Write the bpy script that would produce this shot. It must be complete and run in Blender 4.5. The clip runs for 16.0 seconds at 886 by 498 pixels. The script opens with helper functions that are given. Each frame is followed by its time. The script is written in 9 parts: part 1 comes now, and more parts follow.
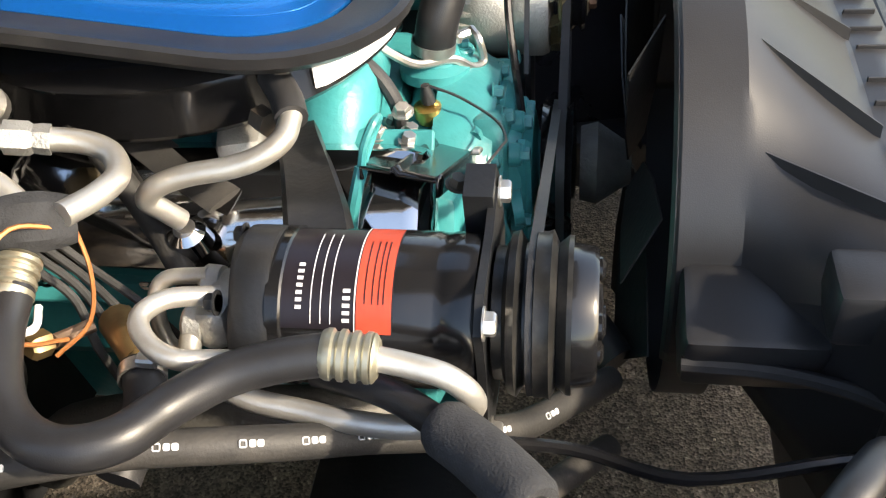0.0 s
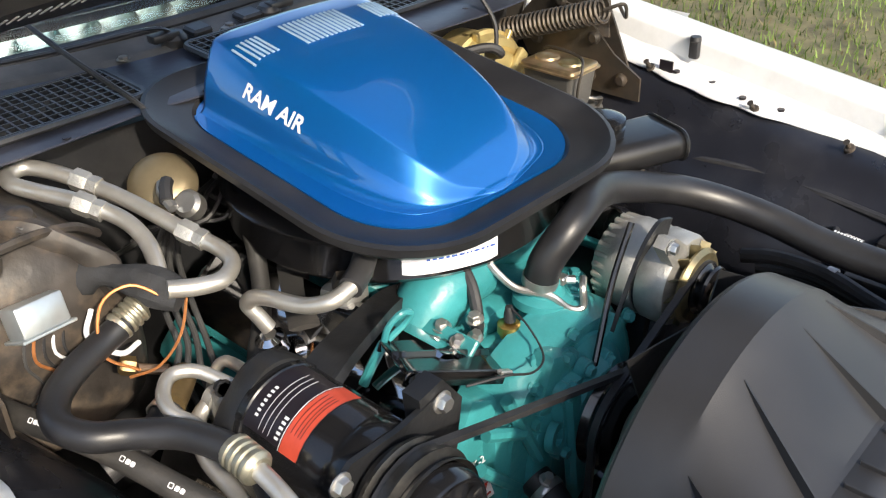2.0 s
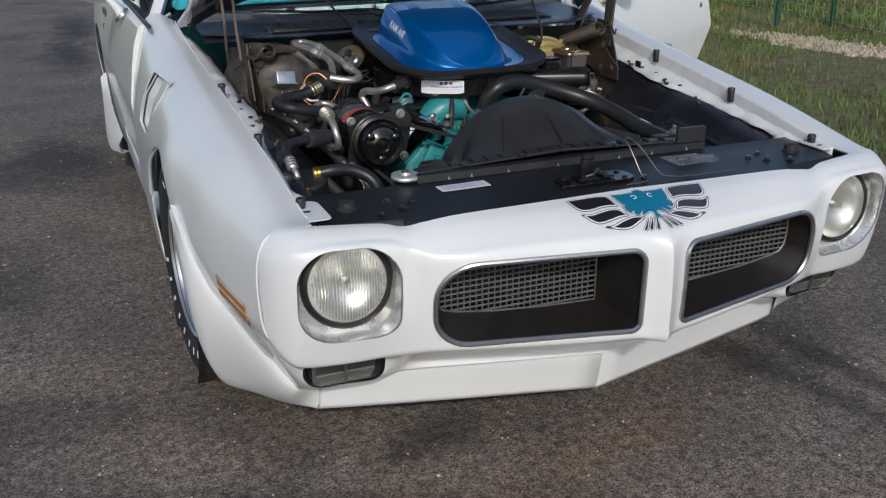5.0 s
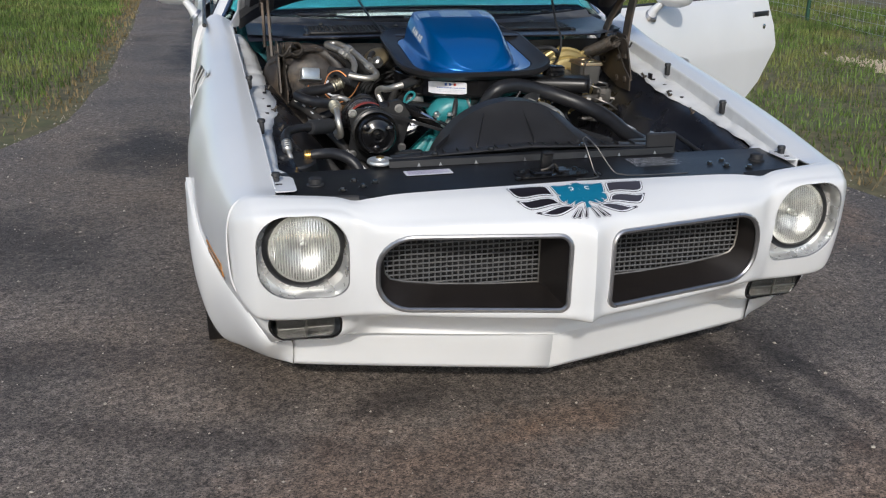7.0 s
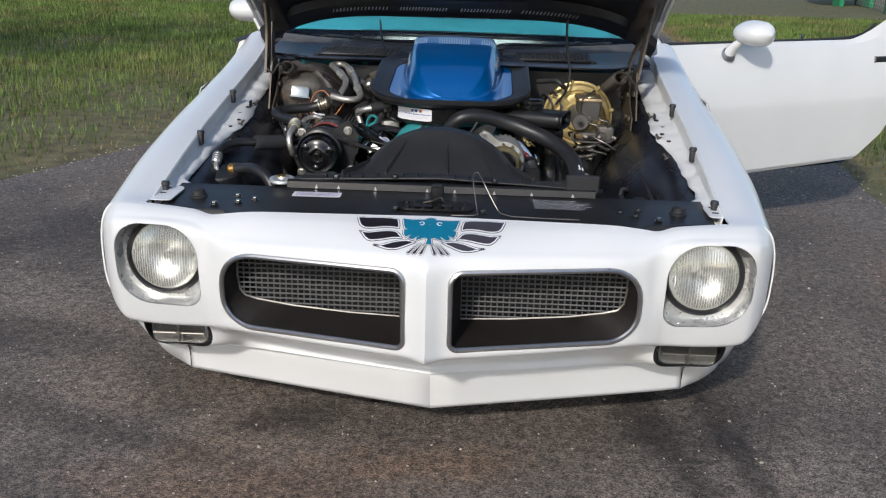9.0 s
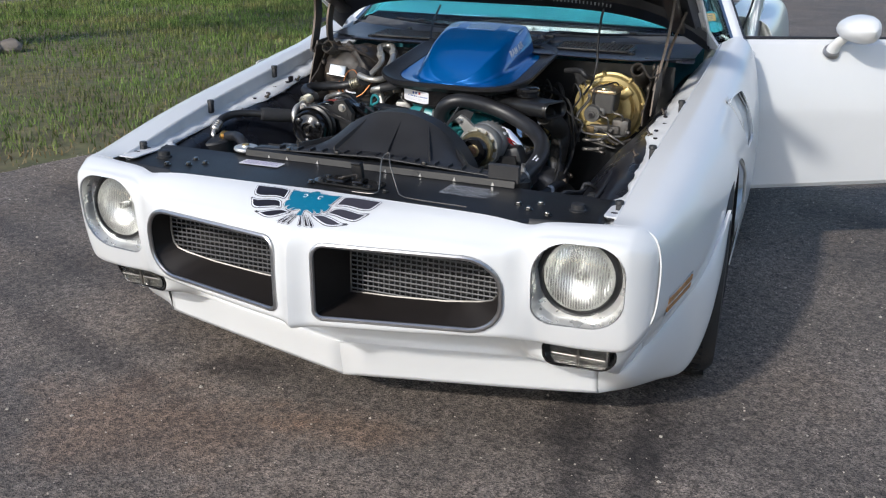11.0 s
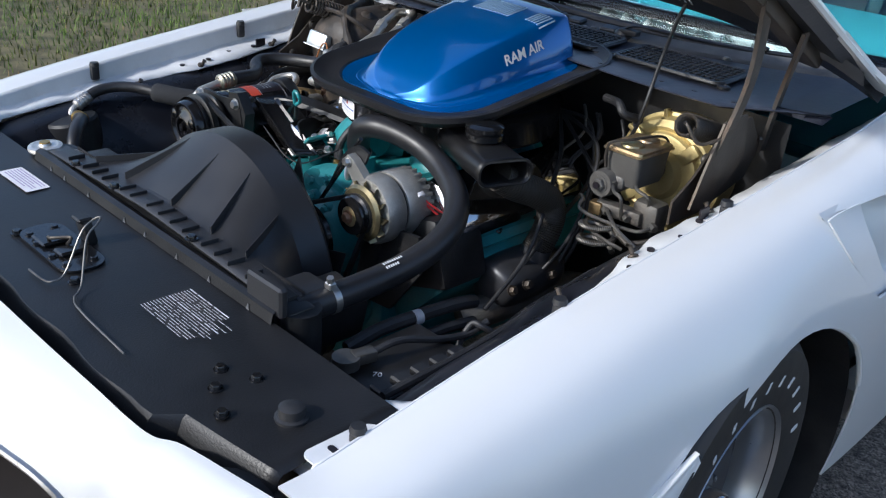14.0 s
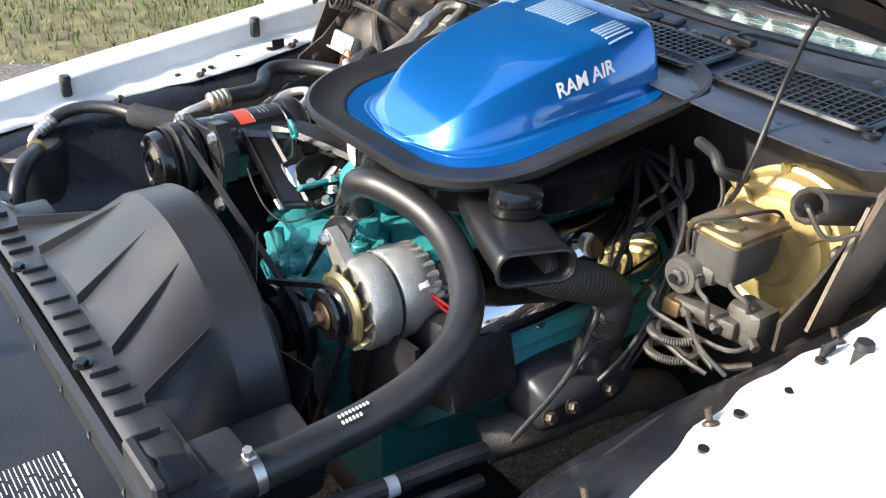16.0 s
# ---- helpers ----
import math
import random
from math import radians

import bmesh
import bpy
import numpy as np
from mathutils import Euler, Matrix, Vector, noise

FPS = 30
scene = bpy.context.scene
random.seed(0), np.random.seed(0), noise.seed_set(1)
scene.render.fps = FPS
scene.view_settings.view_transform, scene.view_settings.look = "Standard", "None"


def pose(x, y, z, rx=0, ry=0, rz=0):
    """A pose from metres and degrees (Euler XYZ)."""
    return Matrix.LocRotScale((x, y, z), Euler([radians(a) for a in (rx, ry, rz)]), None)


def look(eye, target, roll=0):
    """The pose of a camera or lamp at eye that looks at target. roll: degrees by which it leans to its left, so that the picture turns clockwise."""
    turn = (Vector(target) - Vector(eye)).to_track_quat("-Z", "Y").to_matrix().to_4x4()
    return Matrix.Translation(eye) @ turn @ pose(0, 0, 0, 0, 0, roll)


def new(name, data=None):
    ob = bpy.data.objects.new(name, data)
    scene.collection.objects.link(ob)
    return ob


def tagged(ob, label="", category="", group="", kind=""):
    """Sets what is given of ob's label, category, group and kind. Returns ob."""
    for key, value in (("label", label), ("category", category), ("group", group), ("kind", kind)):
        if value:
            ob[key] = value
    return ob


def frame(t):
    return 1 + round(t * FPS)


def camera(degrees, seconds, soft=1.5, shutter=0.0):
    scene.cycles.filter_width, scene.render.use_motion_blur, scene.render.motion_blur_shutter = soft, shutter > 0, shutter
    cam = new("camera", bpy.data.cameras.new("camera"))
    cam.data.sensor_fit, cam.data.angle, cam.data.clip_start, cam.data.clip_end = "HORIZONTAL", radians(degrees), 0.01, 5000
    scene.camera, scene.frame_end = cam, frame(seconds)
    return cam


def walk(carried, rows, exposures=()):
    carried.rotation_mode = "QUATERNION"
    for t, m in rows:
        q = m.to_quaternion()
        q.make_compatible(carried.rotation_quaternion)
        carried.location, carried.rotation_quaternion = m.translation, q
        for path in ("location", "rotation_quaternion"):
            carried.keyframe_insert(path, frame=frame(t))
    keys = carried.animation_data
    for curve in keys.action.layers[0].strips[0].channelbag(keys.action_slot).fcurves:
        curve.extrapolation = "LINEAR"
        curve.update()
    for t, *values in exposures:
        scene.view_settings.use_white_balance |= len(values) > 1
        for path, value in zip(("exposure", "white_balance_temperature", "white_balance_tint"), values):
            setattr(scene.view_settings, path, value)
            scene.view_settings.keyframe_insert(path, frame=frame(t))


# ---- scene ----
cam = camera(50.6, 16.0, soft=1.2)
PATH = [
    (0, (-0.919, 0.687, 1.338), (0.53, 0.994, -0.007), -6.4),
    (0.5, (-0.904, 0.656, 1.34), (0.523, 1.103, 0.012), -5.0),
    (1, (-0.918, 0.585, 1.389), (0.564, 1.225, 0.208), -2.7),
    (1.5, (-0.924, 0.461, 1.43), (0.522, 1.35, 0.372), -1.9),
    (2, (-0.854, 0.236, 1.47), (0.4, 1.418, 0.454), -1.8),
    (2.5, (-0.821, -0.037, 1.48), (0.225, 1.369, 0.517), -2.2),
    (3, (-0.892, -0.367, 1.459), (0.052, 1.146, 0.554), -1.6),
    (3.5, (-0.924, -0.705, 1.466), (-0.07, 0.887, 0.607), -1.3),
    (4, (-0.96, -1.06, 1.444), (-0.207, 0.618, 0.659), -1.2),
    (4.5, (-1.063, -1.367, 1.414), (-0.343, 0.35, 0.683), -1.1),
    (5, (-1.17, -1.665, 1.401), (-0.463, 0.068, 0.696), -0.5),
    (7.5, (-0.614, -2.112, 1.395), (-0.302, -0.249, 0.737), 0.6),
    (8, (-0.326, -2.183, 1.405), (-0.166, -0.295, 0.767), 0.9),
    (8.5, (-0.094, -2.157, 1.397), (-0.044, -0.255, 0.78), 1.3),
    (9, (0.118, -2.085, 1.405), (0.039, -0.187, 0.777), 1.5),
    (9.5, (0.362, -2.079, 1.405), (0.125, -0.198, 0.769), 1.0),
    (12, (1.448, -1.552, 1.452), (0.543, 0.09, 0.756), 3.3),
    (12.5, (1.519, -1.24, 1.457), (0.534, 0.349, 0.748), 4.6),
    (13, (1.57, -0.943, 1.476), (0.487, 0.569, 0.74), 4.8),
    (13.5, (1.574, -0.627, 1.484), (0.376, 0.76, 0.684), 4.9),
    (14, (1.427, -0.345, 1.482), (0.181, 0.958, 0.617), 4.8),
    (14.5, (1.3, -0.076, 1.479), (0.0, 1.142, 0.569), 3.9),
    (15, (1.206, 0.115, 1.478), (-0.152, 1.234, 0.526), 3.2),
    (15.5, (1.167, 0.167, 1.487), (-0.205, 1.25, 0.515), 2.8),
    (16, (1.134, 0.163, 1.477), (-0.247, 1.231, 0.502), 2.5),
]
EXPOSURE = [(0, 1.86, 7600), (1, 1.88, 7300), (1.5, 1.45, 7200), (2.0, 1.2, 7000), (2.5, 1.25, 6900), (3.0, 0.95, 6300), (3.5, 0.15, 6100), (4.0, -0.28, 6100), (5.0, -0.33, 6100), (7.5, -0.05, 6200), (9.0, 0.0, 6200), (9.5, 0.03, 6200), (12.0, 0.25, 5950), (12.5, 0.25, 5900), (13.5, 0.30, 5800), (14.0, 0.42, 5800), (14.5, 0.88, 5800), (15.0, 1.2, 5950), (15.5, 1.57, 6400), (16.0, 1.78, 6700)]
walk(cam, [(t, look(eye, target, roll)) for t, eye, target, roll in PATH], EXPOSURE)

# ==== light ====
SUN_DIR = Vector((-0.25, -0.81, 0.53)).normalized()
world = bpy.data.worlds.new("sky")
scene.world = world
world.use_nodes = True
wn = world.node_tree.nodes
sky = wn.new("ShaderNodeTexSky")
sky.sky_type = "NISHITA"
sky.sun_disc = False
sky.sun_elevation = math.asin(SUN_DIR.z)
sky.sun_rotation = math.atan2(SUN_DIR.x, SUN_DIR.y)
sky.air_density, sky.dust_density, sky.ozone_density = 1.0, 1.5, 1.2
wn["Background"].inputs["Strength"].default_value = 0.15
world.node_tree.links.new(sky.outputs[0], wn["Background"].inputs["Color"])
sun = new("sun", bpy.data.lights.new("sun", "SUN"))
sun.data.energy, sun.data.angle, sun.data.color = 2.4, radians(2.5), (1.0, 0.93, 0.82)
sun.matrix_world = look(SUN_DIR * 20, (0, 0, 0))

GZ = 0.09  # height of the asphalt


# ==== material makers ====
def mat(name, col, rough=0.5, metal=0.0, vary=0.15, scale=30.0, bump=0.0, bscale=200.0, coat=0.0, dirt=None, dirt_amt=0.0, dscale=6.0, spec=0.5, island=False):
    m = bpy.data.materials.new(name)
    m.use_nodes = True
    nt = m.node_tree
    nd, ln = nt.nodes, nt.links
    b = nd["Principled BSDF"]
    tc = nd.new("ShaderNodeTexCoord")
    n1 = nd.new("ShaderNodeTexNoise")
    n1.inputs["Scale"].default_value, n1.inputs["Detail"].default_value = scale, 6
    ln.new(tc.outputs["Object"], n1.inputs["Vector"])
    mp = nd.new("ShaderNodeMapRange")
    mp.inputs["From Min"].default_value, mp.inputs["From Max"].default_value = 0.3, 0.7
    mp.inputs["To Min"].default_value, mp.inputs["To Max"].default_value = 1 - vary, 1 + vary
    ln.new(n1.outputs["Fac"], mp.inputs["Value"])
    mul = nd.new("ShaderNodeVectorMath")
    mul.operation = "SCALE"
    mul.inputs[0].default_value = col
    ln.new(mp.outputs[0], mul.inputs["Scale"])
    out = mul.outputs[0]
    if dirt:
        n2 = nd.new("ShaderNodeTexNoise")
        n2.inputs["Scale"].default_value, n2.inputs["Detail"].default_value, n2.inputs["Roughness"].default_value = dscale, 8, 0.65
        ln.new(tc.outputs["Object"], n2.inputs["Vector"])
        cr = nd.new("ShaderNodeMapRange")
        cr.inputs["From Min"].default_value, cr.inputs["From Max"].default_value = 0.48, 0.72
        cr.inputs["To Max"].default_value = dirt_amt
        ln.new(n2.outputs["Fac"], cr.inputs["Value"])
        mx = nd.new("ShaderNodeMix")
        mx.data_type = "RGBA"
        mx.inputs["B"].default_value = (*dirt, 1)
        ln.new(cr.outputs[0], mx.inputs["Factor"])
        ln.new(out, mx.inputs["A"])
        out = mx.outputs["Result"]
    ln.new(out, b.inputs["Base Color"])
    b.inputs["Metallic"].default_value = metal
    b.inputs["Specular IOR Level"].default_value = spec
    rm = nd.new("ShaderNodeMapRange")
    rm.inputs["To Min"].default_value, rm.inputs["To Max"].default_value = max(0.02, rough * 0.8), min(1, rough * 1.2)
    ln.new(n1.outputs["Fac"], rm.inputs["Value"])
    ln.new(rm.outputs[0], b.inputs["Roughness"])
    if coat:
        b.inputs["Coat Weight"].default_value, b.inputs["Coat Roughness"].default_value = coat, 0.04
    if bump:
        nb = nd.new("ShaderNodeTexNoise")
        nb.inputs["Scale"].default_value, nb.inputs["Detail"].default_value = bscale, 4
        ln.new(tc.outputs["Object"], nb.inputs["Vector"])
        bp = nd.new("ShaderNodeBump")
        bp.inputs["Strength"].default_value, bp.inputs["Distance"].default_value = bump, 0.002
        ln.new(nb.outputs["Fac"], bp.inputs["Height"])
        ln.new(bp.outputs[0], b.inputs["Normal"])
    return m


WHITE = mat("white_paint", (0.74, 0.745, 0.745), 0.32, vary=0.02, scale=4, coat=0.6, bump=0.05, bscale=900)
WHITE_IN = mat("white_paint_overspray", (0.74, 0.75, 0.76), 0.42, vary=0.05, scale=12, dirt=(0.38, 0.36, 0.33), dirt_amt=0.22, dscale=9, bump=0.3, bscale=60)
PANEL = mat("satin_black_paint", (0.012, 0.012, 0.013), 0.40, vary=0.3, scale=14, bump=0.2, bscale=300, dirt=(0.02, 0.02, 0.02), dirt_amt=0.2, dscale=5)
BLACK = mat("black_paint_dusty", (0.013, 0.0135, 0.015), 0.42, vary=0.3, scale=18, bump=0.25, bscale=140, dirt=(0.06, 0.055, 0.05), dirt_amt=0.35, dscale=7)
GLOSSBLACK = mat("gloss_black_enamel", (0.008, 0.008, 0.009), 0.2, vary=0.2, scale=15, coat=0.3, dirt=(0.05, 0.045, 0.04), dirt_amt=0.25, dscale=12)
PLASTIC = mat("black_moulded_plastic", (0.025, 0.025, 0.027), 0.37, vary=0.2, scale=9, bump=0.10, bscale=700, dirt=(0.05, 0.05, 0.054), dirt_amt=0.2, dscale=3)
RUBBER = mat("black_rubber", (0.022, 0.022, 0.024), 0.5, vary=0.25, scale=22, bump=0.15, bscale=600, dirt=(0.08, 0.078, 0.075), dirt_amt=0.3, dscale=9)
FOAM = mat("charcoal_foam", (0.024, 0.025, 0.028), 0.9, vary=0.3, scale=60, bump=0.5, bscale=400)
TEAL = mat("teal_engine_enamel", (0.035, 0.245, 0.26), 0.33, vary=0.14, scale=16, bump=0.5, bscale=90, dirt=(0.02, 0.09, 0.09), dirt_amt=0.4, dscale=10)
BLUE = mat("blue_metallic_paint", (0.0, 0.125, 0.43), 0.30, metal=0.5, vary=0.06, scale=900, coat=1.0)
ALU = mat("aluminium_tube", (0.56, 0.54, 0.50), 0.38, metal=0.75, vary=0.14, scale=25, bump=0.15, bscale=300, dirt=(0.4, 0.33, 0.24), dirt_amt=0.45, dscale=14)
CASTALU = mat("cast_aluminium", (0.50, 0.49, 0.46), 0.5, metal=0.75, vary=0.12, scale=40, bump=0.5, bscale=350, dirt=(0.25, 0.22, 0.18), dirt_amt=0.3, dscale=18)
STEEL = mat("zinc_steel", (0.55, 0.54, 0.52), 0.35, metal=0.9, vary=0.15, scale=40, dirt=(0.25, 0.19, 0.13), dirt_amt=0.3, dscale=25)
CHROME = mat("chrome", (0.55, 0.55, 0.56), 0.07, metal=1.0, vary=0.1, scale=10, bump=0.12, bscale=28)
TRIM = mat("brushed_trim_metal", (0.42, 0.42, 0.43), 0.3, metal=0.9, vary=0.08, scale=60)
GOLD = mat("gold_zinc_plate", (0.56, 0.45, 0.20), 0.42, metal=0.55, vary=0.18, scale=12, dirt=(0.4, 0.22, 0.12), dirt_amt=0.35, dscale=9)
IRIDES = mat("yellow_chromate", (0.40, 0.35, 0.23), 0.3, metal=0.85, vary=0.25, scale=18, dirt=(0.30, 0.36, 0.18), dirt_amt=0.7, dscale=16)
IRON = mat("cast_iron_grey", (0.13, 0.125, 0.115), 0.55, metal=0.5, vary=0.2, scale=40, bump=0.5, bscale=250, dirt=(0.16, 0.10, 0.06), dirt_amt=0.35, dscale=15)
PHOS = mat("dark_phosphate_steel", (0.075, 0.065, 0.055), 0.5, metal=0.5, vary=0.25, scale=25, bump=0.3, bscale=200, dirt=(0.14, 0.09, 0.055), dirt_amt=0.5, dscale=10)
BRASS = mat("brass", (0.58, 0.36, 0.11), 0.32, metal=0.95, vary=0.15, scale=60)
RUSTNUT = mat("tarnished_nut", (0.26, 0.14, 0.08), 0.45, metal=0.6, vary=0.25, scale=60)
COPPER = mat("copper_wire", (0.55, 0.22, 0.08), 0.4, metal=0.6, vary=0.2, scale=60)
STEELDARK = mat("dull_steel_line", (0.20, 0.19, 0.175), 0.4, metal=0.8, vary=0.2, scale=50)
CAPSILVER = mat("grey_lamp_reflector", (0.10, 0.097, 0.09), 0.4, metal=0.4, vary=0.12, scale=60)
FIBRE = mat("aged_black_fibreglass", (0.042, 0.036, 0.032), 0.52, vary=0.5, scale=22, bump=0.9, bscale=45, dirt=(0.19, 0.14, 0.095), dirt_amt=0.75, dscale=13)
TYRE = mat("tyre_rubber", (0.018, 0.018, 0.019), 0.62, vary=0.2, scale=30, bump=0.2, bscale=300, dirt=(0.07, 0.06, 0.05), dirt_amt=0.3, dscale=8)
DISC = mat("dark_argent_disc", (0.09, 0.10, 0.115), 0.38, metal=0.6, vary=0.15, scale=20)
RIM = mat("silver_wheel_paint", (0.42, 0.43, 0.45), 0.3, metal=0.8, vary=0.05, scale=30)
LABEL = mat("white_label", (0.78, 0.77, 0.80), 0.45, vary=0.03, scale=60)
LETTER = mat("white_lettering", (0.75, 0.76, 0.78), 0.5, vary=0.05, scale=80)
GREYINK = mat("grey_print", (0.40, 0.42, 0.46), 0.5, vary=0.08, scale=80)
REDINK = mat("red_label", (0.50, 0.035, 0.02), 0.4, vary=0.1, scale=60)
BLUEINK = mat("blue_print", (0.03, 0.09, 0.36), 0.45, vary=0.05, scale=60)
DECALBLUE = mat("decal_blue", (0.008, 0.16, 0.27), 0.35, vary=0.04, scale=60)
DECALBLACK = mat("decal_black", (0.015, 0.012, 0.016), 0.35, vary=0.05, scale=60)
DECALGREY = mat("decal_dark_grey", (0.05, 0.047, 0.06), 0.35, vary=0.05, scale=60)
AMBER = mat("amber_lens", (0.45, 0.20, 0.05), 0.2, vary=0.2, scale=300, coat=0.5)
ORANGE = mat("orange_sticker", (0.55, 0.21, 0.08), 0.5, vary=0.06, scale=60)
SEATTEAL = mat("dark_teal_vinyl", (0.004, 0.035, 0.045), 0.5, vary=0.25, scale=20, bump=0.2, bscale=300)
DASHTEAL = mat("teal_dash_vinyl", (0.055, 0.225, 0.265), 0.5, vary=0.12, scale=10)
CLOTH = mat("black_belt_webbing", (0.012, 0.012, 0.013), 0.85, vary=0.2, scale=200)
RUBLIGHT = mat("grey_concrete_chip", (0.42, 0.37, 0.30), 0.85, vary=0.3, scale=30, bump=0.6, bscale=80)
WOODPOST = mat("green_post_paint", (0.02, 0.07, 0.04), 0.6, vary=0.2, scale=20)
BARK = mat("bark", (0.12, 0.085, 0.06), 0.9, vary=0.4, scale=14, bump=1.0, bscale=30)
GRIT = mat("pale_grit", (0.50, 0.44, 0.36), 0.85, vary=0.35, scale=40)
REDWIRE = mat("red_wire", (0.5, 0.02, 0.02), 0.45)
GREENBIN = mat("green_sheet_paint", (0.015, 0.22, 0.09), 0.5, vary=0.1, scale=5)


def glass(name, tint, rough=0.02, alpha=1.0):
    m = bpy.data.materials.new(name)
    m.use_nodes = True
    b = m.node_tree.nodes["Principled BSDF"]
    b.inputs["Base Color"].default_value = (*tint, 1)
    b.inputs["Roughness"].default_value = rough
    b.inputs["Transmission Weight"].default_value = 1.0
    b.inputs["IOR"].default_value = 1.45
    return m


GLASS = glass("tinted_windscreen_glass", (0.55, 0.88, 0.92))
LENS = glass("fluted_lamp_glass", (0.97, 0.98, 0.98), 0.05)
CLEAR = glass("clear_lens_plastic", (0.92, 0.93, 0.93), 0.08)
BOWL = mat("lamp_reflector", (0.62, 0.62, 0.60), 0.34, metal=0.9, vary=0.04, scale=20)


# ==== mesh makers ====
def catmull(pts, per=6, closed=False):
    pts = [Vector(p) for p in pts]
    n = len(pts)
    out = []
    for i in range(n if closed else n - 1):
        if closed:
            a, b, c, d = pts[i - 1], pts[i], pts[(i + 1) % n], pts[(i + 2) % n]
        else:
            b, c = pts[i], pts[i + 1]
            a = pts[i - 1] if i else b * 2 - c
            d = pts[i + 2] if i + 2 < n else c * 2 - b
        for k in range(per):
            t = k / per
            out.append(0.5 * (2 * b + (c - a) * t + (2 * a - 5 * b + 4 * c - d) * t * t + (3 * b - a - 3 * c + d) * t ** 3))
    if not closed:
        out.append(pts[-1])
    return out


class Geo:
    """Collects faces for one mesh."""

    def __init__(self):
        self.v, self.f = [], []

    def add(self, verts, faces, m=None):
        o = len(self.v)
        self.v += [tuple(m @ Vector(p)) if m else tuple(p) for p in verts]
        self.f += [tuple(i + o for i in f) for f in faces]
        return self

    def rings(self, rings, closed=True, cap0=True, cap1=True, m=None, loop=False):
        n = len(rings[0])
        verts = [p for r in rings for p in r]
        faces = []
        R = len(rings)
        for i in range(R if loop else R - 1):
            a, b = i * n, ((i + 1) % R) * n
            for j in range(n if closed else n - 1):
                k = (j + 1) % n
                faces.append((a + j, a + k, b + k, b + j))
        if closed and cap0 and not loop:
            faces.append(tuple(reversed(range(n))))
        if closed and cap1 and not loop:
            faces.append(tuple(range((R - 1) * n, R * n)))
        return self.add(verts, faces, m)

    def box(self, c, s, bevel=0.0, rot=(0, 0, 0), seg=1):
        bm = bmesh.new()
        bmesh.ops.create_cube(bm, size=1)
        bmesh.ops.scale(bm, vec=s, verts=bm.verts)
        if bevel:
            bmesh.ops.bevel(bm, geom=bm.edges[:], offset=bevel, segments=seg, affect="EDGES", profile=0.5)
        bm.verts.index_update()
        vs = [v.co.copy() for v in bm.verts]
        fs = [[v.index for v in f.verts] for f in bm.faces]
        bm.free()
        return self.add(vs, fs, pose(*c, *rot))

    def lathe(self, prof, origin=(0, 0, 0), axis=(0, 0, 1), segs=28, cap0=True, cap1=True, arc=360, start=0):
        q = Vector(axis).to_track_quat("Z", "Y").to_matrix().to_4x4()
        m = Matrix.Translation(origin) @ q
        full = arc >= 360
        rings = []
        for r, h in prof:
            rings.append([(max(r, 1e-5) * math.cos(radians(start + arc * k / segs)), max(r, 1e-5) * math.sin(radians(start + arc * k / segs)), h) for k in range(segs if full else segs + 1)])
        return self.rings(rings, closed=full, cap0=cap0, cap1=cap1, m=m)

    def tube(self, pts, r, segs=10, per=5, smooth=True, cap=True, closed=False, flat=1.0):
        path = catmull(pts, per, closed) if smooth else [Vector(p) for p in pts]
        n = len(path)
        rad = r if callable(r) else (lambda u: r)
        rings = []
        up = None
        for i, p in enumerate(path):
            t = (path[(i + 1) % n] - path[i - 1]) if closed else (path[min(i + 1, n - 1)] - path[max(i - 1, 0)])
            t.normalize()
            if up is None:
                up = Vector((0, 0, 1)) if abs(t.z) < 0.9 else Vector((1, 0, 0))
            up = (up - t * up.dot(t)).normalized()
            sd = t.cross(up)
            rr = rad(i / max(1, n - 1))
            rings.append([p + (sd * math.cos(2 * math.pi * k / segs) + up * math.sin(2 * math.pi * k / segs) * flat) * rr for k in range(segs)])
        return self.rings(rings, cap0=cap, cap1=cap, loop=closed)

    def prism(self, outline, a, b, m=None):
        """Outline of (u, v) extruded from a to b along w."""
        return self.rings([[(u, v, a) for u, v in outline], [(u, v, b) for u, v in outline]], m=m)

    def hexhead(self, p, axis, r=0.008, h=0.006, washer=True):
        if washer:
            self.lathe([(r * 1.35, 0), (r * 1.35, 0.0015)], p, axis, 14)
        self.lathe([(r, 0), (r, h * 0.8), (r * 0.85, h)], p, axis, 6)
        return self

    def make(self, name, material, parent=None, label="", smooth=35, flip=False, recalc=True):
        me = bpy.data.meshes.new(name)
        me.from_pydata(self.v, [], self.f)
        if recalc:
            bm = bmesh.new()
            bm.from_mesh(me)
            bmesh.ops.recalc_face_normals(bm, faces=bm.faces)
            if flip:
                bmesh.ops.reverse_faces(bm, faces=bm.faces)
            bm.to_mesh(me)
            bm.free()
        me.materials.append(material)
        if smooth:
            me.polygons.foreach_set("use_smooth", [True] * len(me.polygons))
            me.set_sharp_from_angle(angle=radians(smooth))
        ob = new(name, me)
        if parent:
            ob.parent = parent
        if label:
            tagged(ob, label)
        return ob


def subpart(name, label, parent, group=""):
    """An Empty that holds the pieces of one part of a thing."""
    ob = tagged(new(name), label, "", group)
    ob.parent = parent
    return ob


def thing(name, label, category, group="", kind=""):
    return tagged(new(name), label, category, group, kind)


def evaluated_mesh(ob):
    bpy.context.view_layer.update()
    return bpy.data.meshes.new_from_object(ob.evaluated_get(bpy.context.evaluated_depsgraph_get()))


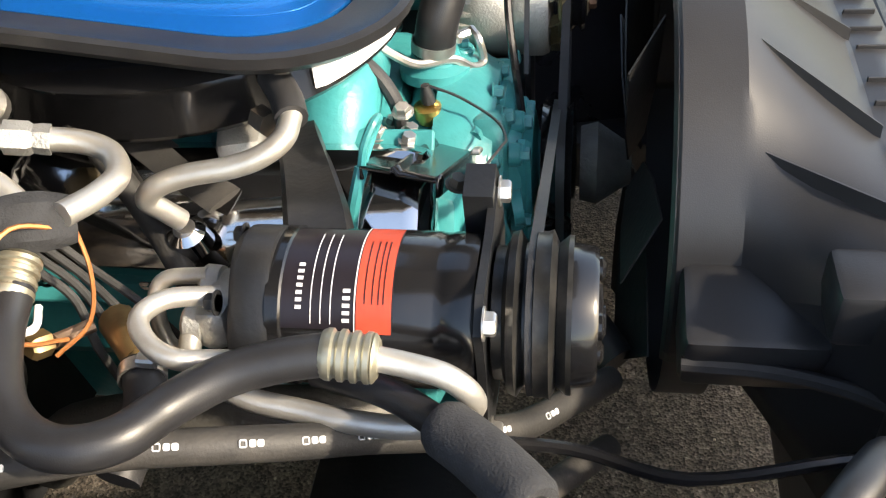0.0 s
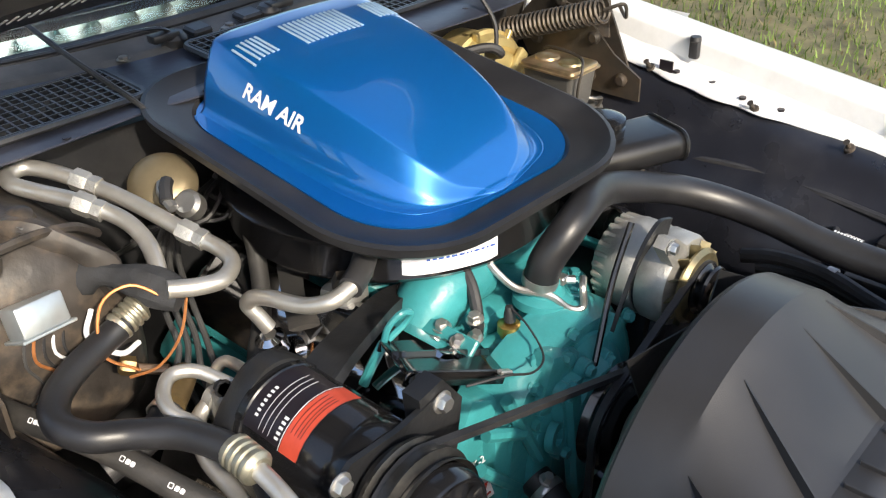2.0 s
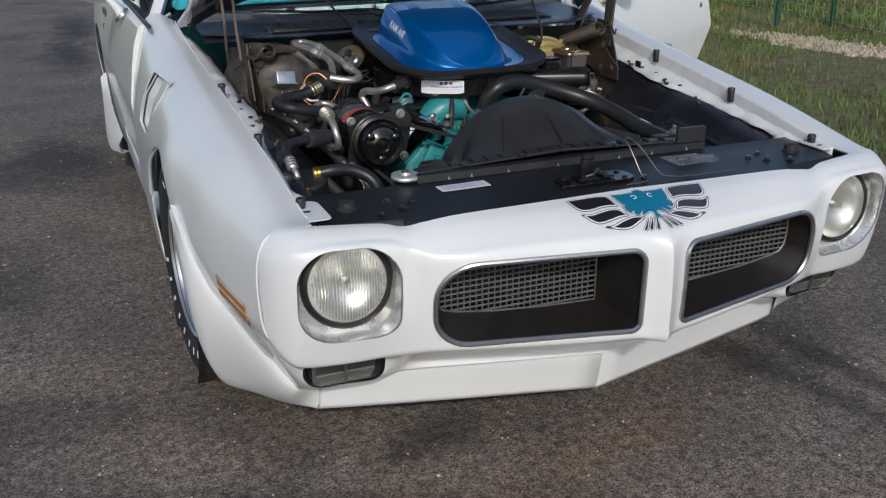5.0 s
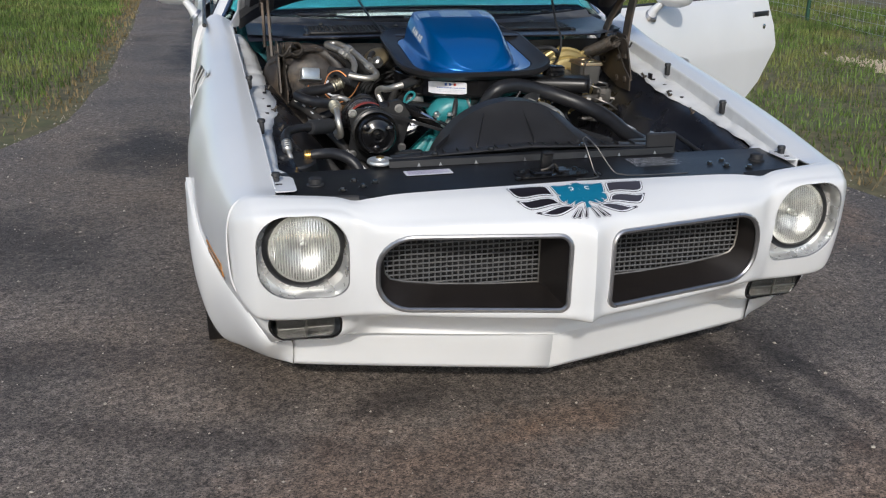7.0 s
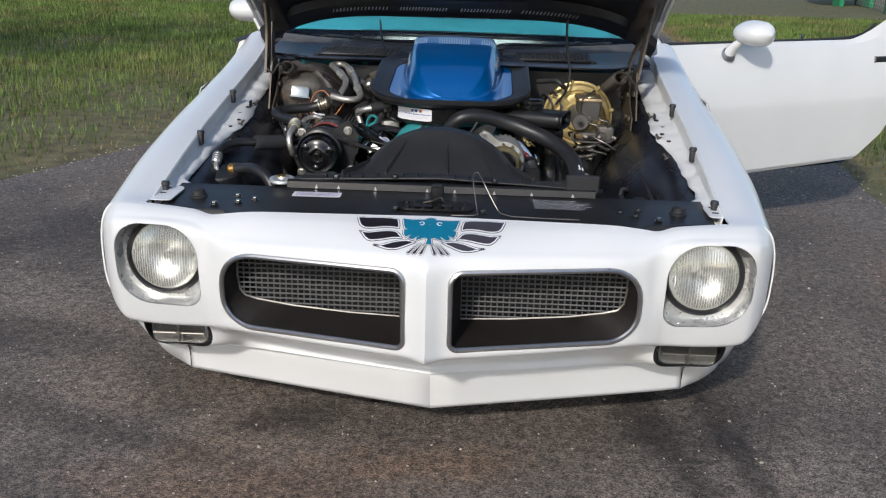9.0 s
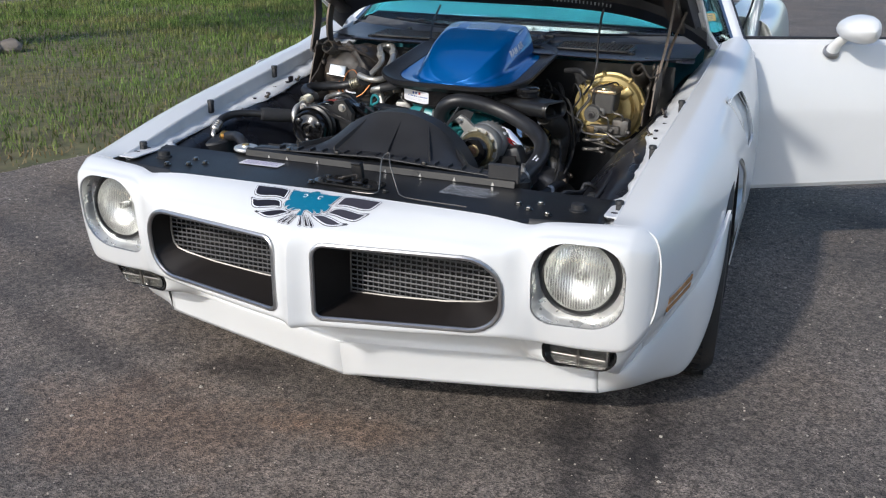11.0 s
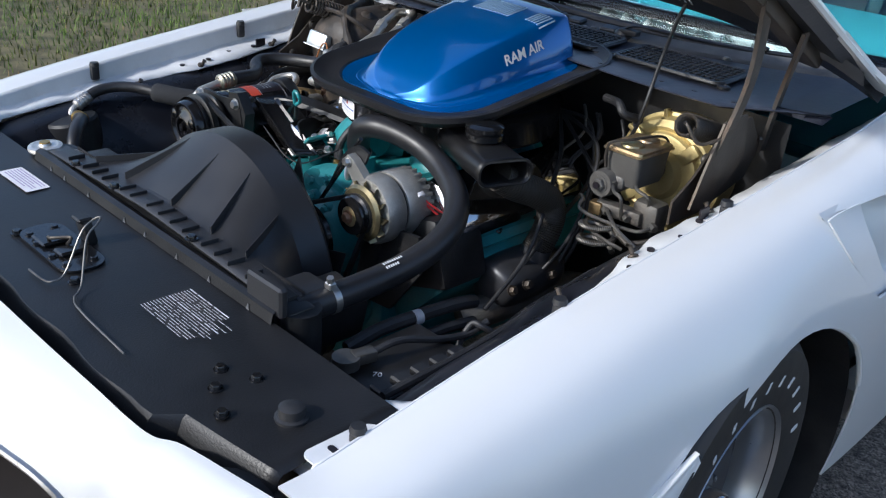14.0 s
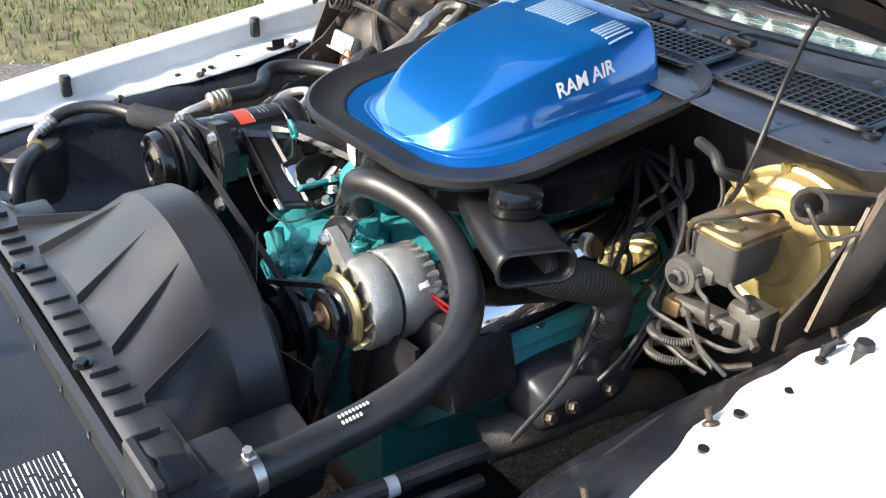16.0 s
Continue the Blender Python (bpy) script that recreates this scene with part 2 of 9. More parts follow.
def carve(ob, cutters, thick=0.0):
    """Cut the closed cutters (Geo) out of ob's mesh for good."""
    if thick:
        s = ob.modifiers.new("thickness", "SOLIDIFY")
        s.thickness, s.offset = thick, -1
    made = []
    for g in cutters:
        c = g.make("cutter", WHITE, smooth=0)
        made.append(c)
        b = ob.modifiers.new("cut", "BOOLEAN")
        b.operation, b.solver, b.object = "DIFFERENCE", "EXACT", c
    me = evaluated_mesh(ob)
    ob.modifiers.clear()
    old = ob.data
    ob.data = me
    bpy.data.meshes.remove(old)
    for c in made:
        d = c.data
        bpy.data.objects.remove(c)
        bpy.data.meshes.remove(d)
    me.polygons.foreach_set("use_smooth", [True] * len(me.polygons))
    me.set_sharp_from_angle(angle=radians(38))
    return ob


def lettering(text, size, m, material, parent, name="lettering", depth=0.0006, align="LEFT", shear=0.0, space=1.0, bold=0.0):
    cu = bpy.data.curves.new("text", "FONT")
    cu.body, cu.size, cu.extrude, cu.align_x, cu.offset, cu.shear, cu.space_character, cu.resolution_u = text, size, depth, align, size * bold, shear, space, 3
    tmp = new("text", cu)
    me = evaluated_mesh(tmp)
    bpy.data.objects.remove(tmp)
    me.transform(m)
    me.materials.clear()
    me.materials.append(material)
    ob = new(name, me)
    ob.parent = parent
    return ob


def basis(o, x, y):
    """Matrix with its origin at o and its x and y axes along the given ways."""
    x = Vector(x).normalized()
    z = x.cross(Vector(y)).normalized()
    y = z.cross(x)
    return Matrix(((x.x, y.x, z.x, o[0]), (x.y, y.y, z.y, o[1]), (x.z, y.z, z.z, o[2]), (0, 0, 0, 1)))


def round_rect(x0, x1, z0, z1, radii, seg=6):
    """Corner radii: lower x0, lower x1, upper x1, upper x0."""
    out = []
    for (cx, cz, a0), r in zip(((x0, z0, 180), (x1, z0, 270), (x1, z1, 0), (x0, z1, 90)), radii):
        px = cx + r if cx == x0 else cx - r
        pz = cz + r if cz == z0 else cz - r
        for k in range(seg + 1):
            a = radians(a0 + 90 * k / seg)
            out.append((px + r * math.cos(a), pz + r * math.sin(a)))
    return out

# ==== ground ====
def asphalt_material():
    m = mat("worn_asphalt", (0.134, 0.111, 0.093), 0.80, vary=0.32, scale=1.6, bump=0.0, dirt=(0.19, 0.135, 0.09), dirt_amt=0.45, dscale=0.9)
    nt = m.node_tree
    nd, ln = nt.nodes, nt.links
    b = nd["Principled BSDF"]
    tc = next(n for n in nd if n.type == "TEX_COORD")
    src = b.inputs["Base Color"].links[0].from_socket
    vo = nd.new("ShaderNodeTexVoronoi")
    vo.inputs["Scale"].default_value = 240
    ln.new(tc.outputs["Object"], vo.inputs["Vector"])
    mr = nd.new("ShaderNodeMapRange")
    mr.inputs["From Max"].default_value = 1.0
    mr.inputs["To Min"].default_value, mr.inputs["To Max"].default_value = 0.30, 1.95
    sp = nd.new("ShaderNodeSeparateColor")
    ln.new(vo.outputs["Color"], sp.inputs[0])
    ln.new(sp.outputs[0], mr.inputs["Value"])
    sc = nd.new("ShaderNodeVectorMath")
    sc.operation = "SCALE"
    ln.new(src, sc.inputs[0])
    ln.new(mr.outputs[0], sc.inputs["Scale"])
    # clumps of coarse and fine stone
    cl = nd.new("ShaderNodeTexNoise")
    cl.inputs["Scale"].default_value, cl.inputs["Detail"].default_value, cl.inputs["Roughness"].default_value = 34, 8, 0.75
    ln.new(tc.outputs["Object"], cl.inputs["Vector"])
    cr = nd.new("ShaderNodeMapRange")
    cr.inputs["From Min"].default_value, cr.inputs["From Max"].default_value = 0.36, 0.66
    cr.inputs["To Min"].default_value, cr.inputs["To Max"].default_value = 0.45, 1.6
    ln.new(cl.outputs["Fac"], cr.inputs["Value"])
    cs = nd.new("ShaderNodeVectorMath")
    cs.operation = "SCALE"
    ln.new(sc.outputs[0], cs.inputs[0])
    ln.new(cr.outputs[0], cs.inputs["Scale"])
    sc = cs
    # oil and damp stains, and cracks
    wv = nd.new("ShaderNodeTexNoise")
    wv.inputs["Scale"].default_value, wv.inputs["Detail"].default_value = 1.1, 5
    ln.new(tc.outputs["Object"], wv.inputs["Vector"])
    st = nd.new("ShaderNodeMapRange")
    st.inputs["From Min"].default_value, st.inputs["From Max"].default_value = 0.60, 0.70
    st.inputs["To Min"].default_value, st.inputs["To Max"].default_value = 1.0, 0.55
    ln.new(wv.outputs["Fac"], st.inputs["Value"])
    wp = nd.new("ShaderNodeTexNoise")
    wp.inputs["Scale"].default_value, wp.inputs["Detail"].default_value = 3.0, 4
    ln.new(tc.outputs["Object"], wp.inputs["Vector"])
    ad = nd.new("ShaderNodeVectorMath")
    ad.operation = "MULTIPLY_ADD"
    ad.inputs[1].default_value = (0.9, 0.9, 0.9)
    ln.new(wp.outputs["Color"], ad.inputs[0])
    ln.new(tc.outputs["Object"], ad.inputs[2])
    ck = nd.new("ShaderNodeTexVoronoi")
    ck.feature = "DISTANCE_TO_EDGE"
    ck.inputs["Scale"].default_value = 0.22
    ln.new(ad.outputs[0], ck.inputs["Vector"])
    cm = nd.new("ShaderNodeMapRange")
    cm.inputs["From Max"].default_value = 0.0016
    cm.inputs["To Min"].default_value = 0.45
    ln.new(ck.outputs["Distance"], cm.inputs["Value"])
    pm = nd.new("ShaderNodeMath")
    pm.operation = "MULTIPLY"
    ln.new(st.outputs[0], pm.inputs[0])
    ln.new(cm.outputs[0], pm.inputs[1])
    s2 = nd.new("ShaderNodeVectorMath")
    s2.operation = "SCALE"
    ln.new(sc.outputs[0], s2.inputs[0])
    ln.new(pm.outputs[0], s2.inputs["Scale"])
    # spilled oil, tyre scuff and rusty patches, each with its own ragged shape: x, y, half sizes, turn, tone
    last = s2.outputs[0]
    rg = nd.new("ShaderNodeTexNoise")
    rg.inputs["Scale"].default_value, rg.inputs["Detail"].default_value, rg.inputs["Roughness"].default_value = 5.0, 7, 0.7
    ln.new(tc.outputs["Object"], rg.inputs["Vector"])
    for x, y, rx, ry, turn, tone in STAINS:
        mpn = nd.new("ShaderNodeMapping")
        mpn.vector_type = "TEXTURE"
        mpn.inputs["Location"].default_value = (x, y, 0.09)
        mpn.inputs["Rotation"].default_value = (0, 0, radians(turn))
        mpn.inputs["Scale"].default_value = (rx, ry, 1)
        ln.new(tc.outputs["Object"], mpn.inputs["Vector"])
        le = nd.new("ShaderNodeVectorMath")
        le.operation = "LENGTH"
        ln.new(mpn.outputs[0], le.inputs[0])
        ma = nd.new("ShaderNodeMath")
        ma.operation = "MULTIPLY_ADD"
        ma.inputs[1].default_value = 2.2
        ln.new(rg.outputs["Fac"], ma.inputs[0])
        ln.new(le.outputs["Value"], ma.inputs[2])
        fr = nd.new("ShaderNodeMapRange")
        fr.inputs["From Min"].default_value, fr.inputs["From Max"].default_value = 1.35, 2.15
        fr.inputs["To Min"].default_value, fr.inputs["To Max"].default_value = 0.95, 0.0
        ln.new(ma.outputs[0], fr.inputs["Value"])
        tn = nd.new("ShaderNodeVectorMath")
        tn.operation = "MULTIPLY"
        tn.inputs[1].default_value = tone
        ln.new(last, tn.inputs[0])
        mx = nd.new("ShaderNodeMix")
        mx.data_type = "RGBA"
        ln.new(fr.outputs[0], mx.inputs["Factor"])
        ln.new(last, mx.inputs["A"])
        ln.new(tn.outputs[0], mx.inputs["B"])
        last = mx.outputs["Result"]
    ln.new(last, b.inputs["Base Color"])
    bp = nd.new("ShaderNodeBump")
    bp.inputs["Strength"].default_value, bp.inputs["Distance"].default_value = 0.6, 0.004
    ln.new(vo.outputs["Distance"], bp.inputs["Height"])
    ln.new(bp.outputs[0], b.inputs["Normal"])
    return m


OIL, DAMP, SCUFF, RUST = (0.26, 0.28, 0.33), (0.42, 0.42, 0.44), (0.60, 0.60, 0.62), (1.35, 1.14, 0.98)
STAINS = [(-1.24, 3.62, 0.42, 0.75, 0, OIL), (-1.04, 7.4, 0.26, 1.3, 0, OIL), (-0.94, 9.4, 0.26, 1.8, 0, OIL), (-1.73, 1.95, 0.55, 0.60, 20, DAMP), (0.66, 0.2, 0.09, 0.95, 11, DAMP), (0.86, 0.12, 0.06, 0.7, 8, DAMP), (-1.5, 0.85, 1.1, 0.16, -14, SCUFF), (-0.95, 0.2, 0.9, 0.09, -20, SCUFF), (0.8, 0.35, 0.35, 0.2, 30, SCUFF), (-0.45, 0.28, 0.24, 0.12, 15, DAMP), (0.06, 0.1, 0.24, 0.15, 0, RUST), (-0.5, -0.1, 0.5, 0.3, 10, RUST), (1.9, 1.6, 0.55, 0.2, 70, RUST), (0.5, -0.6, 0.7, 0.35, 30, RUST)]
ASPHALT = asphalt_material()
SOIL = mat("straw_and_soil", (0.135, 0.115, 0.055), 0.95, vary=0.5, scale=9, bump=0.9, bscale=60, dirt=(0.10, 0.12, 0.04), dirt_amt=0.8, dscale=1.6)


def left_edge(y):
    """Where the drive ends on the side of the car's right wheels."""
    return float(np.interp(y, [-60, -2, 0, 1.5, 2.8, 3.5, 4.5, 6, 10, 16, 60], [-9, -5.2, -3.9, -2.95, -2.52, -2.2, -1.83, -1.73, -1.76, -1.95, -4]))


def right_edge(y):
    return float(np.interp(y, [-60, -3, 0, 2.2, 4, 6.2, 10, 20, 60], [7, 3.2, 2.5, 2.28, 2.38, 2.55, 2.75, 2.95, 5]))


def build_ground():
    g = Geo()
    xs = [-900, -300, -100, -40] + list(np.linspace(-14, 14, 57)) + [40, 100, 300, 900]
    ys = [-900, -300, -80, -30] + list(np.linspace(-12, 24, 61)) + [40, 80, 200, 500, 1500]
    vs = []
    for y in ys:
        for x in xs:
            inside = min(x - left_edge(y), right_edge(y) - x)
            h = -0.006 if inside > 0.15 else 0.015 * min(1, max(0, 0.15 - inside)) + 0.02 * noise.noise((x * 0.7, y * 0.7, 0)) * (inside < -0.4)
            vs.append((x, y, GZ + h - 0.006))
    n = len(xs)
    g.add(vs, [(i * n + j, i * n + j + 1, (i + 1) * n + j + 1, (i + 1) * n + j) for i in range(len(ys) - 1) for j in range(n - 1)])
    tagged(g.make("ground", SOIL), "patchy mown grass and bare soil beside the drive", "ground", kind="structure")
    g = Geo()
    rows = []
    for y in np.linspace(-30, 45, 301):
        wob = 0.05 * noise.noise((0, y * 1.7, 3)) + 0.03 * noise.noise((0, y * 6, 3))
        wob2 = 0.05 * noise.noise((7, y * 1.7, 3)) + 0.03 * noise.noise((7, y * 6, 3))
        a, b = left_edge(y) + wob, right_edge(y) + wob2
        rows.append([(a - 0.03, y, GZ - 0.03)] + [(a + (b - a) * k / 12, y, GZ) for k in range(13)] + [(b + 0.03, y, GZ - 0.03)])
    g.rings(rows, closed=False)
    tagged(g.make("road", ASPHALT, smooth=60), "dark worn asphalt drive with stains and cracks", "drive", kind="structure")


def build_grass():
    rng = np.random.default_rng(3)
    vs, fs, straw_vs, straw_fs = [], [], [], []

    def blade(vs, fs, x, y, h, w, lean, ang):
        o = len(vs)
        dx, dy = math.cos(ang), math.sin(ang)
        vs.extend([(x - dy * w, y + dx * w, GZ), (x + dy * w, y - dx * w, GZ), (x + dx * lean, y + dy * lean, GZ + h)])
        fs.append((o, o + 1, o + 2))

    count = 0
    while count < 230000:
        x, y = rng.uniform(-10, 9), rng.uniform(-1.5, 17)
        if not (x < left_edge(y) - 0.02 or x > right_edge(y) + 0.02):
            continue
        edge = min(abs(x - left_edge(y)), abs(x - right_edge(y)))
        bare = noise.noise((x * 0.6, y * 0.6, 9))
        if rng.random() > (0.30 + edge * 1.3) or (bare > 0.30 and rng.random() < 0.5):
            continue
        far = 1 + 0.12 * max(0, y - 4)
        dry = edge < 0.12 + 0.30 * rng.random() * (1 + bare) or rng.random() < 0.06
        blade(straw_vs if dry else vs, straw_fs if dry else fs, x, y, rng.uniform(0.025, 0.075) * (0.6 if dry else 1) * min(1.3, far), rng.uniform(0.003, 0.006) * far, rng.uniform(0.0, 0.045), rng.uniform(0, 6.3))
        count += 1
    me = bpy.data.meshes.new("grass")
    me.from_pydata(vs, [], fs)
    m = mat("grass_blades", (0.115, 0.172, 0.040), 0.7, vary=0.4, scale=1.6, dirt=(0.26, 0.20, 0.09), dirt_amt=0.75, dscale=0.9, spec=0.25)
    nt = m.node_tree
    b = nt.nodes["Principled BSDF"]
    src = b.inputs["Base Color"].links[0].from_socket
    gi = nt.nodes.new("ShaderNodeNewGeometry")
    mr = nt.nodes.new("ShaderNodeMapRange")
    mr.inputs["To Min"].default_value, mr.inputs["To Max"].default_value = 0.55, 1.5
    nt.links.new(gi.outputs["Random Per Island"], mr.inputs["Value"])
    sc = nt.nodes.new("ShaderNodeVectorMath")
    sc.operation = "SCALE"
    nt.links.new(src, sc.inputs[0])
    nt.links.new(mr.outputs[0], sc.inputs["Scale"])
    nt.links.new(sc.outputs[0], b.inputs["Base Color"])
    me.materials.append(m)
    tagged(new("grass", me), "short mown green grass with dry patches", "grass", kind="stuff")
    me = bpy.data.meshes.new("dry_grass")
    me.from_pydata(straw_vs, [], straw_fs)
    me.materials.append(mat("straw_blades", (0.25, 0.185, 0.09), 0.8, vary=0.5, scale=6, dirt=(0.12, 0.13, 0.05), dirt_amt=0.5, dscale=2.5, spec=0.2))
    tagged(new("dry_grass", me), "dry straw-coloured grass along the drive's edge", "grass", kind="stuff")


build_ground()
build_grass()

# ==== car body ====
from mathutils.bvhtree import BVHTree

car = thing("car", "white two-door sports coupe with its hood open", "car")


def spline_rows(table, per):
    """Smooth rows through a table of rows of points."""
    cols = list(zip(*table))
    smooth = [catmull(c, per) for c in cols]
    return list(zip(*smooth))


# each row: x, then (y, z) from the hood gap over the top, down the front and under
NOSE = [
    (0.000, (0.064, 0.776), (0.015, 0.764), (-0.070, 0.728), (-0.108, 0.690), (-0.116, 0.600), (-0.116, 0.520), (-0.106, 0.464), (0.00, 0.452)),
    (0.050, (0.064, 0.775), (0.015, 0.762), (-0.052, 0.732), (-0.084, 0.700), (-0.088, 0.600), (-0.083, 0.510), (-0.072, 0.464), (0.02, 0.452)),
    (0.150, (0.066, 0.773), (0.02, 0.760), (-0.038, 0.731), (-0.068, 0.700), (-0.070, 0.600), (-0.064, 0.510), (-0.052, 0.466), (0.04, 0.452)),
    (0.300, (0.070, 0.770), (0.033, 0.757), (-0.014, 0.728), (-0.040, 0.698), (-0.038, 0.600), (-0.028, 0.510), (-0.016, 0.468), (0.07, 0.454)),
    (0.430, (0.076, 0.766), (0.045, 0.752), (0.008, 0.724), (-0.018, 0.694), (-0.010, 0.600), (0.004, 0.512), (0.018, 0.470), (0.10, 0.455)),
    (0.500, (0.082, 0.758), (0.057, 0.745), (0.028, 0.721), (0.008, 0.690), (0.012, 0.600), (0.024, 0.512), (0.04, 0.470), (0.12, 0.455)),
    (0.545, (0.092, 0.751), (0.072, 0.745), (0.048, 0.728), (0.034, 0.700), (0.034, 0.600), (0.048, 0.505), (0.066, 0.462), (0.14, 0.450)),
    (0.590, (0.106, 0.759), (0.088, 0.755), (0.065, 0.742), (0.040, 0.715), (0.044, 0.600), (0.072, 0.490), (0.092, 0.452), (0.155, 0.445)),
    (0.680, (0.120, 0.764), (0.100, 0.761), (0.072, 0.747), (0.046, 0.720), (0.055, 0.600), (0.084, 0.482), (0.104, 0.448), (0.165, 0.442)),
    (0.765, (0.135, 0.766), (0.115, 0.762), (0.084, 0.745), (0.060, 0.715), (0.068, 0.600), (0.096, 0.485), (0.116, 0.450), (0.170, 0.442)),
    (0.800, (0.150, 0.761), (0.130, 0.755), (0.102, 0.737), (0.082, 0.707), (0.086, 0.600), (0.106, 0.500), (0.125, 0.465), (0.178, 0.448)),
    (0.832, (0.170, 0.737), (0.156, 0.732), (0.138, 0.717), (0.124, 0.692), (0.126, 0.610), (0.136, 0.540), (0.148, 0.512), (0.185, 0.497)),
    (0.850, (0.190, 0.702), (0.188, 0.699), (0.184, 0.690), (0.180, 0.676), (0.178, 0.630), (0.181, 0.585), (0.187, 0.562), (0.197, 0.547)),
]


def build_nose():
    table = [[(r[0], *p) for p in r[1:]] for r in NOSE]
    half = spline_rows(table, 8)
    half = [catmull(r, 6) for r in half]
    rows = [[Vector((-p.x, p.y, p.z)) for p in r] for r in reversed(half[1:])] + half
    g = Geo().rings(rows, closed=False)
    ob = g.make("nose", WHITE, car, "smooth white body-coloured nose with two grille openings")
    tree = BVHTree.FromPolygons([tuple(v.co) for v in ob.data.vertices], [tuple(p.vertices) for p in ob.data.polygons])
    # normals face away from the car
    if ob.data.polygons[len(ob.data.polygons) // 2].normal.y > 0:
        ob.data.flip_normals()

    def front(x, z):
        hit = tree.ray_cast(Vector((x, -1, z)), Vector((0, 1, 0)))[0]
        return hit.y if hit else 0.1

    cut = []
    for s in (-1, 1):
        m = Matrix(((s, 0, 0, 0), (0, 0, -1, 0), (0, 1, 0, 0), (0, 0, 0, 1)))
        cut.append(Geo().prism(GRILLE, -0.095, 0.4, m))
        cut.append(Geo().prism(LAMPHOLE, -0.135, 0.4, m))
    carve(ob, cut, 0.004)
    return front, tree


GRILLE = round_rect(0.054, 0.503, 0.493, 0.686, (0.02, 0.075, 0.085, 0.03), 7)
LAMPHOLE = round_rect(0.566, 0.784, 0.514, 0.733, (0.050, 0.085, 0.075, 0.085), 8)
front, nose_tree = build_nose()


def build_grilles():
    for s in (-1, 1):
        tag = subpart("grille", "black recessed grille with fine egg-crate mesh and metal surround", car, "pair of grilles")
        # trim that follows the opening
        rim = []
        for x, z in GRILLE:
            rim.append((s * x, front(s * x, z) - 0.002, z))
        Geo().tube(rim, 0.0062, 8, smooth=False, closed=True).make("surround", TRIM, tag, "dull metal surround")
        # funnel to the mesh
        back = [(0.076, 0.509), (0.20, 0.514), (0.34, 0.526), (0.43, 0.540), (0.462, 0.549), (0.476, 0.566), (0.481, 0.60), (0.480, 0.645), (0.470, 0.668), (0.45, 0.679), (0.30, 0.683), (0.15, 0.683), (0.084, 0.682), (0.076, 0.674), (0.075, 0.60)]
        yb = lambda x: 0.078
        outer = [(s * p.x, front(s * p.x, p.z) + 0.002, p.z) for p in catmull([(x, 0, z) for x, z in GRILLE], 2, True)]
        c = Vector((0.28, 0.6))
        def ray_out(loop, ang):
            """Where the ray from the middle leaves the loop."""
            d = Vector((math.cos(ang), math.sin(ang)))
            best = None
            for i in range(len(loop)):
                p, q = Vector(loop[i - 1]) - c, Vector(loop[i]) - c
                e = q - p
                den = d.x * e.y - d.y * e.x
                if abs(den) < 1e-9:
                    continue
                t = (p.x * e.y - p.y * e.x) / den
                u = (p.x * d.y - p.y * d.x) / den
                if t > 0 and -1e-6 <= u <= 1 + 1e-6:
                    best = t if best is None else max(best, t)
            return c + d * best
        angs = sorted([math.atan2(z - c.y, x - c.x) for x, z in GRILLE] + [math.atan2(z - c.y, x - c.x) for x, z in back])
        r0, r1 = [], []
        for a in angs:
            p, q = ray_out(GRILLE, a), ray_out(back, a)
            r0.append((s * p.x, front(s * p.x, p.y) + 0.003, p.y))
            r1.append((s * q.x, yb(q.x), q.y))
        Geo().rings([r0, r1], cap0=False, cap1=False).make("funnel", FUNNEL, tag, "matt dark brown-black recess", smooth=30)
        Geo().tube([(s * x, yb(x) - 0.002, z) for x, z in back], 0.0032, 6, smooth=False, closed=True).make("mesh_frame", STEELDARK, tag)
        zlo = lambda x: float(np.interp(x, [p[0] for p in back[:6]], [p[1] for p in back[:6]]))
        for k in range(13):
            z = 0.5185 + 0.0128 * k
            x1 = 0.478 if z > 0.57 else float(np.interp(z, [0.509, 0.514, 0.526, 0.540, 0.549, 0.57], [0.08, 0.20, 0.34, 0.43, 0.46, 0.476]))
            if z < 0.68:
                Geo().tube([(s * 0.077, yb(0), z), (s * x1, yb(0), z)], 0.0024, 5, smooth=False).make("grille_bar", GRILLEBAR, tag)
        for k in range(26):
            x = 0.090 + 0.0151 * k
            Geo().tube([(s * x, yb(x) + 0.007, zlo(x)), (s * x, yb(x) + 0.007, 0.682)], 0.0021, 4, smooth=False).make("grille_upright", GRILLEBAR, tag)
        Geo().add([(s * 0.06, 0.12, 0.48), (s * 0.50, 0.13, 0.48), (s * 0.50, 0.13, 0.70), (s * 0.06, 0.12, 0.70)], [(0, 1, 2, 3)]).make("backing", BLACK, tag)


FUNNEL = mat("matt_brown_black", (0.013, 0.010, 0.009), 0.55, vary=0.2, scale=20, bump=0.2, bscale=400)
GRILLEBAR = mat("grey_grille_plastic", (0.13, 0.13, 0.132), 0.30, vary=0.1, scale=60)
build_grilles()


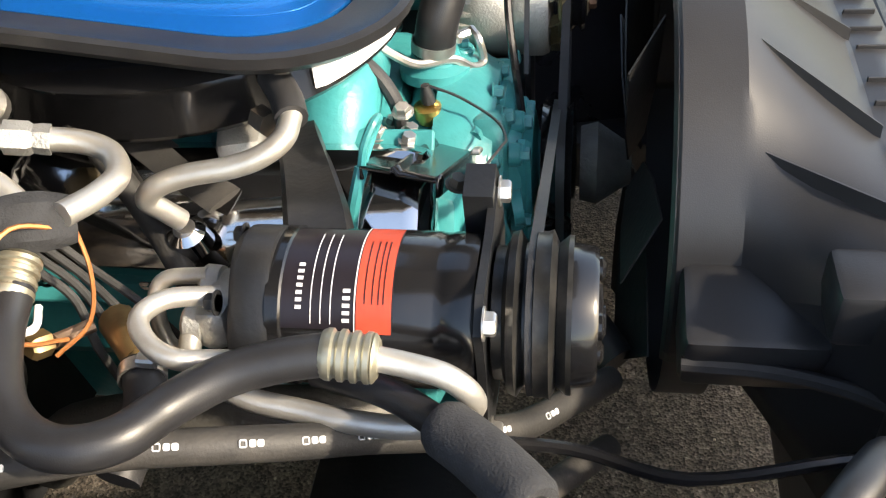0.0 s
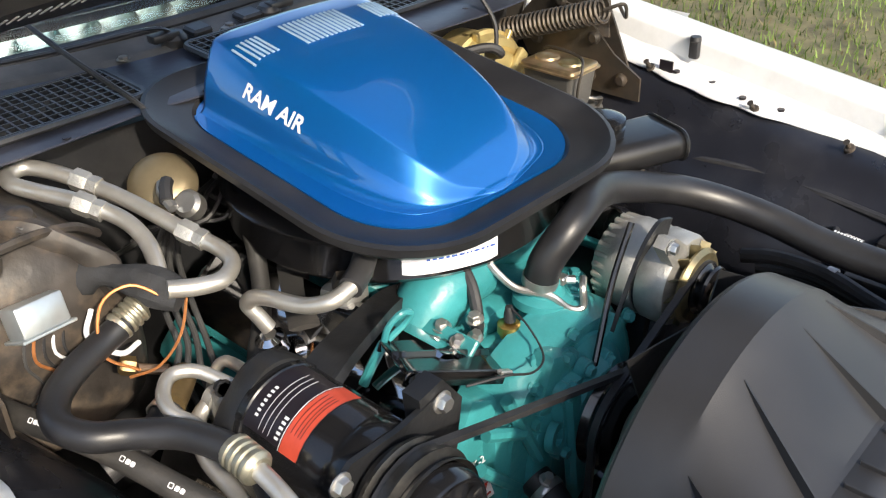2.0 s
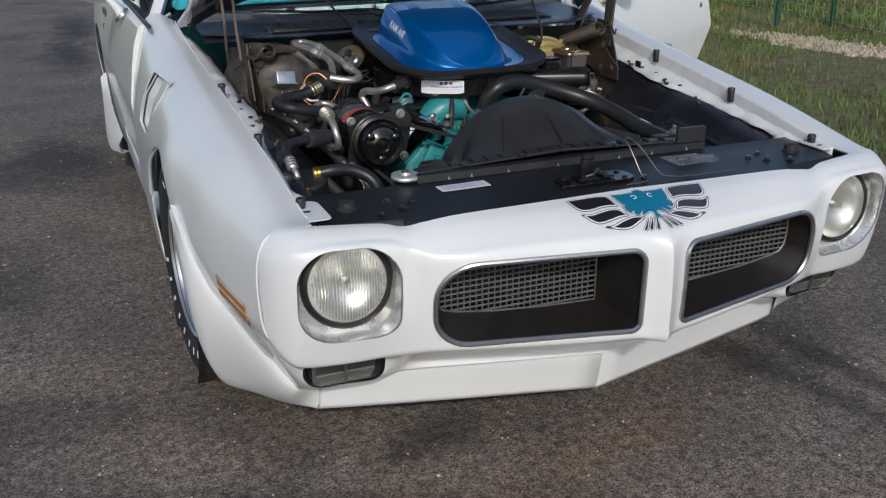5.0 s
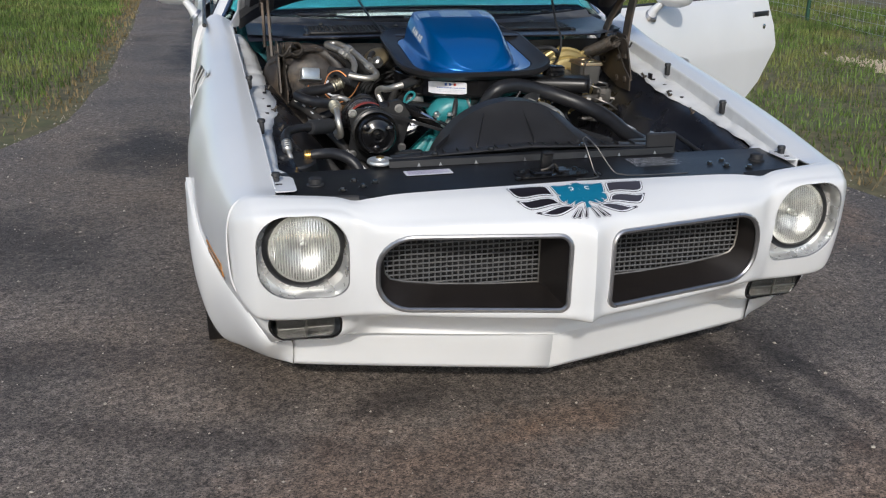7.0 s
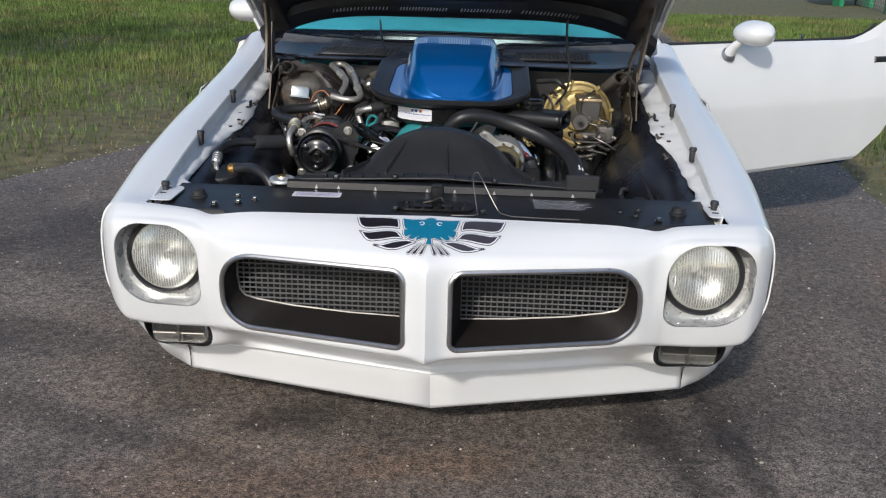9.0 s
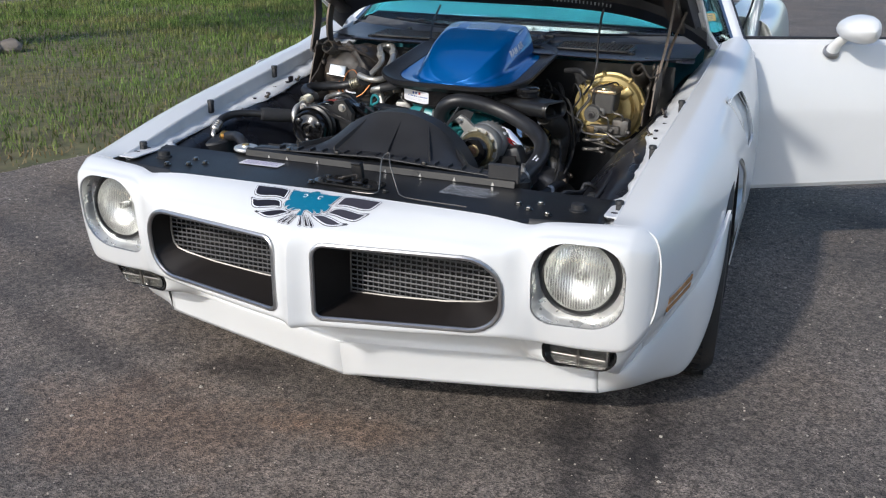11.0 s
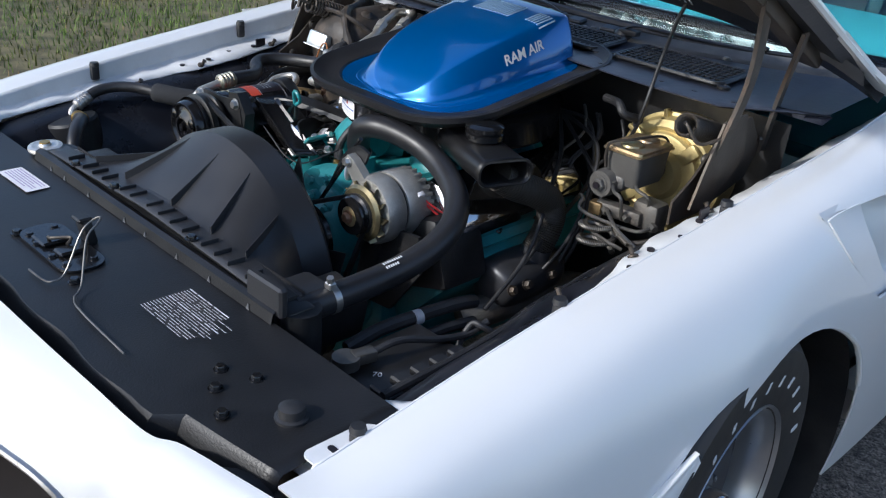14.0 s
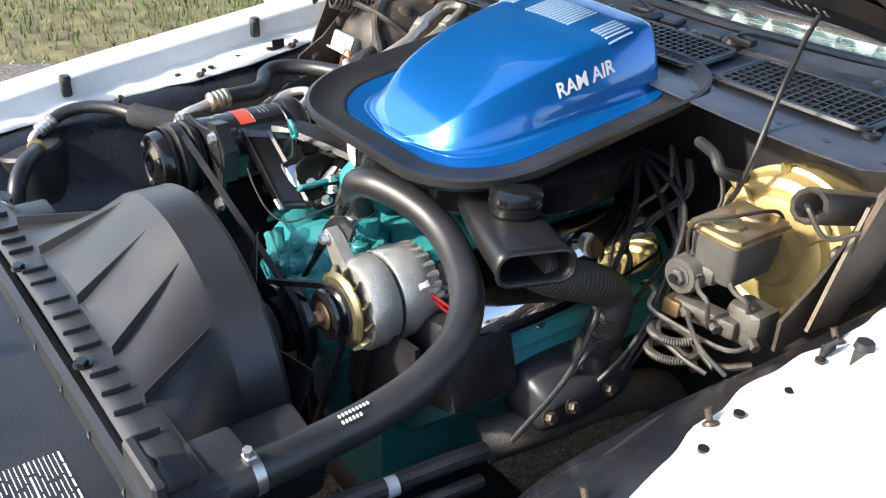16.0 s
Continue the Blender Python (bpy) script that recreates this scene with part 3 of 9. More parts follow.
def build_headlamps():
    for s in (-1, 1):
        h = subpart("headlamp", "round sealed-beam headlamp with fluted glass in a bright bezel", car, "pair of headlights")
        C = Vector((s * 0.668, 0.094, 0.637))
        ax = Vector((s * 0.04, -1, 0.06)).normalized()
        # bezel shell from the body opening in to the round lamp
        r0 = [(s * x, front(s * x, z) + 0.004, z) for x, z in LAMPHOLE]
        n = len(r0)
        q = ax.to_track_quat("Z", "Y").to_matrix()
        ctr = C - ax * 0.012
        r1 = []
        for p in r0:
            d = Vector(p) - ctr
            d -= ax * d.dot(ax)
            r1.append(tuple(ctr + d.normalized() * 0.101))
        mid = [tuple(a * 0.55 + b * 0.45 + (0.016 if i == 1 else 0) for i, (a, b) in enumerate(zip(p, t))) for p, t in zip(r0, r1)]
        Geo().rings([r0, mid, r1], cap0=False, cap1=False).make("bezel", BEZEL, h, "bright silvery lamp bezel")
        Geo().tube(r0, 0.0028, 6, per=2, closed=True).make("bezel_edge", TRIM, h)
        Geo().lathe([(0.103, -0.016), (0.100, -0.006), (0.096, -0.001), (0.0885, 0.002), (0.086, -0.004)], C, ax, 48, False, False).make("retaining_ring", BLACK, h, "dark metal retaining ring")
        prof = [(0.086 * math.sin(radians(a)), -0.006 + 0.02 * (math.cos(radians(a)))) for a in range(0, 91, 9)]
        Geo().lathe(list(reversed(prof)), C, ax, 48, False, False).make("lens", LENS, h, "fluted clear glass lens").visible_shadow = False
        g = Geo()
        for k in range(-12, 13):
            x = k * 0.0064
            w = math.sqrt(max(0, 0.078 ** 2 - x * x))
            pts = []
            for j in range(7):
                zz = -w + 2 * w * j / 6
                rr = math.sqrt(x * x + zz * zz) / 0.086
                loc = q @ Vector((x, zz, 0))
                pts.append(C + loc + ax * (-0.0075 + 0.02 * math.sqrt(max(0, 1 - rr * rr))))
            g.tube(pts, 0.0016, 4, smooth=False)
        g.make("lens_flute", LENS, h).visible_shadow = False
        # black back of the bezel shell
        off = lambda pts, k, dy: [tuple(Vector(p) + (Vector(p) - C).normalized() * k + Vector((0, dy, 0))) for p in pts]
        Geo().rings([off(r0, 0.002, 0.006), off(mid, 0.006, 0.006), off(r1, 0.004, 0.010)], cap0=False, cap1=False).make("bezel_back", BLACK, h, "black back of the lamp bezel")
        bowl = [(0.086 * math.sin(radians(a)), -0.008 - 0.05 * math.cos(radians(a))) for a in range(0, 91, 10)]
        Geo().lathe(bowl, C, ax, 40, False, False).make("reflector", BOWL, h)
        Geo().lathe([(0.009, -0.055), (0.009, -0.015), (0.004, -0.008)], C, ax, 12).make("bulb", BOWL, h)
        Geo().lathe([(0.096, 0.0), (0.104, -0.02), (0.095, -0.06)], C - ax * 0.012, ax, 30, False, False).make("bucket", BLACK, h)


BEZEL = mat("bezel_bright_metal", (0.80, 0.80, 0.78), 0.28, metal=0.7, vary=0.08, scale=30, bump=0.35, bscale=45)
build_headlamps()

# fender rows: y, then (x, z) from the hood gap outwards and down
FENDER = [
    (0.150, (0.725, 0.760), (0.788, 0.7600), (0.828, 0.742), (0.847, 0.690), (0.850, 0.610), (0.840, 0.530), (0.796, 0.456)),
    (0.215, (0.726, 0.763), (0.790, 0.768), (0.836, 0.747), (0.859, 0.692), (0.865, 0.610), (0.857, 0.530), (0.808, 0.446)),
    (0.330, (0.730, 0.785), (0.790, 0.790), (0.843, 0.768), (0.876, 0.705), (0.889, 0.610), (0.880, 0.520), (0.815, 0.395)),
    (0.500, (0.735, 0.816), (0.795, 0.820), (0.855, 0.796), (0.899, 0.725), (0.917, 0.630), (0.916, 0.570), (0.900, 0.505)),
    (0.700, (0.742, 0.847), (0.800, 0.851), (0.862, 0.826), (0.912, 0.752), (0.936, 0.670), (0.940, 0.580), (0.925, 0.450)),
    (0.890, (0.748, 0.872), (0.806, 0.876), (0.866, 0.852), (0.915, 0.790), (0.944, 0.715), (0.950, 0.560), (0.935, 0.380)),
    (1.060, (0.752, 0.894), (0.810, 0.898), (0.868, 0.874), (0.915, 0.805), (0.942, 0.700), (0.948, 0.540), (0.935, 0.340)),
    (1.250, (0.757, 0.918), (0.815, 0.923), (0.872, 0.898), (0.918, 0.815), (0.944, 0.690), (0.946, 0.500), (0.930, 0.290)),
    (1.480, (0.763, 0.948), (0.820, 0.954), (0.876, 0.928), (0.918, 0.840), (0.946, 0.700), (0.946, 0.480), (0.926, 0.270)),
    (1.745, (0.772, 1.002), (0.828, 1.028), (0.878, 0.990), (0.914, 0.875), (0.944, 0.710), (0.946, 0.480), (0.922, 0.265)),
]
HUB = Vector((0.815, 0.914, 0.414))
ARCH = (0, 1.028, 0.382)  # middle of the wheel opening


def build_fenders():
    for s in (-1, 1):
        table = [[(s * x, r[0] + (float(np.interp(z, [0.3, 0.71, 0.875, 0.96, 1.03], [-0.02, 0.005, 0.095, 0.073, 0.058])) if r[0] > 1.6 else 0), z) for x, z in r[1:]] for r in FENDER]
        rows = [catmull(r, 6) for r in spline_rows(table, 7)]
        g = Geo().rings(rows, closed=False)
        ob = g.make("fender", WHITE, car, "white front fender with wheel arch and rear air vent")
        mid = ob.data.polygons[len(ob.data.polygons) // 2]
        if mid.normal.x * s < 0:
            ob.data.flip_normals()
        arch = Geo().lathe([(0.354, 0.6), (0.354, 1.2)], ARCH, (s, 0, 0), 56)
        vo = [(1.318, 0.724), (1.345, 0.713), (1.42, 0.716), (1.488, 0.722), (1.496, 0.745), (1.455, 0.82), (1.412, 0.882), (1.388, 0.893), (1.28, 0.893), (1.172, 0.892), (1.168, 0.878), (1.225, 0.80)]
        vo = [(p.x, p.y) for p in catmull([(a, b, 0) for a, b in vo], 4, True)]
        vent = Geo().prism(vo, 0.8, 1.1, Matrix(((0, 0, s, 0), (1, 0, 0, 0), (0, 1, 0, 0), (0, 0, 0, 1))))
        carve(ob, [arch, vent], 0.004)
        # arch lip and inner wheel house
        Geo().lathe([(0.358, 0.70), (0.358, 0.925)], ARCH, (s, 0, 0), 56, False, False).make("wheelhouse", BLACK, car, "black wheel house")
        lip = [(s * (0.946 - 0.10 * max(0, math.sin(a) - 0.75)), ARCH[1] - 0.355 * math.cos(a), ARCH[2] + 0.355 * math.sin(a)) for a in np.linspace(0.95, 2.75, 22)]
        Geo().tube(lip, 0.006, 8, per=1).make("arch_lip", WHITE, car, "white rolled wheel arch lip")
        # extractor: a bulge that rises rearwards and ends over a sunk pocket
        skin = lambda z: float(np.interp(z, [0.69, 0.815, 0.90, 0.925], [0.944, 0.918, 0.873, 0.84]))
        rows = []
        for v in (-0.05, 0.0, 0.04, 0.10, 0.18, 0.3, 0.42, 0.54, 0.66, 0.78, 0.88, 0.94, 0.98, 1.05):
            yf, yr, z = 1.320 - 0.152 * v, 1.502 - 0.100 * v, 0.714 + 0.179 * v
            ui = 0.40 + 0.55 * max(0, v - 0.55) ** 1.5 + 0.9 * max(0, 0.30 - v) ** 1.5
            open_in = min(1, max(0, min(v - 0.03, 0.97 - v) / 0.10))
            row = []
            for u in (-0.06, 0.0, ui * 0.5, ui - 0.012, ui, ui + 0.035, ui + 0.07, ui + (1 - ui) * 0.45, ui + (1 - ui) * 0.75, 0.985, 1.06):
                dent = 0.007 if u <= ui else 0.007 + 0.040 * open_in * min(1, (u - ui) / 0.035) * max(0, min(1, (1.0 - u) / (1 - ui)))
                row.append((s * (skin(z) - dent), yf + (yr - yf) * u, z))
            rows.append(row)
        Geo().rings(rows, closed=False).make("air_vent", WHITE, car, "white fender air vent flap and pocket", smooth=35)
        lip = [(s * (skin(z) + 0.0005), y, z) for y, z in vo]
        Geo().tube(lip, 0.0022, 6, smooth=False, closed=True).make("vent_lip", WHITE, car, "white rolled vent lip")
        # plain marks where the maker's script stands behind the wheel
        for k in range(8):
            if k != 5:
                Geo().box((s * 0.9465, 1.455 + 0.023 * k, 0.640 + 0.003 * k), (0.0012, 0.011, 0.022), 0, (12, 0, 0)).make("script_bar", GREYINK, car)
        # inner gutter: a step down from the hood gap, a ribbed ledge, then the dark inner fender
        ys = np.linspace(0.20, 1.76, 110)
        ztop = lambda y: float(np.interp(y, [r[0] for r in FENDER], [r[1][1] for r in FENDER]))
        xin = lambda y: float(np.interp(y, [r[0] for r in FENDER], [r[1][0] for r in FENDER]))
        rows = []
        for y in ys:
            z0, x0 = ztop(y), xin(y)
            rip = 0.0018 * math.sin(y * 52) + 0.004 * noise.noise((y * 13, s, 0)) + 0.003 * noise.noise((y * 31, s, 4))
            drop = 0.028 + 0.022 * min(1, max(0, (y - 0.2) / 0.5))
            w = float(np.interp(y, [0.2, 0.36, 0.4, 0.6, 0.75, 0.9, 1.0, 1.16, 1.3, 1.55, 1.8], [0.075, 0.075, 0.018, 0.03, 0.038, 0.07, 0.078, 0.062, 0.066, 0.06, 0.03])) + 0.007 * noise.noise((y * 21, s * 5, 2))
            rows.append([(s * x0, y, z0), (s * (x0 - 0.003), y, z0 - 0.008), (s * (x0 - 0.004), y, z0 - drop + 0.006 + rip * 0.4), (s * (x0 - 0.010), y, z0 - drop + rip), (s * (x0 - 0.012 - w * 0.5), y, z0 - drop - 0.004 + rip), (s * (x0 - 0.012 - w), y, z0 - drop - 0.012)])
        ob = Geo().rings(rows, closed=False).make("fender_ledge", WHITE_IN, car, "white painted inner fender ledge with ripples")
        so = ob.modifiers.new("thickness", "SOLIDIFY")
        so.thickness = 0.003
        for y in (0.275, 0.64, 1.062):
            z0, x0 = ztop(y) - 0.03, xin(y) - 0.012
            b = Geo()
            b.box((s * x0, y, z0 + 0.012), (0.016, 0.02, 0.036), 0.005, (0, 0, 0), 2)
            b.lathe([(0.009, 0), (0.012, 0.004), (0.01, 0.012)], (s * x0, y, z0 + 0.026), (0, 0, 1), 10)
            b.make("hood_bumper", RUBBER, car, "black rubber hood stop")
        # drain holes and push clips along the ledge
        for k, y in enumerate((0.86, 0.93, 1.0, 1.07)):
            zz = ztop(y) - 0.0515
            Geo().lathe([(0.0065, 0), (0.0065, 0.004)], (s * (xin(y) - 0.048 - 0.012 * (k % 2)), y, zz - 0.001), (0, 0, 1), 12).make("drain_hole", DECALBLACK, car)
        for y in (0.72, 0.90, 1.12):
            Geo().lathe([(0.010, 0), (0.009, 0.004), (0.004, 0.006), (0.004, 0.018), (0.006, 0.020)], (s * (xin(y) - 0.072), y, ztop(y) - 0.058), (-s * 0.6, 0.2, 0.8), 10).make("push_clip", PHOS, car, "dark push clip")
        # dark inner fender
        rows = []
        for y in np.linspace(0.30, 1.60, 50):
            x0, z0 = xin(y) - 0.06, ztop(y) - 0.06
            bul = 0.07 * math.exp(-((y - 0.9) / 0.3) ** 2)
            rows.append([(s * (x0 + 0.03), y, z0 + 0.004), (s * (x0 - 0.02), y, z0 - 0.008), (s * (x0 - 0.055 - bul * 0.4), y, z0 - 0.05), (s * (x0 - 0.10 - bul), y, z0 - 0.14), (s * (x0 - 0.14 - bul), y, z0 - 0.26), (s * (x0 - 0.2 - bul), y, z0 - 0.40)])
        rows = [catmull(r, 4) for r in rows]
        for r in rows:
            for p in r:
                p.x += 0.006 * noise.noise((p.y * 7, p.z * 7, s))
        Geo().rings(rows, closed=False).make("inner_fender", INNER, car, "gloss black inner fender")


INNER = mat("gloss_black_inner", (0.011, 0.012, 0.017), 0.28, vary=0.25, scale=10, bump=0.35, bscale=14, dirt=(0.06, 0.06, 0.068), dirt_amt=0.4, dscale=6)
build_fenders()


def build_lower_front():
    # valance under the nose with two lamp pods, then the chin spoiler
    for s in (-1, 1):
        table = [
            [(0, 0.00, 0.441), (0, 0.06, 0.416), (0, 0.125, 0.385), (0, 0.145, 0.345), (0, 0.135, 0.325)],
            [(s * 0.25, 0.07, 0.443), (s * 0.25, 0.115, 0.421), (s * 0.25, 0.165, 0.395), (s * 0.25, 0.185, 0.355), (s * 0.25, 0.178, 0.332)],
            [(s * 0.47, 0.11, 0.446), (s * 0.47, 0.145, 0.429), (s * 0.47, 0.195, 0.402), (s * 0.47, 0.222, 0.362), (s * 0.47, 0.222, 0.337)],
            [(s * 0.545, 0.13, 0.455), (s * 0.545, 0.14, 0.435), (s * 0.545, 0.155, 0.405), (s * 0.545, 0.175, 0.37), (s * 0.545, 0.225, 0.340)],
            [(s * 0.60, 0.14, 0.450), (s * 0.60, 0.138, 0.437), (s * 0.60, 0.148, 0.405), (s * 0.60, 0.162, 0.366), (s * 0.60, 0.225, 0.342)],
            [(s * 0.72, 0.15, 0.449), (s * 0.72, 0.146, 0.437), (s * 0.72, 0.155, 0.405), (s * 0.72, 0.170, 0.368), (s * 0.72, 0.245, 0.330)],
            [(s * 0.80, 0.172, 0.456), (s * 0.796, 0.178, 0.440), (s * 0.780, 0.190, 0.405), (s * 0.765, 0.208, 0.37), (s * 0.752, 0.255, 0.325)],
            [(s * 0.832, 0.205, 0.495), (s * 0.822, 0.220, 0.465), (s * 0.802, 0.238, 0.42), (s * 0.782, 0.258, 0.375), (s * 0.758, 0.295, 0.318)],
            [(s * 0.850, 0.270, 0.510), (s * 0.842, 0.285, 0.475), (s * 0.820, 0.310, 0.425), (s * 0.803, 0.330, 0.385), (s * 0.772, 0.345, 0.318)],
        ]
        rows = [catmull(r, 5) for r in spline_rows(table, 6)]
        ob = Geo().rings(rows, closed=False).make("valance", WHITE, car, "white lower valance")
        if ob.data.polygons[len(ob.data.polygons) // 2].normal.y > 0:
            ob.data.flip_normals()
        tree = BVHTree.FromPolygons([tuple(v.co) for v in ob.data.vertices], [tuple(p.vertices) for p in ob.data.polygons])
        hole = round_rect(0.578, 0.758, 0.364, 0.438, (0.034, 0.045, 0.02, 0.02), 6)
        carve(ob, [Geo().prism(hole, -0.22, -0.05, Matrix(((s, 0, 0, 0), (0, 0, -1, 0), (0, 1, 0, 0), (0, 0, 0, 1))))], 0.004)
        lamp = subpart("parking_lamp", "clear ribbed parking lamp with metal cross in dark recess", car, "pair of parking lamps")
        yy = lambda x, z: (tree.ray_cast(Vector((x, -1, z)), Vector((0, 1, 0)))[0] or Vector((0, 0.15, 0))).y
        r0 = [(s * x, yy(s * x, z) + 0.002, z) for x, z in hole]
        r1 = [(s * (0.665 + (x - 0.665) * 0.86), yy(s * x, z) + 0.04, 0.405 + (z - 0.405) * 0.8) for x, z in hole]
        Geo().rings([r0, r1], cap0=False, cap1=False).make("recess", BLACK, lamp, "black recess")
        Geo().tube(r0, 0.0035, 6, per=1, closed=True).make("rim", GLOSSBLACK, lamp)
        ins = round_rect(0.592, 0.740, 0.370, 0.431, (0.016, 0.016, 0.012, 0.012), 5)
        a = [(s * x, 0.172 - (z - 0.37) * 0.2, z) for x, z in ins]
        b = [(s * (0.667 + (x - 0.667) * 0.95), 0.163 - (z - 0.37) * 0.2, 0.4005 + (z - 0.4005) * 0.92) for x, z in ins]
        Geo().rings([[(p[0], 0.184, p[2]) for p in a], a, b]).make("lens", CLEAR, lamp, "clear ribbed lens").visible_shadow = False
        Geo().rings([[(p[0], 0.215, p[2]) for p in a], [(p[0], 0.186, p[2]) for p in a]]).make("reflector", CAPSILVER, lamp)
        g = Geo()
        g.tube([(s * 0.60, 0.155, 0.402), (s * 0.735, 0.155, 0.402)], 0.0021, 6, smooth=False)
        g.tube([(s * 0.667, 0.160, 0.374), (s * 0.667, 0.150, 0.428)], 0.0028, 6, smooth=False)
        g.lathe([(0.0065, -0.003), (0.0065, 0.003)], (s * 0.667, 0.153, 0.402), (0, -1, 0), 10)
        g.make("cross_bar", STEELDARK, lamp, "thin metal cross")
        # chin spoiler half
        table = [
            [(0, 0.150, 0.330), (0, 0.148, 0.300), (0, 0.158, 0.25), (0, 0.168, 0.208)],
            [(s * 0.35, 0.232, 0.335), (s * 0.35, 0.230, 0.305), (s * 0.35, 0.238, 0.258), (s * 0.35, 0.245, 0.214)],
            [(s * 0.60, 0.292, 0.345), (s * 0.60, 0.288, 0.315), (s * 0.60, 0.294, 0.265), (s * 0.60, 0.300, 0.220)],
            [(s * 0.692, 0.312, 0.348), (s * 0.692, 0.310, 0.318), (s * 0.692, 0.316, 0.268), (s * 0.692, 0.322, 0.223)],
        ]
        rows = [catmull(r, 4) for r in spline_rows(table, 5)]
        top = [[Vector((r[0].x, r[0].y + 0.05, r[0].z + 0.006))] + r for r in rows]
        ob = Geo().rings(top, closed=False).make("chin_spoiler", WHITE, car, "white angled chin spoiler")
        m = ob.modifiers.new("thickness", "SOLIDIFY")
        m.thickness = 0.004
        # side spat that runs from the spoiler up to the wheel arch
        T = catmull([(s * 0.693, 0.302, 0.300), (s * 0.752, 0.285, 0.316), (s * 0.808, 0.348, 0.388), (s * 0.865, 0.460, 0.456), (s * 0.907, 0.520, 0.528), (s * 0.934, 0.605, 0.600), (s * 0.948, 0.720, 0.662)], 6)
        E = catmull([(s * 0.693, 0.322, 0.223), (s * 0.755, 0.400, 0.213), (s * 0.822, 0.500, 0.206), (s * 0.885, 0.580, 0.212), (s * 0.925, 0.590, 0.315), (s * 0.948, 0.606, 0.480), (s * 0.953, 0.722, 0.650)], 6)
        rows = []
        for i, (a, b) in enumerate(zip(T, E)):
            d = b - a
            bul = Vector((s * 0.7, -0.5, 0)).normalized() * min(0.022, d.length * 0.12) * min(1, i / 5)
            rows.append([a + Vector((-s * 0.012, 0.004, 0.0)), a + Vector((s * 0.004, -0.003, 0.004)), a + d * 0.12 + bul * 0.75, a + d * 0.4 + bul, a + d * 0.75 + bul * 0.7, b, b + Vector((-s * 0.03, 0.012, 0.004))])
        ob = Geo().rings([catmull(r, 3) for r in rows], closed=False).make("spat", WHITE, car, "white flared air deflector ahead of the wheel")
        # side marker
        mk = subpart("side_marker", "amber side marker lamp in two bars", car, "pair of side markers")
        O, U, V = Vector((s * 0.8595, 0.222, 0.527)), Vector((s * 0.0325, 0.150, 0.0165)), Vector((s * 0.006, 0, 0.046))
        out = Vector((s, -0.2, 0)) * 0.004
        for a, b, nm, mt in ((0.10, 0.42, "lens", AMBER), (0.56, 0.90, "lens", AMBER)):
            c = [O + V * a, O + U + V * (a + 0.02), O + U + V * b, O + V * b]
            Geo().rings([[p - out * 2 for p in c], [p + out for p in c]]).make(nm, mt, mk)
        fr = [O - V * 0.05 - U * 0.02, O + U * 1.03 - V * 0.03, O + U * 1.03 + V * 1.03, O - U * 0.02 + V * 1.03]
        Geo().tube(fr, 0.0018, 5, smooth=False, closed=True).make("frame", TRIM, mk)


build_lower_front()


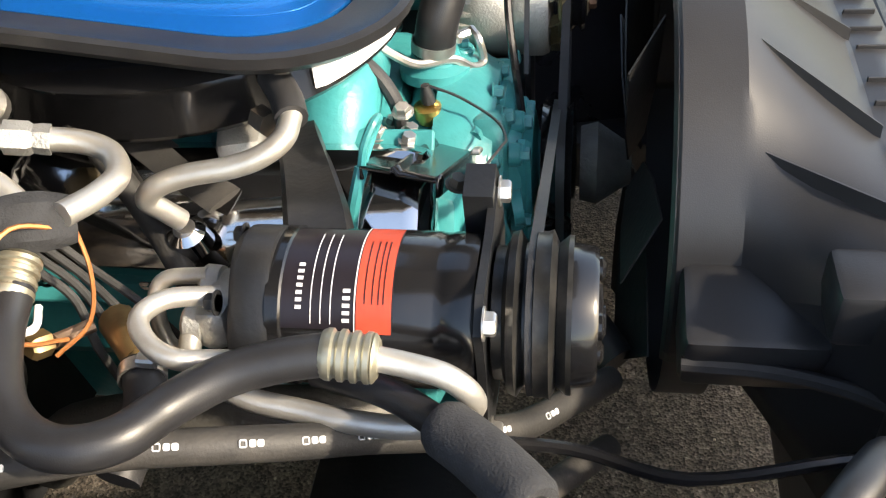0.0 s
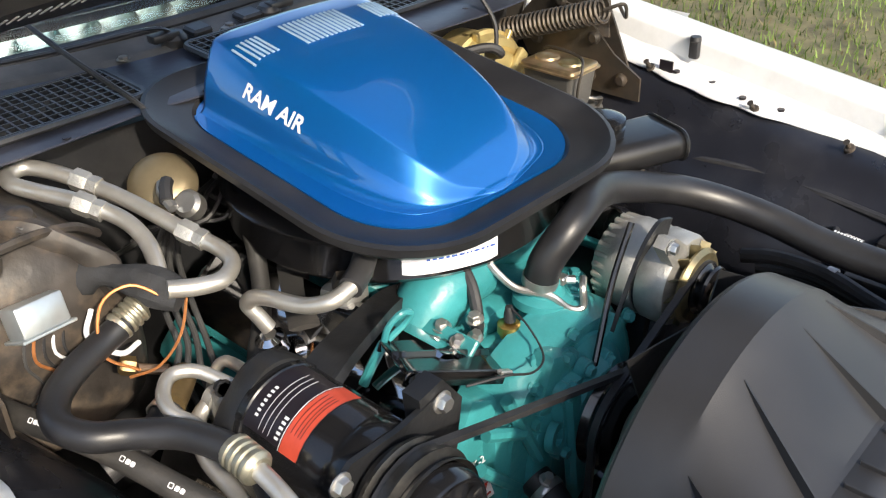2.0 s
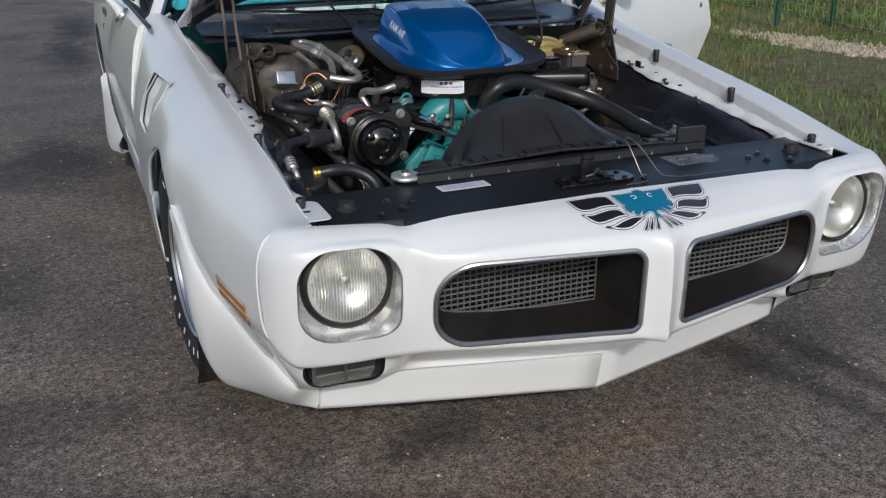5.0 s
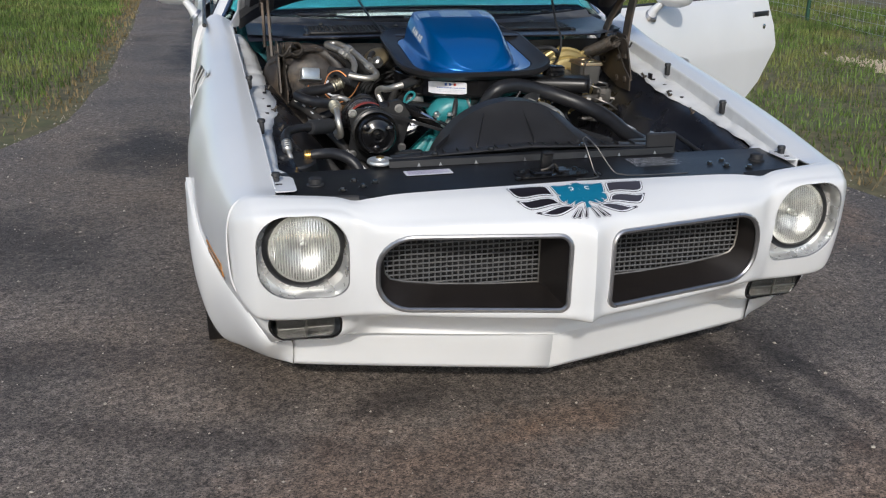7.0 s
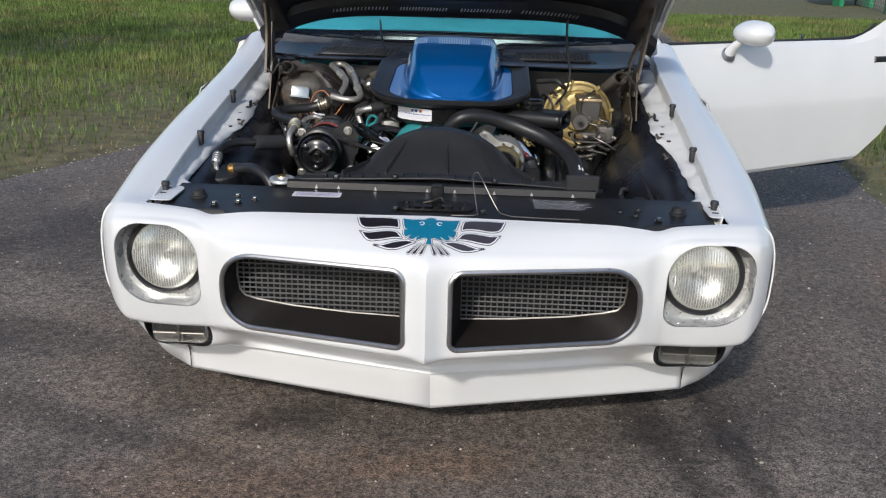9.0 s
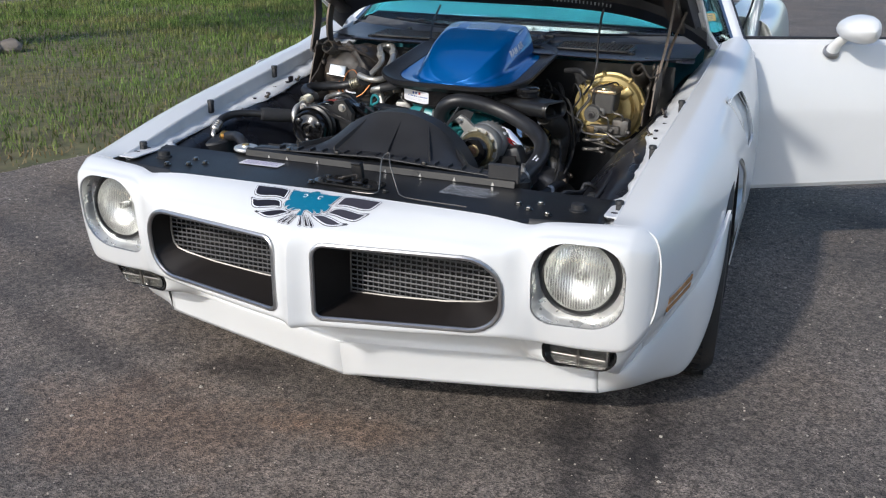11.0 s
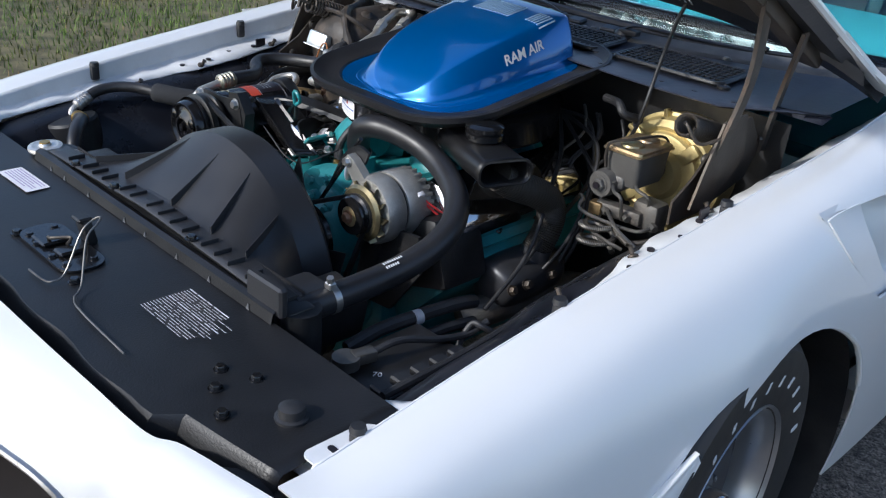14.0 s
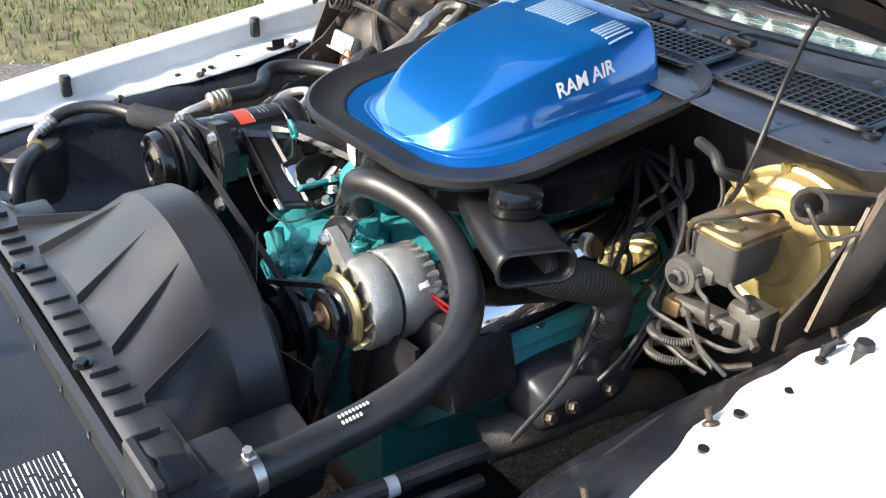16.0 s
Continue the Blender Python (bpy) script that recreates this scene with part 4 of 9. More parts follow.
def build_support_panel():
    g = Geo()
    rows = []
    for x in np.linspace(-0.70, 0.70, 57):
        a = abs(x)
        yf = 0.05 + 0.12 * a * a + (0.03 if a > 0.5 else 0)
        k = 0.006 * noise.noise((x * 5, 0, 0))
        ye = max(yf + 0.030, 0.104 + 0.004 * math.sin(x * 31))
        rows.append([(x, yf, 0.712), (x, ye - 0.012, 0.712), (x, ye, 0.742), (x, ye + 0.006, 0.7475), (x, 0.22, 0.7515 + k * 0.3), (x, 0.30, 0.754), (x, 0.352, 0.7555), (x, 0.360, 0.757), (x, 0.366, 0.735), (x, 0.372, 0.66)])
    g.rings(rows, closed=False)
    p = thing("radiator_support_panel", "satin black sheet-metal radiator support panel with labels and bolts", "panel")
    ob = g.make("sheet", PANEL, p)
    ob.modifiers.new("thickness", "SOLIDIFY").thickness = 0.002
    # upper tie bar with raised seam and bright notches
    g = Geo()
    g.rings([[(x, 0.352, 0.757), (x, 0.356, 0.774), (x, 0.366, 0.778), (x, 0.376, 0.774), (x, 0.38, 0.765)] for x in np.linspace(-0.41, 0.42, 30)], closed=False)
    g.make("tie_bar", PANEL, p, "black raised seam along the panel")
    for x in (-0.33, -0.27, -0.17, -0.03, 0.044, 0.15, 0.25, 0.36):
        Geo().add([(x - 0.0045, 0.3505, 0.7575), (x + 0.0045, 0.3505, 0.7575), (x, 0.3520, 0.768), (x, 0.356, 0.7585)], [(0, 1, 2), (0, 2, 3), (1, 2, 3)]).make("notch", TRIM, p, "worn bright metal notch")
    for x, y, r in ((-0.62, 0.245, 0.018), (0.62, 0.245, 0.018)):
        Geo().lathe([(r * 1.25, 0), (r * 1.25, 0.004), (r, 0.006), (r * 0.95, 0.018), (r * 0.5, 0.022)], (x, y, 0.752), (0, 0, 1), 18).make("rubber_stop", RUBBER, p, "black rubber hood stop")
    for x, y in ((-0.505, 0.205), (-0.47, 0.235), (-0.52, 0.26), (0.505, 0.205), (0.47, 0.235), (0.52, 0.26), (-0.10, 0.19), (0.12, 0.19), (-0.56, 0.18), (0.56, 0.18)):
        Geo().hexhead((x, y, 0.7515), (0, 0, 1), 0.008, 0.008).make("bolt", GLOSSBLACK, p)
    # white corner brackets with slots
    for s in (-1, 1):
        g = Geo()
        m = Matrix(((s, 0, 0, 0), (0, 1, 0, 0), (0, 0, 1, 0.757), (0, 0, 0, 1)))
        inner = 0.692 if s > 0 else 0.672
        g.prism(round_rect(inner, 0.732, 0.205 if s > 0 else 0.178, 0.318, (0.012, 0.006, 0.01, 0.03), 5), 0, 0.003, m)
        b = g.make("corner_bracket", WHITE_IN, p, "white bracket with dark slots")
        for x, y in ((0.712, 0.240), (0.714, 0.292)):
            Geo().prism(round_rect(x - 0.0085, x + 0.0085, y - 0.0045, y + 0.0045, (0.004,) * 4, 4), 0.003, 0.0042, m).make("slot", DECALBLACK, b)
    # latch pocket, catch and wire prop loop
    latch = thing("hood_latch", "black hood latch with striker hook and release lever", "latch")
    g = Geo()
    g.prism(round_rect(-0.10, 0.10, 0.185, 0.262, (0.03,) * 4, 5), 0.7535, 0.758)
    g.box((-0.03, 0.22, 0.762), (0.05, 0.05, 0.008), 0.003)
    g.box((0.03, 0.225, 0.762), (0.03, 0.045, 0.008), 0.003)
    g.make("plate", GLOSSBLACK, latch)
    g = Geo()
    g.box((0.002, 0.268, 0.775), (0.034, 0.02, 0.052), 0.008, (12, 0, 0), 2)
    g.box((0.002, 0.262, 0.80), (0.03, 0.026, 0.008), 0.003)
    g.make("catch", PANEL, latch)
    Geo().tube([(-0.03, 0.215, 0.766), (-0.01, 0.212, 0.772), (0.012, 0.235, 0.775), (0.02, 0.225, 0.768)], 0.003, 6).make("spring", PHOS, latch)
    for x, y in ((-0.07, 0.2), (-0.075, 0.245), (0.07, 0.2), (0.075, 0.245), (-0.03, 0.195), (0.03, 0.195)):
        Geo().hexhead((x, y, 0.758), (0, 0, 1), 0.006, 0.005).make("bolt", GLOSSBLACK, latch)
    WT = Vector((0.093, 0.249, 0.842))
    w = thing("wire_loop", "bent thin steel wire loop standing on the panel", "wire")
    Geo().tube([(0.044, 0.150, 0.7545), (0.09, 0.153, 0.7545), (0.108, 0.160, 0.757), (0.106, 0.182, 0.764), WT + Vector((0.002, -0.03, -0.022)), WT + Vector((0.0, -0.008, -0.006)), WT + Vector((0.010, 0, 0)), WT + Vector((0.018, -0.01, -0.006)), WT + Vector((0.030, -0.035, -0.022)), (0.158, 0.184, 0.764), (0.178, 0.163, 0.757), (0.22, 0.155, 0.7545), (0.36, 0.150, 0.7545)], 0.0018, 8, 6).make("wire", STEELDARK, w)
    # labels
    lb = thing("tune_up_label", "white paper service label with fine purple print", "label")
    m = basis((-0.381, 0.292, 0.7562), (1, 0.02, 0), (0, 1, 0))
    Geo().prism(round_rect(0, 0.127, -0.024, 0.022, (0.004,) * 4, 3), 0, 0.0006, m).make("paper", LABEL, lb)
    g = Geo()
    for k in range(6):
        g.add([(0.008, 0.014 - k * 0.006, 0.001), (0.118 - 0.02 * (k % 3 == 2), 0.014 - k * 0.006, 0.001), (0.118 - 0.02 * (k % 3 == 2), 0.0165 - k * 0.006, 0.001), (0.008, 0.0165 - k * 0.006, 0.001)], [(0, 1, 2, 3)], m)
    g.make("print", LABELINK, lb)
    dc = thing("emission_decal", "black decal with small grey printed lines and boxes", "label")
    m = basis((0.253, 0.315, 0.7565), (1, -0.01, 0), (0, 1, 0))
    rng = random.Random(4)
    g = Geo()
    for k in range(17):
        y = -k * 0.0052
        x = 0.0
        while x < (0.146 if k > 1 else 0.10):
            w = rng.uniform(0.012, 0.045)
            if x + w > 0.148:
                break
            h = 0.0011 if k not in (0, 7) else 0.0022
            g.add([(x, y, 0.0004), (x + w, y, 0.0004), (x + w, y + h, 0.0004), (x, y + h, 0.0004)], [(0, 1, 2, 3)], m)
            x += w + rng.uniform(0.0025, 0.008)
    g.make("print", LETTER, dc)


LABELINK = mat("purple_print", (0.42, 0.36, 0.52), 0.5, vary=0.05, scale=60)
build_support_panel()


def build_bird():
    """Flat decal that lies on the nose, cut from strips; each shape is laid on the surface from above."""
    dec = thing("bird_decal", "stylised blue and black spread-wing bird decal on the white nose", "decal")

    def drape(outline, material, name, lift):
        from mathutils import geometry
        tri = geometry.tessellate_polygon([[Vector((x, y, 0)) for x, y in outline]])
        bm = bmesh.new()
        vs = [bm.verts.new((x, y, 0)) for x, y in outline]
        for t in tri:
            try:
                bm.faces.new([vs[i] for i in t])
            except ValueError:
                pass
        bmesh.ops.subdivide_edges(bm, edges=bm.edges[:], cuts=4, use_grid_fill=True)
        bmesh.ops.triangulate(bm, faces=bm.faces)
        for v in bm.verts:
            h = nose_tree.ray_cast(Vector((v.co.x, min(v.co.y, 0.062), 1.2)), Vector((0, 0, -1)))
            if h[0]:
                n = h[1] if h[1].z > 0 else -h[1]
                v.co = h[0] + n * lift
        me = bpy.data.meshes.new(name)
        bm.to_mesh(me)
        bm.free()
        me.materials.append(material)
        ob = new(name, me)
        ob.parent = dec
        return ob

    def smooth(pts, per=3):
        return [(p.x, p.y) for p in catmull([(u, v, 0) for u, v in pts], per, True)]

    def inset(pts, d):
        area = sum(a[0] * b[1] - b[0] * a[1] for a, b in zip(pts, pts[1:] + pts[:1]))
        sg = 1 if area > 0 else -1
        out = []
        for i, p in enumerate(pts):
            a, b = Vector(pts[i - 1]), Vector(pts[(i + 1) % len(pts)])
            t = (b - a).normalized()
            out.append((p[0] - t.y * d * sg, p[1] + t.x * d * sg))
        return out

    def layers(pts, name, fill, lift, d1=0.0016, d2=0.0046):
        drape(pts, DECALBLACK, name, lift)
        drape(inset(pts, d1), LETTER, name + "_edge", lift + 0.0004)
        drape(inset(pts, d2), fill, name + "_fill", lift + 0.0008)

    feathers = (
        [(0.176, 0.053), (0.148, 0.054), (0.118, 0.054), (0.092, 0.051), (0.078, 0.045), (0.073, 0.030), (0.072, 0.006), (0.087, 0.009), (0.109, 0.010), (0.137, 0.007), (0.157, 0.010), (0.168, 0.020), (0.173, 0.034)],
        [(0.166, 0.003), (0.142, -0.001), (0.118, 0.002), (0.092, 0.003), (0.075, -0.003), (0.067, -0.014), (0.062, -0.026), (0.084, -0.026), (0.110, -0.030), (0.136, -0.031), (0.150, -0.023), (0.159, -0.010)],
        [(0.131, -0.040), (0.109, -0.039), (0.085, -0.033), (0.061, -0.029), (0.044, -0.031), (0.028, -0.039), (0.051, -0.050), (0.074, -0.057), (0.094, -0.056), (0.113, -0.049)],
    )
    for s in (-1, 1):
        for f in feathers:
            layers(smooth([(s * u, v) for u, v in f], 4), "feather", DECALGREY if s > 0 else DECALBLACK, 0.0010, 0.0016, 0.0048)
    # wings with ragged lower edges, then the turned head between them
    wing = [(0.004, 0.034), (0.012, 0.040), (0.024, 0.041), (0.044, 0.041), (0.067, 0.045), (0.064, 0.030), (0.062, 0.018), (0.059, 0.008), (0.053, 0.004), (0.061, 0.000), (0.060, -0.013), (0.055, -0.021), (0.043, -0.015), (0.048, -0.026), (0.040, -0.031), (0.024, -0.020), (0.033, -0.035), (0.011, -0.026), (0.004, -0.030), (0.007, -0.048)]
    body = [(-u, v) for u, v in wing] + [(u, v) for u, v in reversed(wing)]
    head = [(-0.010, 0.034), (-0.017, 0.030), (-0.019, 0.024), (-0.012, 0.027), (-0.016, 0.036), (-0.013, 0.044), (-0.004, 0.049), (0.006, 0.048), (0.012, 0.042), (0.012, 0.030), (0.0, 0.022)]
    for shape in (body, head):
        drape(inset(shape, -0.0036), DECALBLACK, "body_outline", 0.0016)
    for shape in (body, head):
        drape(inset(shape, -0.0020), LETTER, "body_edge", 0.0020)
    for shape in (body, head):
        drape(shape, DECALBLUE, "body", 0.0024)
    for s in (-1, 1):
        # curled crest line beside the neck
        curl = [(s * (0.021 + 0.007 * math.cos(t)), 0.024 + 0.0075 * math.sin(t)) for t in np.linspace(0.4, 5.4, 14)]
        curl += [(s * (0.021 + 0.0042 * math.cos(t)), 0.024 + 0.0047 * math.sin(t)) for t in np.linspace(5.4, 0.4, 14)]
        drape(curl, LETTER, "curl", 0.0030)
        for u0, u1, w in ((0.004, 0.016, 0.0055), (0.012, 0.033, 0.0060), (0.020, 0.046, 0.0052)):
            v0, v1 = -0.046 + 0.25 * u0, -0.079 + 0.16 * u1
            q = [(s * (u0 - 0.003), v0), (s * (u0 + 0.0035), v0 + 0.001), (s * (u1 + w), v1 + 0.006), (s * (u1 + w * 0.3), v1), (s * (u1 - w), v1 + 0.001)]
            layers(q, "tail_feather", DECALBLACK, 0.0012, 0.0010, 0.0028)


build_bird()


def build_wheels():
    for s, y, steer in ((1, HUB.y, 5), (-1, HUB.y, 4), (1, HUB.y + 2.743, 0), (-1, HUB.y + 2.743, 0)):
        w = subpart("wheel", "silver wheel with red centre cap and white-marked tyre", car, "road wheels")
        w.matrix_basis = pose(s * (0.828 if s > 0 else 0.812) if y < 2 else s * 0.80, y, HUB.z + 0.007, 0, 0, steer) @ (Matrix.Identity(4) if s > 0 else pose(0, 0, 0, 0, 0, 180))
        R = 0.332
        prof = [(0.195, -0.095), (0.215, -0.105), (0.27, -0.112), (0.305, -0.108), (0.324, -0.09), (0.331, -0.06)]
        prof = prof + [(0.333, 0.0)] + [(r, -h) for r, h in reversed(prof)]
        tyre = Geo().lathe(prof, (0, 0, 0), (1, 0, 0), 64, False, False).make("tyre", TYRE, w, "black tyre with white sidewall letters")
        g = Geo()
        for k in range(64):
            a = 2 * math.pi * k / 64
            for hx in (-0.06, -0.02, 0.02, 0.06):
                g.box((hx, 0.3325 * math.cos(a), 0.3325 * math.sin(a)), (0.026, 0.022, 0.006), 0, (math.degrees(a) - 90, 0, 0))
        g.make("tread", TYRE, w)
        # bars in place of the maker's lettering
        for base in (0, 180):
            for k in range(9):
                a = radians(base + 14 + k * 14)
                m = basis((0.1105, 0.252 * math.cos(a), 0.252 * math.sin(a)), (0, -math.sin(a), math.cos(a)), (0.12, math.cos(a), math.sin(a)))
                Geo().prism(round_rect(-0.0055, 0.0055, -0.011, 0.011, (0.002,) * 4, 2), 0, 0.0015, m).make("sidewall_mark", LETTER, w)
        Geo().lathe([(0.196, -0.09), (0.188, -0.085), (0.188, 0.05), (0.192, 0.088), (0.203, 0.104), (0.205, 0.098), (0.198, 0.085)], (0, 0, 0), (1, 0, 0), 56, False, False).make("rim", RIM, w, "bright silver rim")
        Geo().lathe([(0.188, 0.03), (0.178, 0.02), (0.165, 0.022), (0.15, 0.035), (0.125, 0.05), (0.10, 0.04), (0.06, 0.035), (0.055, 0.05)], (0, 0, 0), (1, 0, 0), 56, False, True).make("wheel_disc", DISC, w, "dark grey wheel centre")
        for k in range(5):
            a = radians(72 * k)
            Geo().lathe([(0.009, 0), (0.008, 0.010), (0.004, 0.013)], (0.036, 0.06 * math.cos(a) * 1.25, 0.06 * math.sin(a) * 1.25), (1, 0, 0), 6).make("lug_nut", DISC, w)
            a += radians(36)
            g2 = Geo().box((0.031, 0.14 * math.cos(a), 0.14 * math.sin(a)), (0.03, 0.012, 0.045), 0.005, (math.degrees(a) - 90, 0, 0))
            g2.make("slot", BLACK, w)
        Geo().lathe([(0.034, 0.04), (0.034, 0.085), (0.031, 0.092)], (0, 0, 0), (1, 0, 0), 28).make("centre_cap", CHROME, w, "chrome centre cap")
        Geo().lathe([(0.027, 0.091), (0.026, 0.0945)], (0, 0, 0), (1, 0, 0), 24).make("cap_badge", REDINK, w, "red cap badge")
        Geo().lathe([(0.15, -0.06), (0.15, -0.03)], (0, 0, 0), (1, 0, 0), 30).make("brake_disc", IRON, w)


build_wheels()

# ==== cabin, cowl, hood, doors ====
def mirror_pts(pts, s):
    return [(p[0] * s, p[1], p[2]) for p in pts]


def build_cowl():
    c = thing("cowl_panel", "dusty blue-black cowl panel with mesh air grilles below the windscreen", "panel")
    zc = lambda y: 0.985 + 0.06 * max(0, y - 1.40)
    rows, back = [], []
    for x in np.linspace(-0.72, 0.72, 73):
        a = abs(x)
        u = min(1, max(0, (x + 0.25) / 0.45))
        yf = 1.372 - 0.068 * u + 0.008 * math.sin(a * 11) + 0.14 * max(0, (a - 0.56) / 0.16)
        yb = 1.608 + 0.235 * (x / 0.80) ** 2
        ym = 1.55 + 0.235 * (x / 0.80) ** 2
        rows.append([(x, 1.425, 0.966), (x, yf + 0.016, 0.975), (x, yf + 0.002, 0.9795), (x, yf, 0.981), (x, yf + 0.002, 0.983), (x, yf + 0.014, 0.985), (x, (yf + 1.4) / 2 + 0.006, 0.986), (x, 1.40 + max(0, yf - 1.38), zc(1.40)), (x, ym, zc(ym) - 0.004)])
        back.append([(x, ym - 0.004, zc(ym) - 0.008), (x, ym + 0.012, zc(ym) + 0.003), (x, ym + 0.03, zc(ym) - 0.006), (x, yb - 0.012, zc(yb)), (x, yb + 0.02, zc(yb) + 0.014)])
    Geo().rings(rows, closed=False).make("sheet", COWL, c)
    Geo().rings(back, closed=False).make("wiper_trough", TROUGH, c, "dusty grey wiper trough")
    # firewall below
    rows = []
    for x in np.linspace(-0.66, 0.66, 31):
        k = 0.02 * noise.noise((x * 4, 0, 0))
        rows.append([(x, 1.43 + k, 0.95), (x, 1.42 + k, 0.75), (x, 1.42 + k * 2, 0.55), (x, 1.36, 0.35)])
    Geo().rings(rows, closed=False).make("firewall", BLACK, c, "black firewall")
    for x0, x1 in ((-0.50, -0.22), (-0.06, 0.165), (0.235, 0.49)):
        n = int((x1 - x0) / 0.0145)
        g = Geo()
        for k in range(n + 1):
            x = x0 + (x1 - x0) * k / n
            g.box((x, 1.472, zc(1.472) + 0.007), (0.0034, 0.118, 0.008), 0, (3.4, 0, 0))
        for k in range(8):
            y = 1.414 + 0.116 * k / 7
            g.box(((x0 + x1) / 2, y, zc(y) + 0.0075), (x1 - x0, 0.0032, 0.008), 0)
        g.make("air_grille", GRILLEMESH, c, "black square-mesh air grille")
        f = round_rect(x0 - 0.008, x1 + 0.008, 1.408, 1.537, (0.018,) * 4, 4)
        Geo().tube([(u, v, zc(v) + 0.007) for u, v in f], 0.0055, 6, per=1, closed=True).make("grille_edge", GRILLEMESH, c)
        g = Geo().rings([[(u, v, zc(v) + 0.0018) for u, v in f]])
        g.make("grille_void", DECALBLACK, c)
        for x in (x0 - 0.014, x1 + 0.014):
            Geo().lathe([(0.014, 0), (0.014, 0.006), (0.007, 0.008), (0.006, 0.005)], (x, 1.415, zc(1.415)), (0, 0, 1), 14).make("grille_tab", GRILLEMESH, c)
    for x in (-0.62, -0.55, -0.36, -0.14, 0.24, 0.40, 0.48, 0.57):
        Geo().lathe([(0.006, 0), (0.006, 0.0012)], (x, 1.372 - 0.028 * (x > 0), 0.9855), (0, 0, 1), 12).make("drain_hole", DECALBLACK, c)
    for x, y in ((0.030, 1.556), (0.048, 1.568), (-0.16, 1.56), (0.40, 1.60), (-0.44, 1.62)):
        Geo().hexhead((x, y, zc(y) + 0.002), (0, 0, 1), 0.008, 0.006).make("bolt", STEELDARK, c)
    for x0, x1 in ((-0.03, 0.01), (0.07, 0.115)):
        Geo().box(((x0 + x1) / 2, 1.575, zc(1.575) + 0.009), (x1 - x0, 0.035, 0.014), 0.004, (8, 0, 4), 1).make("link_cover", GRILLEMESH, c, "black linkage cover")
    # wipers
    for x, s in ((-0.06, -1), (0.135, 1)):
        w = thing("wiper", "black windscreen wiper arm and blade parked on the cowl", "wiper", "windscreen wipers")
        g = Geo()
        g.lathe([(0.022, 0), (0.022, 0.012), (0.016, 0.02), (0.006, 0.022)], (x, 1.572, 0.994), (0, -0.1, 1), 18)
        g.box((x + s * 0.02, 1.566, 1.012), (0.05, 0.024, 0.014), 0.004, (0, 0, 0), 2)
        g.make("pivot", GRILLEMESH, w)
        Geo().tube([(x, 1.57, 1.014), (x + s * 0.05, 1.562, 1.032), (x + s * 0.20, 1.585, 1.030), (x + s * 0.34, 1.622, 1.028)], 0.0055, 6, flat=0.6).make("arm", GRILLEMESH, w)
        Geo().tube([(x + s * 0.06, 1.588, 1.026), (x + s * 0.22, 1.605, 1.026), (x + s * 0.36, 1.640, 1.030), (x + s * 0.46, 1.675, 1.034)], 0.007, 6, flat=0.7).make("blade", RUBBER, w)
        Geo().box((x + s * 0.33, 1.628, 1.036), (0.03, 0.016, 0.010), 0.003, (0, 0, s * 14)).make("blade_clip", GRILLEMESH, w)


GRILLEMESH = mat("worn_black_grille", (0.022, 0.022, 0.024), 0.36, vary=0.25, scale=25, dirt=(0.09, 0.088, 0.085), dirt_amt=0.35, dscale=14)
TROUGH = mat("dusty_grey_trough", (0.075, 0.074, 0.072), 0.5, vary=0.35, scale=14, bump=0.3, bscale=80, dirt=(0.15, 0.145, 0.135), dirt_amt=0.5, dscale=7)
COWL = mat("dusty_blue_black_paint", (0.028, 0.032, 0.048), 0.36, vary=0.3, scale=12, bump=0.25, bscale=60, dirt=(0.10, 0.102, 0.12), dirt_amt=0.45, dscale=5)
build_cowl()


